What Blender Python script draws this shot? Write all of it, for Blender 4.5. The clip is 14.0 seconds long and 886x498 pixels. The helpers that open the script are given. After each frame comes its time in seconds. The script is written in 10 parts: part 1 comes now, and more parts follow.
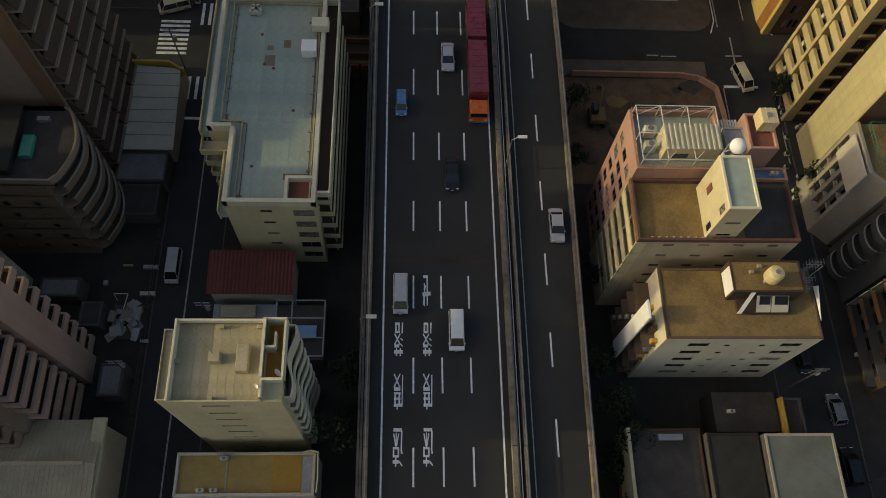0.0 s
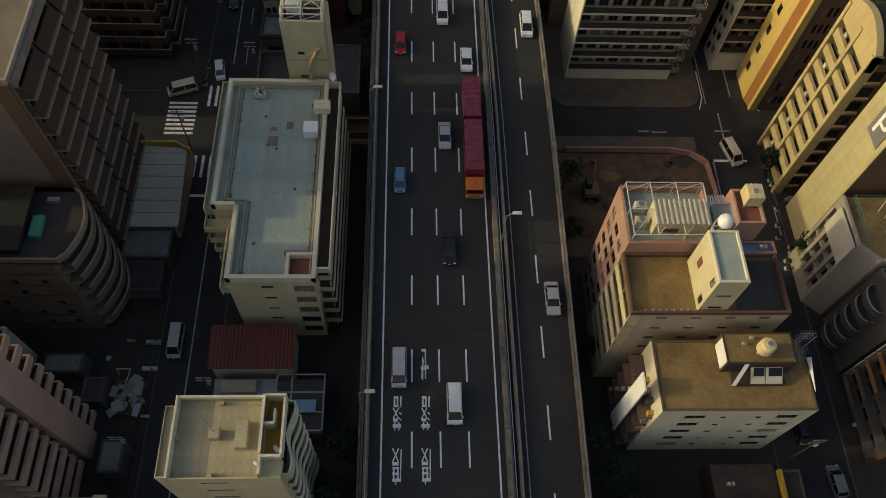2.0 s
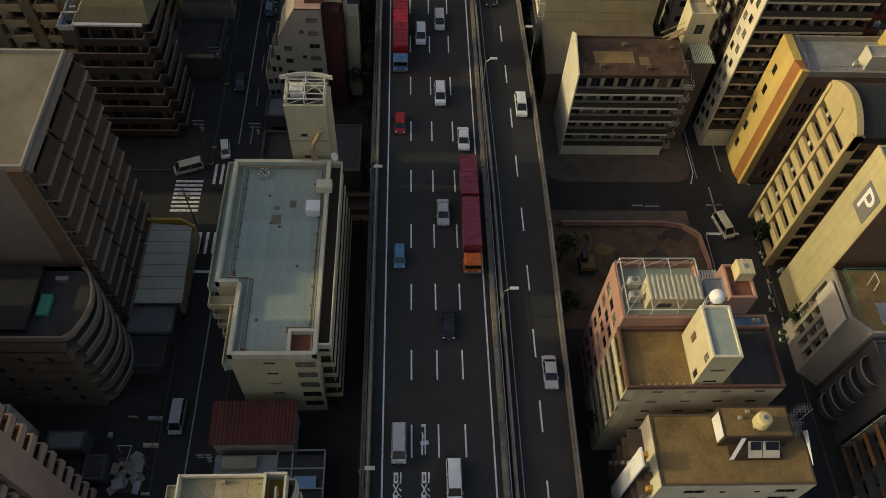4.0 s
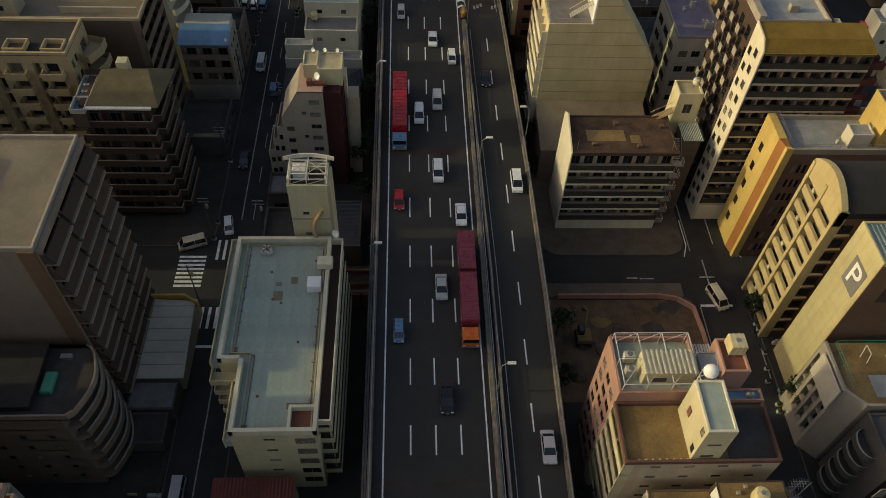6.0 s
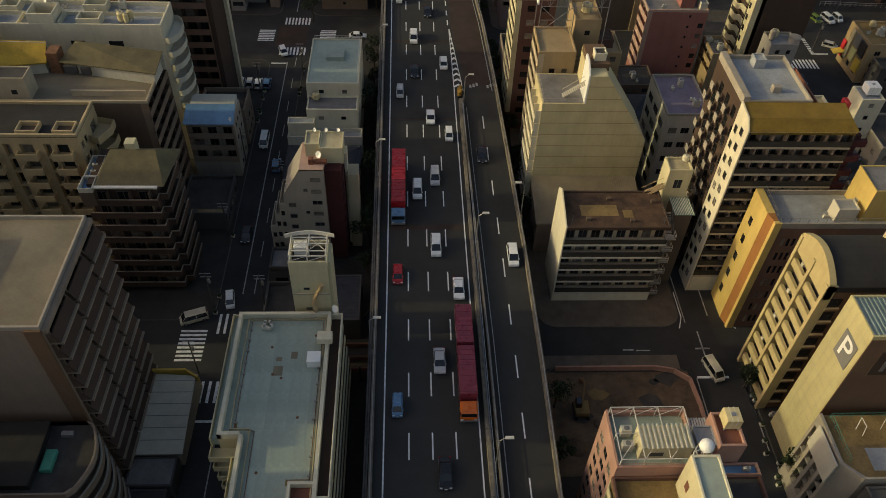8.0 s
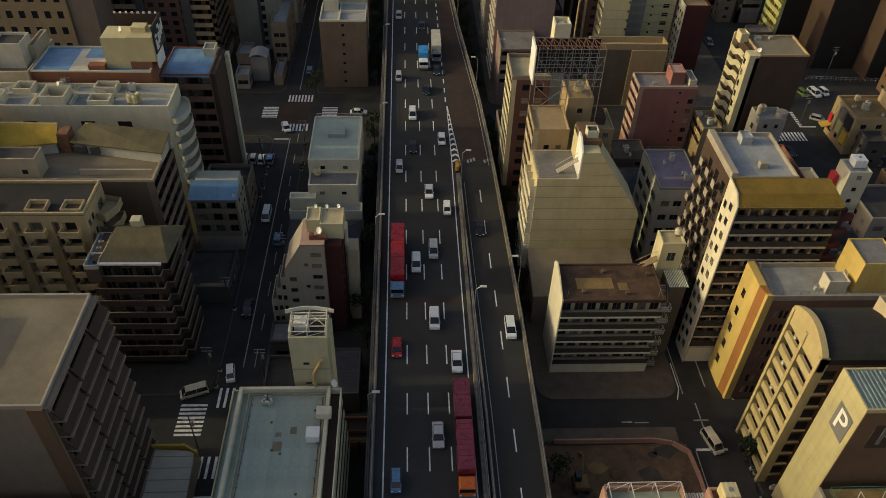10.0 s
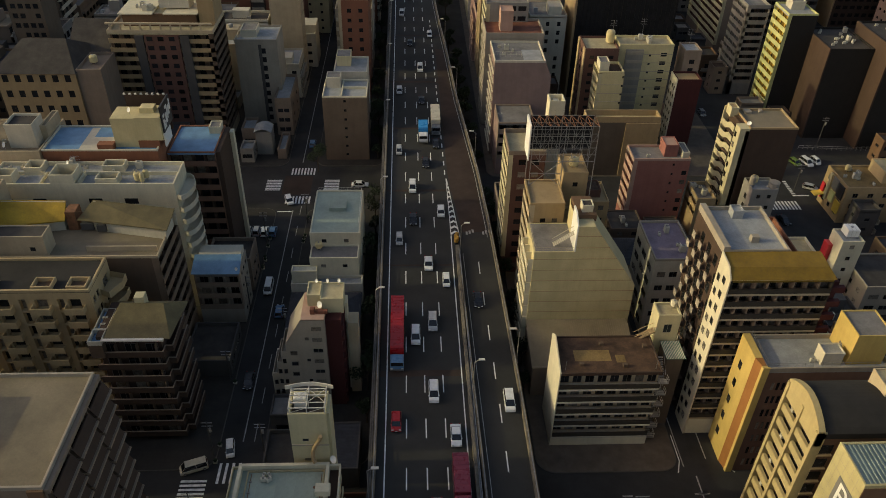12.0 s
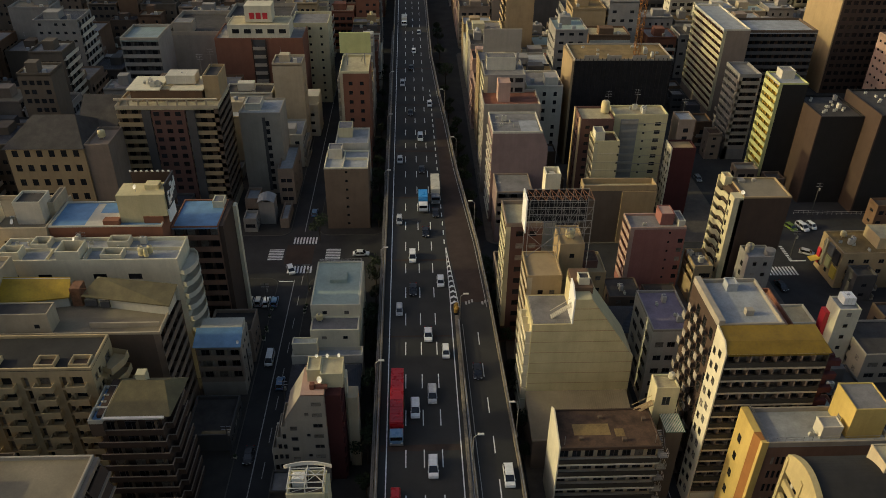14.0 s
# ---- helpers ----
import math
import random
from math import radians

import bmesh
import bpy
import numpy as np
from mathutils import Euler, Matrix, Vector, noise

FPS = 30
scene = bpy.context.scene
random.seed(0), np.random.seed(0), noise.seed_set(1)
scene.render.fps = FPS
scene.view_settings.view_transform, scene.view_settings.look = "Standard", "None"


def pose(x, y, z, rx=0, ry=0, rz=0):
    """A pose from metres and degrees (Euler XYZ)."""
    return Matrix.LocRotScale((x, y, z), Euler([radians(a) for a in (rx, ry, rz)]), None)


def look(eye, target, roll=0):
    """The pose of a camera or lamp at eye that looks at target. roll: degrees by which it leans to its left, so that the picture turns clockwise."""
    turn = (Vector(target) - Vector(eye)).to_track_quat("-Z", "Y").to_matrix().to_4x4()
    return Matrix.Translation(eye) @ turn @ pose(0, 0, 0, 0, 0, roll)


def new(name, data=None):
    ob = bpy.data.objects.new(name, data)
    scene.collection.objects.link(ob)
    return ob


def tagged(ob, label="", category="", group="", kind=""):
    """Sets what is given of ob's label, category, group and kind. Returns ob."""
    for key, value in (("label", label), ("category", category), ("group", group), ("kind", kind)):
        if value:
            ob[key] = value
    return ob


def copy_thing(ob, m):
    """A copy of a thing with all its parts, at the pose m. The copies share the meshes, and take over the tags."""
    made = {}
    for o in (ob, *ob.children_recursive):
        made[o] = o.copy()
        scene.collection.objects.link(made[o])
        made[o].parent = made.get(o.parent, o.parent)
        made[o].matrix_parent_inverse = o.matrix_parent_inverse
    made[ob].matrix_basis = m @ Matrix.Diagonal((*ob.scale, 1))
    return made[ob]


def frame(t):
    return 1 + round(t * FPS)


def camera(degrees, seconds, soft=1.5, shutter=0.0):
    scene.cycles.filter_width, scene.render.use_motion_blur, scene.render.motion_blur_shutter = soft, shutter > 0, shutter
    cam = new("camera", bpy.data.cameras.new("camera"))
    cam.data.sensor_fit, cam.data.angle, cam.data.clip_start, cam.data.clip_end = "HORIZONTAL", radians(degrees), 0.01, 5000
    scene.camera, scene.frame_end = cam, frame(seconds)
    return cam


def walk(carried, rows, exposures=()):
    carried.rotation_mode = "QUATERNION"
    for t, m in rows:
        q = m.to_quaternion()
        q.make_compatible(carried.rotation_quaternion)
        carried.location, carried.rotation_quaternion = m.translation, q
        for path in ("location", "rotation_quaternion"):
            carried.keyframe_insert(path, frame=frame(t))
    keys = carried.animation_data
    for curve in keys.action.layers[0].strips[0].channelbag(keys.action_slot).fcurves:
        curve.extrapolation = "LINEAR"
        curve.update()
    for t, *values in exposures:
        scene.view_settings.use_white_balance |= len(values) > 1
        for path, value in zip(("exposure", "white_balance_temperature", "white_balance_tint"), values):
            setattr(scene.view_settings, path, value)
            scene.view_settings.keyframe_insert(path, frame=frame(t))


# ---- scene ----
cam = camera(59.86, 14.0, soft=0.9)
PATH = [  # seconds, place in metres, turn in degrees
    (0.0, -1.268, -44.690, 94.355, 24.371, -2.883, -0.865),
    (0.5, -1.057, -44.716, 94.853, 25.623, -2.765, -0.931),
    (1.0, -0.893, -44.726, 95.392, 26.862, -2.656, -0.999),
    (1.5, -0.768, -44.724, 95.966, 28.091, -2.559, -1.067),
    (2.0, -0.676, -44.718, 96.566, 29.314, -2.472, -1.138),
    (2.5, -0.612, -44.712, 97.186, 30.532, -2.397, -1.209),
    (3.0, -0.568, -44.712, 97.821, 31.748, -2.332, -1.281),
    (3.5, -0.541, -44.721, 98.465, 32.962, -2.276, -1.354),
    (4.0, -0.524, -44.742, 99.115, 34.177, -2.228, -1.427),
    (4.5, -0.514, -44.778, 99.767, 35.394, -2.186, -1.500),
    (5.0, -0.506, -44.831, 100.419, 36.612, -2.149, -1.571),
    (5.5, -0.496, -44.901, 101.068, 37.832, -2.114, -1.641),
    (6.0, -0.480, -44.989, 101.715, 39.055, -2.079, -1.709),
    (6.5, -0.457, -45.095, 102.357, 40.279, -2.044, -1.774),
    (7.0, -0.422, -45.217, 102.997, 41.503, -2.004, -1.835),
    (7.5, -0.374, -45.354, 103.635, 42.728, -1.960, -1.892),
    (8.0, -0.310, -45.504, 104.272, 43.950, -1.909, -1.944),
    (8.5, -0.229, -45.662, 104.913, 45.169, -1.850, -1.990),
    (9.0, -0.131, -45.826, 105.561, 46.383, -1.782, -2.030),
    (9.5, -0.013, -45.991, 106.219, 47.588, -1.704, -2.064),
    (10.0, 0.124, -46.150, 106.893, 48.783, -1.615, -2.090),
    (10.5, 0.280, -46.299, 107.589, 49.965, -1.515, -2.111),
    (11.0, 0.456, -46.431, 108.314, 51.129, -1.406, -2.125),
    (11.5, 0.650, -46.537, 109.074, 52.273, -1.287, -2.133),
    (12.0, 0.862, -46.611, 109.878, 53.392, -1.159, -2.137),
    (12.5, 1.089, -46.643, 110.734, 54.482, -1.026, -2.138),
    (13.0, 1.330, -46.623, 111.654, 55.539, -0.888, -2.138),
    (13.5, 1.584, -46.541, 112.646, 56.557, -0.749, -2.138),
    (14.0, 1.846, -46.387, 113.722, 57.532, -0.613, -2.144),
]
walk(cam, [(t, pose(x, y, z, rx, ry, rz)) for t, x, y, z, rx, ry, rz in PATH], exposures=((0.0, 0.0, 6900, 12), (14.0, 0.0, 6900, 12)))

# ---- world, sun, exposure ----
SUN_AZ, SUN_EL = 0.5, 18.5          # degrees: south of the -x side, above the horizon
world = bpy.data.worlds.new("sky")
scene.world = world
world.use_nodes = True
wn = world.node_tree
sky = wn.nodes.new("ShaderNodeTexSky")
sky.sky_type, sky.sun_disc = "NISHITA", False
sky.dust_density, sky.ozone_density = 3.6, 0.6
sky.sun_elevation, sky.sun_rotation = radians(SUN_EL), radians(-90.0 - SUN_AZ)
wn.links.new(sky.outputs[0], wn.nodes["Background"].inputs[0])
wn.nodes["Background"].inputs[1].default_value = 0.15
sun = new("sun", bpy.data.lights.new("sun", "SUN"))
sun.data.energy, sun.data.angle, sun.data.color = 1.7, radians(0.6), (1.0, 0.93, 0.51)
sx, sy, sz = (-math.cos(radians(SUN_AZ)) * math.cos(radians(SUN_EL)), -math.sin(radians(SUN_AZ)) * math.cos(radians(SUN_EL)),
              math.sin(radians(SUN_EL)))
sun.matrix_world = look((300 * sx, 300 * sy, 300 * sz), (0, 0, 0))


# ---- materials ----
def mat(name, color, rough=0.8, var=0.25, scale=0.35, grain=6.0, bump=0.15, metal=0.0, streak=0.0, spec=0.4, rnd=0.0, wave=None, emit=None):
    """A procedural surface: base colour with stains at two scales, streaks down a wall, fine relief, a shift for each piece."""
    m = bpy.data.materials.new(name)
    m.use_nodes = True
    nt = m.node_tree
    nd, ln = nt.nodes, nt.links
    bs = nd["Principled BSDF"]
    bs.inputs["Roughness"].default_value, bs.inputs["Metallic"].default_value = rough, metal
    bs.inputs["Specular IOR Level"].default_value = spec
    tc = nd.new("ShaderNodeTexCoord")

    def noise_at(s, stretch=(1, 1, 1), detail=5.0):
        mp = nd.new("ShaderNodeMapping")
        mp.inputs["Scale"].default_value = [s * a for a in stretch]
        ln.new(tc.outputs["Object"], mp.inputs["Vector"])
        n = nd.new("ShaderNodeTexNoise")
        n.inputs["Scale"].default_value, n.inputs["Detail"].default_value, n.inputs["Roughness"].default_value = 1.0, detail, 0.65
        ln.new(mp.outputs[0], n.inputs["Vector"])
        return n.outputs[0]

    def ramp(src, a, b, lo, hi):
        r = nd.new("ShaderNodeMapRange")
        for k, v in zip(("From Min", "From Max", "To Min", "To Max"), (a, b, lo, hi)):
            r.inputs[k].default_value = v
        ln.new(src, r.inputs["Value"])
        return r.outputs[0]

    def mul(a, b):
        n = nd.new("ShaderNodeMath")
        n.operation = "MULTIPLY"
        ln.new(a, n.inputs[0])
        ln.new(b, n.inputs[1])
        return n.outputs[0]

    big = noise_at(scale)
    fine = noise_at(grain)
    f = mul(ramp(big, 0.3, 0.7, 1 - var, 1 + var * 0.6), ramp(fine, 0.3, 0.7, 1 - var * 0.5, 1 + var * 0.4))
    if streak:
        f = mul(f, ramp(noise_at(0.9, (1, 1, 0.07)), 0.42, 0.7, 1.0, 1 - streak))
    if rnd:
        oi = nd.new("ShaderNodeObjectInfo")
        f = mul(f, ramp(oi.outputs["Random"], 0, 1, 1 - rnd, 1 + rnd))
    mix = nd.new("ShaderNodeMix")
    mix.data_type, mix.blend_type = "RGBA", "MULTIPLY"
    mix.inputs["Factor"].default_value = 1.0
    mix.inputs["A"].default_value = (*color, 1)
    ln.new(f, mix.inputs["B"])
    ln.new(mix.outputs["Result"], bs.inputs["Base Color"])
    ln.new(ramp(fine, 0.3, 0.7, max(0.03, rough - 0.1), min(1, rough + 0.1)), bs.inputs["Roughness"])
    if bump or wave:
        bp = nd.new("ShaderNodeBump")
        bp.inputs["Strength"].default_value, bp.inputs["Distance"].default_value = bump, 0.05
        ln.new(fine, bp.inputs["Height"])
        last = bp
        if wave:                                   # ribs: axis and period
            wv = nd.new("ShaderNodeTexWave")
            wv.bands_direction = wave[0]
            wv.inputs["Scale"].default_value = 0.314 / wave[1]
            ln.new(tc.outputs["Object"], wv.inputs["Vector"])
            b2 = nd.new("ShaderNodeBump")
            b2.inputs["Strength"].default_value, b2.inputs["Distance"].default_value = 0.7, 0.06
            ln.new(wv.outputs[1], b2.inputs["Height"])
            ln.new(bp.outputs[0], b2.inputs["Normal"])
            last = b2
        ln.new(last.outputs[0], bs.inputs["Normal"])
    if emit:
        bs.inputs["Emission Color"].default_value = (*emit[:3], 1)
        bs.inputs["Emission Strength"].default_value = emit[3]
    return m


def wall_mat(name, color, streak=0.1, var=0.14, **k):
    return mat(name, color, rough=0.85, var=var, scale=0.22, grain=5, streak=streak, bump=0.12, spec=0.25, **k)


M = {}
for key, col in dict(cream=(0.53, 0.47, 0.29), white=(0.62, 0.565, 0.41), offwhite=(0.53, 0.49, 0.39), beige=(0.44, 0.36, 0.24), tan=(0.36, 0.26, 0.14),
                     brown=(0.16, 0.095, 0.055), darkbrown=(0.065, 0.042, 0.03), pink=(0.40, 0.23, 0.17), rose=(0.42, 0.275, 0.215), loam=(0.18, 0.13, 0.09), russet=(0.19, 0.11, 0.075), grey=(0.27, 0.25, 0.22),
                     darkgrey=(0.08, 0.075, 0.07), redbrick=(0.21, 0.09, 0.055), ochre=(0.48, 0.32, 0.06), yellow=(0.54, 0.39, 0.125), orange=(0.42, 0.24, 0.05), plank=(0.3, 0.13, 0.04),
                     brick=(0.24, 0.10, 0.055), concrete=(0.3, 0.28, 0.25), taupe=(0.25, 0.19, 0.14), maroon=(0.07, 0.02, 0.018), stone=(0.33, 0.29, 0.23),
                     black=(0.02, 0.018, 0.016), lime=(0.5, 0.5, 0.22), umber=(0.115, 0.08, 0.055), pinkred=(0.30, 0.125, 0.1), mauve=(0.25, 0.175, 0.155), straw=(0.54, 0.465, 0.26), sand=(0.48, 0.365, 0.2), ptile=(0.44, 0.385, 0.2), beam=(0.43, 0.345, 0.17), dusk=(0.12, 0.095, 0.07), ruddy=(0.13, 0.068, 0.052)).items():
    M[key] = wall_mat(key + " plaster", col)
M["glass"] = mat("window glass", (0.016, 0.017, 0.019), rough=0.2, var=0.3, grain=1.5, bump=0.02, spec=0.35, rnd=0.5)
M["curtain"] = mat("curtained window", (0.16, 0.14, 0.11), rough=0.3, var=0.4, grain=2.0, bump=0.02, rnd=0.6)
M["frame"] = mat("aluminium frame", (0.13, 0.12, 0.11), rough=0.5, metal=0.4, var=0.15)
M["asphalt"] = mat("asphalt", (0.042, 0.041, 0.04), rough=0.9, var=0.35, scale=0.12, grain=9, bump=0.3, spec=0.2)
M["deckroad"] = mat("expressway asphalt", (0.042, 0.041, 0.038), rough=0.88, var=0.25, scale=0.1, grain=8, bump=0.25, spec=0.2)
M["patch"] = mat("brown resurfaced asphalt", (0.055, 0.038, 0.03), rough=0.9, var=0.3, scale=0.2, grain=8, bump=0.25, spec=0.2)
M["paint"] = mat("road paint", (0.78, 0.77, 0.74), rough=0.75, var=0.35, scale=1.2, grain=7, bump=0.1)
M["oldpaint"] = mat("worn road paint", (0.36, 0.35, 0.33), rough=0.8, var=0.5, scale=1.5, grain=6, bump=0.1)
# slabs darkened to hold the deep shade of the streets
M["shaded_paving"] = mat("pavement slabs", (0.036, 0.032, 0.027), rough=0.9, var=0.3, scale=0.4, grain=7)
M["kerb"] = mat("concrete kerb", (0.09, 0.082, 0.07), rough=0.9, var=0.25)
M["barrier"] = mat("weathered concrete parapet", (0.22, 0.185, 0.135), rough=0.9, var=0.35, scale=0.5, streak=0.4, grain=5)
M["steel"] = mat("galvanised steel", (0.36, 0.35, 0.34), rough=0.45, metal=0.7, var=0.2, rnd=0.1)
M["rust"] = mat("rusty steel", (0.23, 0.11, 0.055), rough=0.8, metal=0.3, var=0.4, scale=1.5)
M["whitesteel"] = mat("white painted steel", (0.62, 0.58, 0.5), rough=0.5, var=0.2, rnd=0.08)
M["girder"] = mat("painted girder", (0.14, 0.13, 0.12), rough=0.7, var=0.3, streak=0.4)
M["tealroof"] = mat("blue-grey roof sheet", (0.31, 0.36, 0.3), rough=0.75, var=0.17, scale=0.25, grain=1.6, bump=0.1, rnd=0.05)
M["blueroof"] = mat("blue metal roof", (0.14, 0.27, 0.42), rough=0.5, var=0.25, scale=0.4, metal=0.1)
M["greyroof"] = mat("grey flat roof", (0.19, 0.18, 0.17), rough=0.9, var=0.35, scale=0.3, grain=4)
M["palroof"] = mat("pale grey roof", (0.3, 0.31, 0.31), rough=0.85, var=0.3, scale=0.3, grain=4)
M["brownroof"] = mat("brown stained roof", (0.22, 0.145, 0.055), rough=0.9, var=0.4, scale=0.25, grain=4)
M["blackroof"] = mat("black bitumen roof", (0.024, 0.022, 0.019), rough=0.85, var=0.4, scale=0.3, grain=4)
M["sheetgrey"] = mat("green-grey sheet roof", (0.12, 0.13, 0.115), rough=0.8, var=0.25, scale=0.3)
M["canopy"] = mat("green and white striped sheet", (0.13, 0.23, 0.17), rough=0.6, var=0.2)
# lighter copy of the slabs for the less shaded eastern footways
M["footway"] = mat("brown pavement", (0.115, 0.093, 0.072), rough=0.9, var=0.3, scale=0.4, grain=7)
M["smoke"] = mat("smoked balcony glass", (0.05, 0.044, 0.035), rough=0.6, spec=0.15, var=0.25, grain=2, bump=0.02)
M["rustroof"] = mat("rust-stained roof", (0.085, 0.048, 0.028), rough=0.9, var=0.6, scale=0.35, grain=3)
M["darkroof"] = mat("dark flat roof", (0.055, 0.048, 0.042), rough=0.9, var=0.4, scale=0.3, grain=4)
M["amberroof"] = mat("amber coated roof", (0.34, 0.235, 0.07), rough=0.6, var=0.2, scale=0.4, grain=3)
M["duskroof"] = mat("dusty flat roof", (0.2, 0.165, 0.11), rough=0.9, var=0.25, scale=0.2, grain=4)
M["tanroof"] = mat("sandy tiled roof", (0.42, 0.36, 0.22), rough=0.88, var=0.25, scale=0.35, grain=4, streak=0.12, rnd=0.06)
M["ochreroof"] = mat("ochre sheet roof", (0.2, 0.122, 0.012), rough=0.7, var=0.3, scale=0.3, grain=3)
M["oliveroof"] = mat("olive slate roof", (0.125, 0.1, 0.045), rough=0.8, var=0.3, scale=0.4, grain=5)
M["goldroof"] = mat("golden sheet roof", (0.4, 0.25, 0.02), rough=0.7, var=0.3, scale=0.3, grain=3)
M["purpleroof"] = mat("mauve coated roof", (0.2, 0.16, 0.2), rough=0.8, var=0.35, scale=0.3)
M["redroof"] = mat("dark red ribbed roof", (0.135, 0.03, 0.02), rough=0.6, var=0.3, scale=0.4, wave=("X", 0.45))
M["ribroof"] = mat("pale ribbed roof", (0.37, 0.32, 0.21), rough=0.6, var=0.25, scale=0.3)
M["tealrib"] = mat("grey-green ribbed roof", (0.2, 0.25, 0.23), rough=0.5, var=0.25, wave=("X", 0.6))
M["darktile"] = mat("dark tiled roof", (0.04, 0.042, 0.05), rough=0.7, var=0.35, scale=0.6, wave=("Y", 0.3))
M["floorred"] = mat("red waterproof floor", (0.2, 0.075, 0.045), rough=0.85, var=0.35)
M["rubber"] = mat("tyre rubber", (0.012, 0.012, 0.012), rough=0.8, var=0.2)
M["carglass"] = mat("car glass", (0.012, 0.013, 0.015), rough=0.08, var=0.1, bump=0.0, spec=0.7)
M["headlight"] = mat("headlight lens", (0.6, 0.6, 0.58), rough=0.15, var=0.1, bump=0.0)
M["taillight"] = mat("tail light lens", (0.35, 0.01, 0.01), rough=0.2, var=0.1, bump=0.0)
for key, col in dict(silver=(0.42, 0.42, 0.42), white=(0.72, 0.72, 0.70), black=(0.012, 0.012, 0.014), red=(0.32, 0.012, 0.014), blue=(0.10, 0.2, 0.33),
                     grey=(0.16, 0.17, 0.18), orange=(0.55, 0.12, 0.015), maroon=(0.19, 0.03, 0.045), cyan=(0.02, 0.24, 0.55), cream=(0.55, 0.5, 0.38), green=(0.13, 0.2, 0.04)).items():
    M["car_" + key] = mat(key + " car paint", col, rough=0.3, var=0.05, scale=0.5, grain=0.7, bump=0.0, spec=0.5)
M["bark"] = mat("tree bark", (0.07, 0.05, 0.035), rough=0.95, var=0.4, grain=9, bump=0.5)
M["leaf"] = mat("dark green leaves", (0.022, 0.038, 0.012), rough=0.75, var=0.5, scale=0.5, grain=3, rnd=0.3)
M["plastic"] = mat("pale plastic", (0.5, 0.47, 0.38), rough=0.5, var=0.2, rnd=0.15)
M["tankyel"] = mat("yellowed tank plastic", (0.6, 0.5, 0.26), rough=0.55, var=0.2)
M["greenplastic"] = mat("green plastic", (0.05, 0.25, 0.17), rough=0.6, var=0.2)
M["lightblue"] = mat("pale blue sheet", (0.25, 0.42, 0.6), rough=0.5, var=0.2)
M["signwhite"] = mat("white sign panel", (0.78, 0.77, 0.72), rough=0.45, var=0.08)
M["signred"] = mat("red sign panel", (0.5, 0.03, 0.04), rough=0.45, var=0.1)
M["signdark"] = mat("dark sign panel", (0.03, 0.028, 0.03), rough=0.5, var=0.15)
M["signgrey"] = mat("grey sign panel", (0.16, 0.155, 0.145), rough=0.5, var=0.1)
M["signyellow"] = mat("yellow sign panel", (0.6, 0.42, 0.06), rough=0.5, var=0.1)
M["net"] = mat("dark building net", (0.018, 0.016, 0.016), rough=0.95, var=0.4, scale=0.4, grain=8, bump=0.4)
M["earth"] = mat("bare brown earth", (0.13, 0.085, 0.05), rough=0.95, var=0.5, scale=0.35, grain=5, bump=0.5)


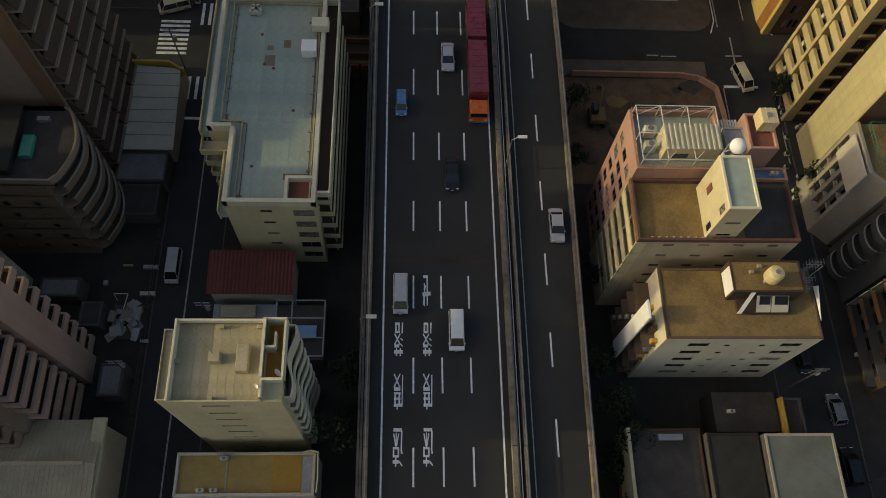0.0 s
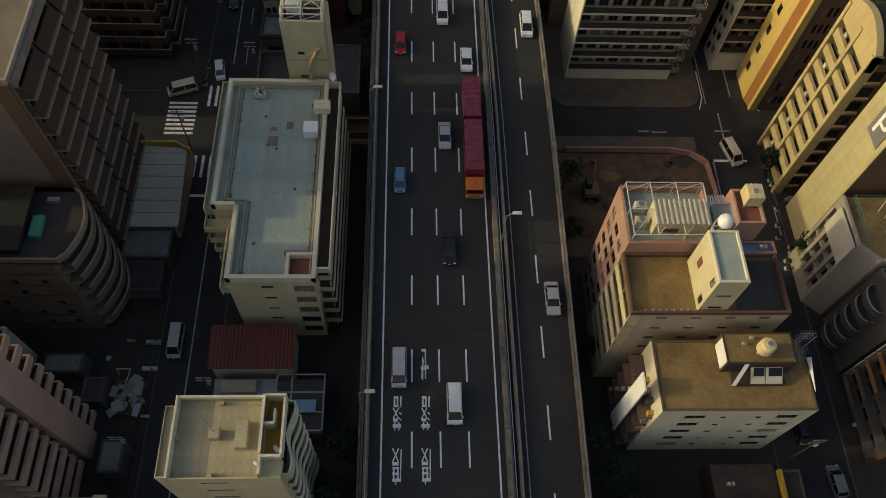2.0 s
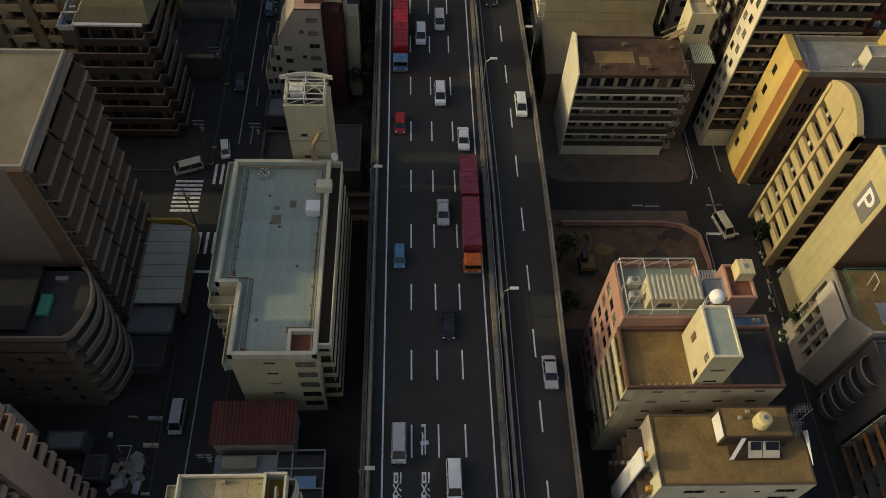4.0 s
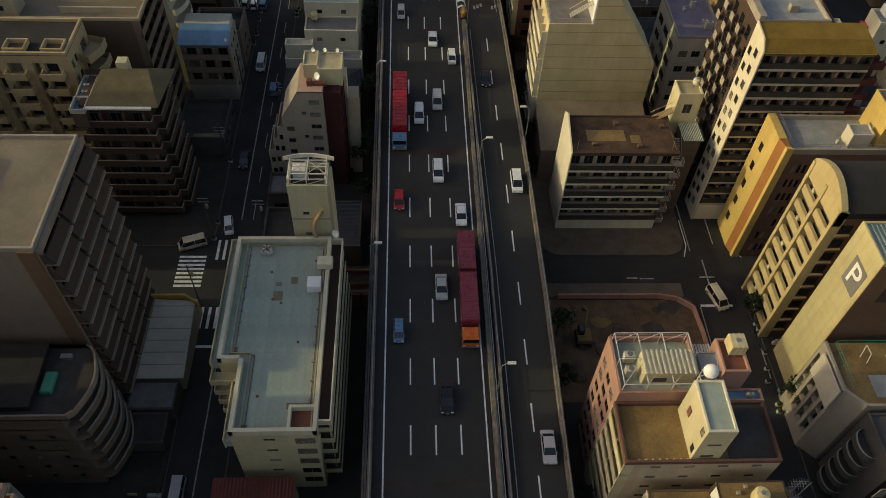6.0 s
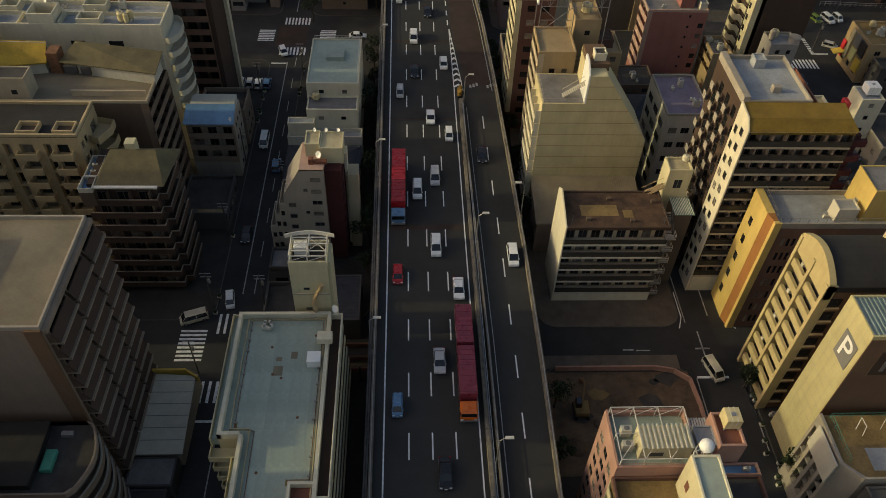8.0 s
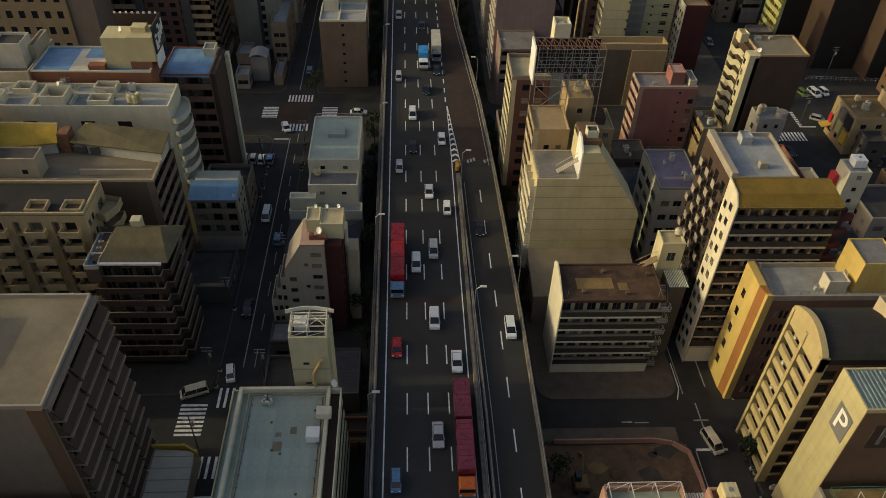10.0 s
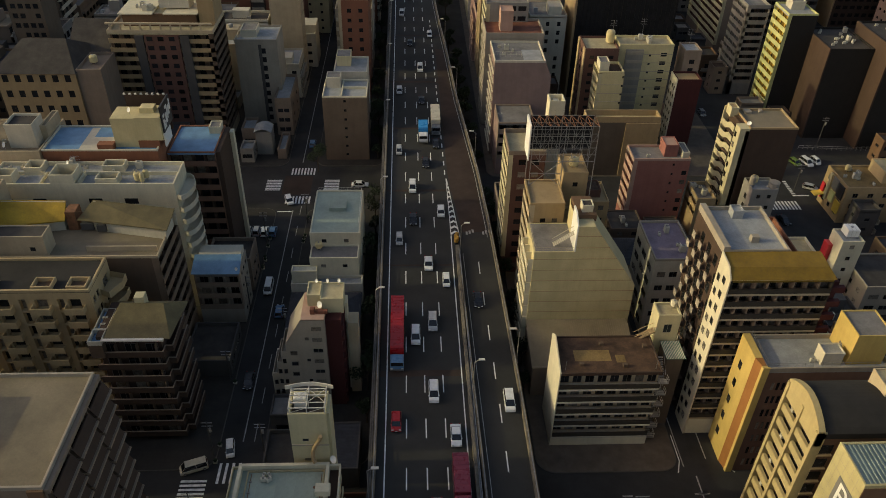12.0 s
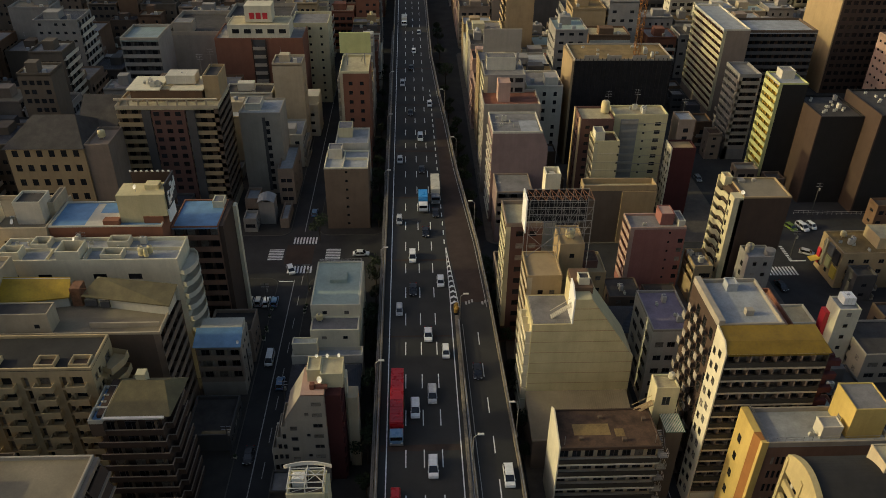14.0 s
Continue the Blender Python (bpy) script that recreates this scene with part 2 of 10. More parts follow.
# ---- mesh helpers ----
class Shape:
    """Collects boxes, quads and rods in world metres, and links them as one mesh."""

    def __init__(self):
        self.v, self.f = [], []

    def poly(self, pts):
        n = len(self.v)
        self.v += [tuple(p) for p in pts]
        self.f.append(tuple(range(n, n + len(pts))))
        return self

    def box(self, x0, x1, y0, y1, z0, z1, c=0.0):
        """A box; c: the width of a small bevel round its top."""
        n = len(self.v)
        if c:
            self.v += [(x0, y0, z0), (x1, y0, z0), (x1, y1, z0), (x0, y1, z0), (x0, y0, z1 - c), (x1, y0, z1 - c), (x1, y1, z1 - c), (x0, y1, z1 - c),
                       (x0 + c, y0 + c, z1), (x1 - c, y0 + c, z1), (x1 - c, y1 - c, z1), (x0 + c, y1 - c, z1)]
            q = [(3, 2, 1, 0), (8, 9, 10, 11)]
            for i in range(4):
                j = (i + 1) % 4
                q += [(i, j, 4 + j, 4 + i), (4 + i, 4 + j, 8 + j, 8 + i)]
        else:
            self.v += [(x0, y0, z0), (x1, y0, z0), (x1, y1, z0), (x0, y1, z0), (x0, y0, z1), (x1, y0, z1), (x1, y1, z1), (x0, y1, z1)]
            q = [(3, 2, 1, 0), (4, 5, 6, 7), (0, 1, 5, 4), (1, 2, 6, 5), (2, 3, 7, 6), (3, 0, 4, 7)]
        self.f += [tuple(n + i for i in face) for face in q]
        return self

    def ring(self, x0, x1, y0, y1, t, z0, z1, c=0.04):
        """A closed rim over a rectangle, t thick, with a small bevel along its top."""
        n = len(self.v)
        rows = [(0, z0), (0, z1 - c), (c, z1), (t - c, z1), (t, z1 - c), (t, z0)]
        for o, z in rows:
            self.v += [(x0 + o, y0 + o, z), (x1 - o, y0 + o, z), (x1 - o, y1 - o, z), (x0 + o, y1 - o, z)]
        for k in range(6):
            m = (k + 1) % 6
            for i in range(4):
                j = (i + 1) % 4
                self.f.append((n + 4 * k + i, n + 4 * k + j, n + 4 * m + j, n + 4 * m + i))
        return self

    def rod(self, a, b, r=0.04, sides=4):
        a, b = Vector(a), Vector(b)
        d = (b - a).normalized()
        s = d.cross(Vector((0, 0, 1)))
        s = Vector((1, 0, 0)) if s.length < 1e-3 else s.normalized()
        u = s.cross(d)
        n = len(self.v)
        for p in (a, b):
            for i in range(sides):
                an = 2 * math.pi * (i + 0.5) / sides
                self.v.append(tuple(p + r * (math.cos(an) * s + math.sin(an) * u)))
        for i in range(sides):
            j = (i + 1) % sides
            self.f.append((n + i, n + j, n + sides + j, n + sides + i))
        self.f += [tuple(n + i for i in reversed(range(sides))), tuple(n + sides + i for i in range(sides))]
        return self

    def lathe(self, x, y, prof, sides=16):
        """A solid of turning: prof is a list of (radius, z)."""
        n = len(self.v)
        for r, z in prof:
            for i in range(sides):
                an = 2 * math.pi * i / sides
                self.v.append((x + r * math.cos(an), y + r * math.sin(an), z))
        for k in range(len(prof) - 1):
            for i in range(sides):
                j = (i + 1) % sides
                self.f.append((n + k * sides + i, n + k * sides + j, n + (k + 1) * sides + j, n + (k + 1) * sides + i))
        self.f += [tuple(n + i for i in reversed(range(sides))), tuple(n + (len(prof) - 1) * sides + i for i in range(sides))]
        return self

    def prism(self, pts, z0, z1):
        """An upright prism over a plan, counter-clockwise."""
        n, k = len(self.v), len(pts)
        self.v += [(x, y, z0) for x, y in pts] + [(x, y, z1) for x, y in pts]
        self.f += [(n + i, n + (i + 1) % k, n + k + (i + 1) % k, n + k + i) for i in range(k)]
        self.f += [tuple(n + i for i in reversed(range(k))), tuple(n + k + i for i in range(k))]
        return self

    def extrude(self, pts, d):
        """A solid from a flat outline, pushed along the vector d."""
        n, k = len(self.v), len(pts)
        self.v += [tuple(p) for p in pts] + [tuple(Vector(p) + Vector(d)) for p in pts]
        self.f += [(n + i, n + (i + 1) % k, n + k + (i + 1) % k, n + k + i) for i in range(k)]
        self.f += [tuple(n + i for i in reversed(range(k))), tuple(n + k + i for i in range(k))]
        return self

    def ob(self, name, material, parent=None, label=""):
        o = (0, 0, 0)
        if parent is not None:
            o = base_of(parent)
        me = bpy.data.meshes.new(name)
        me.from_pydata([(x - o[0], y - o[1], z - o[2]) for x, y, z in self.v], [], self.f)
        bm = bmesh.new()
        bm.from_mesh(me)
        if len(bm.verts) < 6000:
            bmesh.ops.remove_doubles(bm, verts=bm.verts, dist=0.0005)
        bmesh.ops.recalc_face_normals(bm, faces=bm.faces)
        bm.to_mesh(me)
        bm.free()
        me.materials.append(material)
        ob = new(name, me)
        if parent is not None:
            ob.parent = parent
        if label:
            ob["label"] = label
        return ob


BASE = {}


def base_of(ob):
    while ob is not None:
        if ob.name in BASE:
            return BASE[ob.name]
        ob = ob.parent
    return (0, 0, 0)


def thing(name, at, label, category, group="", kind=""):
    ob = new(name)
    ob.location = at
    BASE[ob.name] = tuple(at)
    ob.empty_display_size = 0.2
    return tagged(ob, label, category, group, kind)


PANES, FARWIN = {}, {}


def piece(name, key, maker, material, parent, at, label=""):
    """One of many alike pieces: the mesh is made once for each key and shared."""
    if key not in PANES:
        s = Shape()
        maker(s)
        me = bpy.data.meshes.new(name)
        me.from_pydata(s.v, [], s.f)
        me.materials.append(material)
        PANES[key] = me
    ob = new(name, PANES[key])
    b = base_of(parent)
    ob.parent = parent
    ob.location = (at[0] - b[0], at[1] - b[1], at[2] - b[2])
    if label:
        ob["label"] = label
    return ob


rng = random.Random(7)
DIRS = {"S": ((1, 0), (0, -1)), "N": ((-1, 0), (0, 1)), "W": ((0, -1), (-1, 0)), "E": ((0, 1), (1, 0))}


class Face:
    """One side of a box-shaped house: u runs along it, from the left as one looks at it from outside."""

    def __init__(self, side, x0, x1, y0, y1):
        self.side, (self.u, self.n) = side, DIRS[side]
        self.o = {"S": (x0, y0), "N": (x1, y1), "W": (x0, y1), "E": (x1, y0)}[side]
        self.w = (x1 - x0) if side in "SN" else (y1 - y0)

    def p(self, a, z, out=0.0):
        return (self.o[0] + self.u[0] * a + self.n[0] * out, self.o[1] + self.u[1] * a + self.n[1] * out, z)

    def slab(self, s, a0, a1, z0, z1, out0, out1):
        p, q = self.p(a0, z0, out0), self.p(a1, z1, out1)
        return s.box(min(p[0], q[0]), max(p[0], q[0]), min(p[1], q[1]), max(p[1], q[1]), z0, z1)


def pierced(s, fc, z0, z1, holes, deep=0.14, out=0.0, a0=0.0, a1=None):
    """A wall with real openings: the front is cut at every hole, and each hole has its reveals."""
    a1 = fc.w if a1 is None else a1
    us = sorted({a0, a1, *[h[0] for h in holes], *[h[1] for h in holes]})
    zs = sorted({z0, z1, *[h[2] for h in holes], *[h[3] for h in holes]})
    for i in range(len(us) - 1):
        um, run = (us[i] + us[i + 1]) / 2, None
        for k in range(len(zs) - 1):
            zm = (zs[k] + zs[k + 1]) / 2
            if any(h[0] < um < h[1] and h[2] < zm < h[3] for h in holes):
                if run is not None:
                    s.poly([fc.p(us[i], run, out), fc.p(us[i + 1], run, out), fc.p(us[i + 1], zs[k], out), fc.p(us[i], zs[k], out)])
                    run = None
            elif run is None:
                run = zs[k]
        if run is not None:
            s.poly([fc.p(us[i], run, out), fc.p(us[i + 1], run, out), fc.p(us[i + 1], z1, out), fc.p(us[i], z1, out)])
    for a, b, c, d in holes:
        q = [(a, c), (b, c), (b, d), (a, d)]
        for i in range(4):
            (ua, za), (ub, zb) = q[i], q[(i + 1) % 4]
            s.poly([fc.p(ua, za, out), fc.p(ub, zb, out), fc.p(ub, zb, out - deep), fc.p(ua, za, out - deep)])


def pane_at(fc, a, b, c, d, parent, out, framed=True):
    """A window set back in its opening: a frame with its pane, or a bare pane where it is far."""
    w, h = round(b - a, 2), round(d - c, 2)
    side = fc.side in "SN"
    glass = M["curtain"] if rng.random() < 0.3 else M["glass"]
    cx = fc.p((a + b) / 2, (c + d) / 2, out)

    def plate(t0, w, h, t1=None):
        def make(s):
            if side:
                s.box(-w / 2, w / 2, -t0, t0, -h / 2, h / 2)
            else:
                s.box(-t0, t0, -w / 2, w / 2, -h / 2, h / 2)
        return make

    def ring(s):
        t, e = 0.05, 0.07
        bars = [(-w / 2, w / 2, -h / 2, -h / 2 + e), (-w / 2, w / 2, h / 2 - e, h / 2), (-w / 2, -w / 2 + e, -h / 2, h / 2), (w / 2 - e, w / 2, -h / 2, h / 2)]
        if w > 1.2:
            bars.append((-e / 2, e / 2, -h / 2, h / 2))
        for p, q, r, z in bars:
            if side:
                s.box(p, q, -t, t, r, z)
            else:
                s.box(-t, t, p, q, r, z)

    if framed:
        f = piece("window", ("frame", side, w, h), ring, M["frame"], parent, cx)
        g = piece("pane", ("pane", side, w, h, glass.name), plate(0.02, w - 0.06, h - 0.06), glass, parent, cx)
        g.parent = f
        g.location = (0, 0, 0)
    elif parent.location.y > 128 or parent.location.x < -66:
        s = FARWIN.setdefault(parent.name, Shape())
        s.poly([fc.p(a, c, out), fc.p(b, c, out), fc.p(b, d, out), fc.p(a, d, out)])
    else:
        piece("window", ("far", side, w, h, glass.name), plate(0.03, w, h), glass, parent, cx)


def roof_of(b, x0, x1, y0, y1, h, roofmat, parmat, par=0.9, thick=0.3, cap=None):
    """A flat roof behind a parapet."""
    Shape().box(x0 + 0.02, x1 - 0.02, y0 + 0.02, y1 - 0.02, h - par - 0.4, h - par).ob("roof", roofmat, b)
    if par > 0.05:
        Shape().ring(x0, x1, y0, y1, thick, h - par + 0.003, h).ob("parapet", parmat, b)
    if cap:
        Shape().ring(x0 - 0.06, x1 + 0.06, y0 - 0.06, y1 + 0.06, thick + 0.12, h + 0.002, h + 0.07, 0.02).ob("coping", cap, b)


def grid_holes(fc, z0, z1, storey, cols, w, hh, sill=0.9, a0=0.6, a1=None, skip=0.0):
    """Openings in rows, one a storey, and columns."""
    a1 = fc.w - 0.6 if a1 is None else a1
    out, step = [], (a1 - a0) / cols
    z = z0
    while z + sill + hh < z1 - 0.3:
        for i in range(cols):
            if rng.random() >= skip:
                c = a0 + step * (i + 0.5)
                out.append((round(c - w / 2, 2), round(c + w / 2, 2), round(z + sill, 2), round(z + sill + hh, 2)))
        z += storey
    return out


def balconies(b, fc, z0, z1, storey, deep, bays, wallmat, parmat, par=1.1, rails=False, fins=True, framed=True, out=0.0, ends=True, a0=0.0, a1=None, door=(1.7, 2.0), edge=None):
    """Storeys of balconies let into a face: floor slabs with their parapets, the wall behind with glazed doors, and party screens."""
    a1 = fc.w if a1 is None else a1
    holes, z = [], z0
    step = (a1 - a0) / bays
    while z + 2.3 < z1:
        for i in range(bays):
            c = a0 + step * (i + 0.5)
            holes.append((round(c - door[0] / 2, 2), round(c + door[0] / 2, 2), round(z + 0.12, 2), round(z + 0.12 + door[1], 2)))
        z += storey
    s = Shape()
    pierced(s, fc, z0, z1, holes, 0.15, out - deep, a0, a1)
    s.ob("wall", wallmat, b)
    for h in holes:
        pane_at(fc, *h, b, out - deep - 0.12, framed)
    z = z0
    while z + 2.3 < z1 + 0.5:
        s = Shape()
        if edge:
            e = Shape()
            fc.slab(e, a0, a1, z - 0.36, z - 0.002, out - deep, out + 0.06)
            e.ob("balcony_edge", edge, b)
        else:
            fc.slab(s, a0, a1, z - 0.18, z, out - deep, out)
        if not rails:
            fc.slab(s, a0, a1, z, z + par, out - 0.14, out)
        s.ob("balcony", parmat, b)
        if rails:
            s = Shape()
            fc.slab(s, a0, a1, z + par - 0.06, z + par, out - 0.1, out - 0.04)
            n = int((a1 - a0) / 0.35)
            for i in range(n + 1):
                a = a0 + (a1 - a0) * i / n
                fc.slab(s, a - 0.015, a + 0.015, z, z + par - 0.06, out - 0.085, out - 0.055)
            s.ob("railing", M["frame"], b)
        z += storey
    if fins:
        for i in range(0 if ends else 1, bays + (1 if ends else 0)):
            a = min(max(a0 + step * i, a0 + 0.08), a1 - 0.08)
            s = Shape()
            fc.slab(s, a - 0.08, a + 0.08, z0, z1, out - deep, out - (0.16 if 0 < i < bays else -0.02))
            s.ob("party_screen", wallmat if 0 < i < bays else parmat, b)


def house(name, x0, x1, y0, y1, h, label, category="building", wall="cream", roof="greyroof", par=0.9, faces=None, cap=None, framed=True, z0=0.0, parm=None, group=""):
    """A box-shaped building. faces: for each side None (plain) or a tuple: its kind and numbers."""
    b = thing(name, ((x0 + x1) / 2, (y0 + y1) / 2, z0), label, category, group)
    faces = faces or {}
    wm = M[wall]
    bx = [x0, x1, y0, y1]
    for side, spec in faces.items():
        fc = Face(side, x0, x1, y0, y1)
        if spec and spec[0] == "balc":
            k = dict(spec[1])
            k.setdefault("storey", 3.0)
            bays = k.pop("bays", max(2, int(fc.w / 3.2)))
            zb = k.pop("zb", z0 + 3.6)
            st = k.pop("storey")
            n = int((h - par - zb) / st + 0.35)
            zb = h - par - 0.1 - n * st if k.pop("top", True) else zb
            deep = k.pop("deep", 1.3)
            pm = M[k.pop("parmat", wall)]
            if "edge" in k:
                k["edge"] = M[k["edge"]]
            # a wallmat darker than the front paints the balcony recess's shade
            wl = M[k.pop("wallmat", wall)]
            balconies(b, fc, zb, h - par - 0.1, st, deep, bays, wl, pm, framed=framed, **k)
            s = Shape()
            fc.slab(s, 0, fc.w, z0, zb - 0.19, -deep, 0)
            s.ob("wall", wm, b)
            i = {"S": 2, "N": 3, "W": 0, "E": 1}[side]
            bx[i] += deep * (1 if side in "SW" else -1)
    core = dict(S=True, N=True, W=True, E=True)
    for side, spec in faces.items():
        if not spec:
            continue
        if spec[0] == "balc":
            core[side] = False
            continue
        fc = Face(side, *bx)
        holes = []
        for k in spec[1:]:
            k = dict(k)
            holes += grid_holes(fc, k.pop("zb", z0 + 0.6), k.pop("zt", h - par), k.pop("storey", 3.0), k.pop("cols", max(1, int(fc.w / 3.0))), k.pop("w", 1.5), k.pop("hh", 1.3), **k)
        s = Shape()
        pierced(s, fc, z0, h - par, holes)
        s.ob("wall", wm, b)
        for q in holes:
            pane_at(fc, *q, b, -0.08, framed)
        core[side] = False
    s = Shape()
    X0, X1, Y0, Y1 = bx
    zt = h - par
    for side, keep in core.items():
        if keep:
            fc = Face(side, *bx)
            s.poly([fc.p(0, z0), fc.p(fc.w, z0), fc.p(fc.w, zt), fc.p(0, zt)])
    if s.f:
        s.ob("wall", wm, b)
    roof_of(b, x0, x1, y0, y1, h, M[roof], M[parm or wall], par, cap=M[cap] if cap else None)
    return b


# ---- ground, streets ----
gr = Shape()
gr.poly([(-1500, -300, 0), (1500, -300, 0), (1500, 2200, 0), (-1500, 2200, 0)])
tagged(gr.ob("ground", M["asphalt"]), "dark asphalt ground of the city blocks", "ground", kind="structure")


def flat(name, x0, x1, y0, y1, z, material, label, category="road", kind="structure"):
    return tagged(Shape().box(x0, x1, y0, y1, z - 0.15, z).ob(name, material), label, category, kind=kind)


def pavement(x0, x1, y0, y1, label="paved footway behind a concrete kerb"):
    b = thing("pavement", ((x0 + x1) / 2, (y0 + y1) / 2, 0), label, "pavement", kind="structure")
    def outline(e, r=3.2, n=5):
        pts = []
        for cx, cy, a0 in ((x1 - r, y0 + r, -90), (x1 - r, y1 - r, 0), (x0 + r, y1 - r, 90), (x0 + r, y0 + r, 180)):
            for i in range(n + 1):
                a = radians(a0 + 90 * i / n)
                pts.append((cx + (r - e) * math.cos(a), cy + (r - e) * math.sin(a)))
        return pts
    # shade is in the slab colour: lighter copy only in the north-east
    Shape().prism(outline(0.18), 0, 0.165).ob("slabs", M["footway" if x0 > 20 and y0 > 30 else "shaded_paving"], b)
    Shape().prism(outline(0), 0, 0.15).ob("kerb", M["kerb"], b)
    return b


# blocks of pavement on which the houses stand
for q in ((-25.2, -6.5, -70, 28.5), (-25.2, -6.5, 38, 119), (-25.2, -6.5, 140, 300), (-110, -33, -70, 28), (-110, -33, 38, 119), (-110, -33, 140, 300),
          (21.5, 46.5, -70, 27.6), (22.5, 47.5, 36, 118), (55.5, 94, 36, 118), (55.5, 110, -70, 26), (22, 92, 134, 300)):
    pavement(*q)

marks = thing("street_markings", (0, 0, 0), "worn white lane lines and crossings painted on asphalt", "road marking", kind="structure")


def line(x0, x1, y0, y1, m="oldpaint", z=0.012):
    Shape().box(min(x0, x1), max(x0, x1), min(y0, y1), max(y0, y1), 0.004, z).ob("line", M[m], marks)


line(-29.15, -28.95, -60, 17)
line(-29.2, -29.0, 44, 118)
line(-29.2, -29.0, 142, 300)
line(-32.8, -29.8, 18.1, 18.55, "paint")
for i in range(8):                                   # crossings of the western side street
    line(-38.2 + 0.02, -33.8, 29.6 + i * 0.85, 30.05 + i * 0.85, "paint")
for i in range(4):
    line(-32.9 + i * 1.15, -32.45 + i * 1.15, 21.6, 25.6, "paint")
    line(-32.3 + i * 1.1, -31.85 + i * 1.1, 35.2, 39.4, "paint")
for i in range(8):                                   # the northern junction
    line(-31.6 + i * 0.85, -31.15 + i * 0.85, 121.2, 124.6, "paint")
    line(-31.6 + i * 0.85, -31.15 + i * 0.85, 135.6, 139.0, "paint")
for i in range(7):
    line(-37.6, -33.6, 127.6 + i * 0.8, 128.05 + i * 0.8, "paint")
    line(-22.2, -18.2, 127.6 + i * 0.8, 128.05 + i * 0.8, "paint")
line(-33, -29.3, 117.3, 117.7, "paint")
for i in range(9):                                   # eastern junction
    line(95.5 + i * 0.9, 96.0 + i * 0.9, 117.5, 121.5, "paint")
    line(103.5, 108, 124 + i * 0.9, 124.5 + i * 0.9, "paint")
line(47.4, 52.7, 25.3, 25.75, "paint")
line(47.2, 47.4, 15, 25.3)
line(54.9, 55.1, 12, 23.5)
line(49.8, 50.05, 27.5, 35)
line(48.6, 51.2, 31.2, 31.5)
line(36.2, 38.0, 31.05, 31.3)
line(38.4, 40.8, 30.95, 31.15)
line(49.2, 50.9, 31.3, 31.55)
s = Shape()
for xa, ya, xb, yb in ((47.9, 44, 47.9, 38.2), (47.9, 38.2, 47.0, 35.7), (55.1, 41, 55.1, 37.4), (55.1, 37.4, 57, 35.6), (55.0, 17, 55.0, 24), (55.0, 24, 57.5, 27.2)):
    d = Vector((xb - xa, yb - ya, 0)).normalized()
    q = Vector((-d.y, d.x, 0)) * 0.09
    p0, p1 = Vector((xa, ya, 0.004)), Vector((xb, yb, 0.004))
    s.extrude([p0 - q, p1 - q, p1 + q, p0 + q], (0, 0, 0.008))
s.ob("line", M["paint"], marks)
line(48.2, 48.4, 37, 52)
line(52.6, 52.8, 38.5, 56)
flat("red_road_surface", -33, -25.5, 125.5, 135, 0.006, M["patch"], "reddish brown asphalt of a street junction")
for y in range(44, 118, 9):
    line(-27.2, -27.05, y, y + 4)

flat("pavement_strip", 22.2, 45.0, 27.3, 30.0, 0.15, M["footway"], "narrow brown pavement along a boundary wall", "pavement")

# ---- the elevated expressway ----
HWY = thing("elevated_expressway", (0, 0, 0), "dark asphalt elevated expressway with concrete parapets on piers", "expressway", kind="structure")


def bend(y):
    return -0.004 * max(0.0, y - 40)


def lerp(y, pts):
    for (a, p), (b, q) in zip(pts, pts[1:]):
        if y <= b:
            return p + (q - p) * max(0.0, y - a) / (b - a)
    return pts[-1][1]


def right_edge(y):                                   # outer edge of the eastern carriageway, which joins further north
    return lerp(y, [(-110, 18.9), (-35, 19.0), (20, 19.6), (45, 19.5), (93, 18.5), (119, 17.5), (161, 14.4), (195, 12.9), (225, 11.2), (265, 9.5), (420, 8.6)])


def slip_left(y):
    return lerp(y, [(-110, 12.7), (25, 12.65), (53, 12.2), (88, 11.75)])


def ribbon(fl, fr, y0, y1, z0, z1, step=5.0):
    s = Shape()
    n = max(1, round((y1 - y0) / step))
    for i in range(n):
        a, b = y0 + (y1 - y0) * i / n, y0 + (y1 - y0) * (i + 1) / n
        k = len(s.v)
        for y in (a, b):
            s.v += [(fl(y), y, z0), (fr(y), y, z0), (fr(y), y, z1), (fl(y), y, z1)]
        for q in ((0, 1, 5, 4), (1, 2, 6, 5), (2, 3, 7, 6), (3, 0, 4, 7)):
            s.f.append(tuple(k + j for j in q))
        if i == 0:
            s.f.append((k, k + 3, k + 2, k + 1))
        if i == n - 1:
            s.f.append((k + 4, k + 5, k + 6, k + 7))
    return s


Z = 10.0
ribbon(lambda y: -4.85 + bend(y), lambda y: 10.6, -110, 90, 9.3, Z).ob("deck", M["deckroad"], HWY)
ribbon(lambda y: slip_left(y) - 0.35, right_edge, -110, 90, 9.3, Z).ob("deck", M["deckroad"], HWY)
ribbon(lambda y: -4.85 + bend(y), right_edge, 90, 420, 9.3, Z).ob("deck", M["deckroad"], HWY)
for x in (-3.2, 0.4, 4.0, 7.6):
    ribbon(lambda y: x - 0.25 + bend(y), lambda y: x + 0.25 + bend(y), -110, 420, 7.6, 9.3, 20).ob("girder", M["girder"], HWY)
for x in (13.6, 17.2):
    ribbon(lambda y: x - 0.25, lambda y: x + 0.25, -110, 95, 7.6, 9.3, 20).ob("girder", M["girder"], HWY)
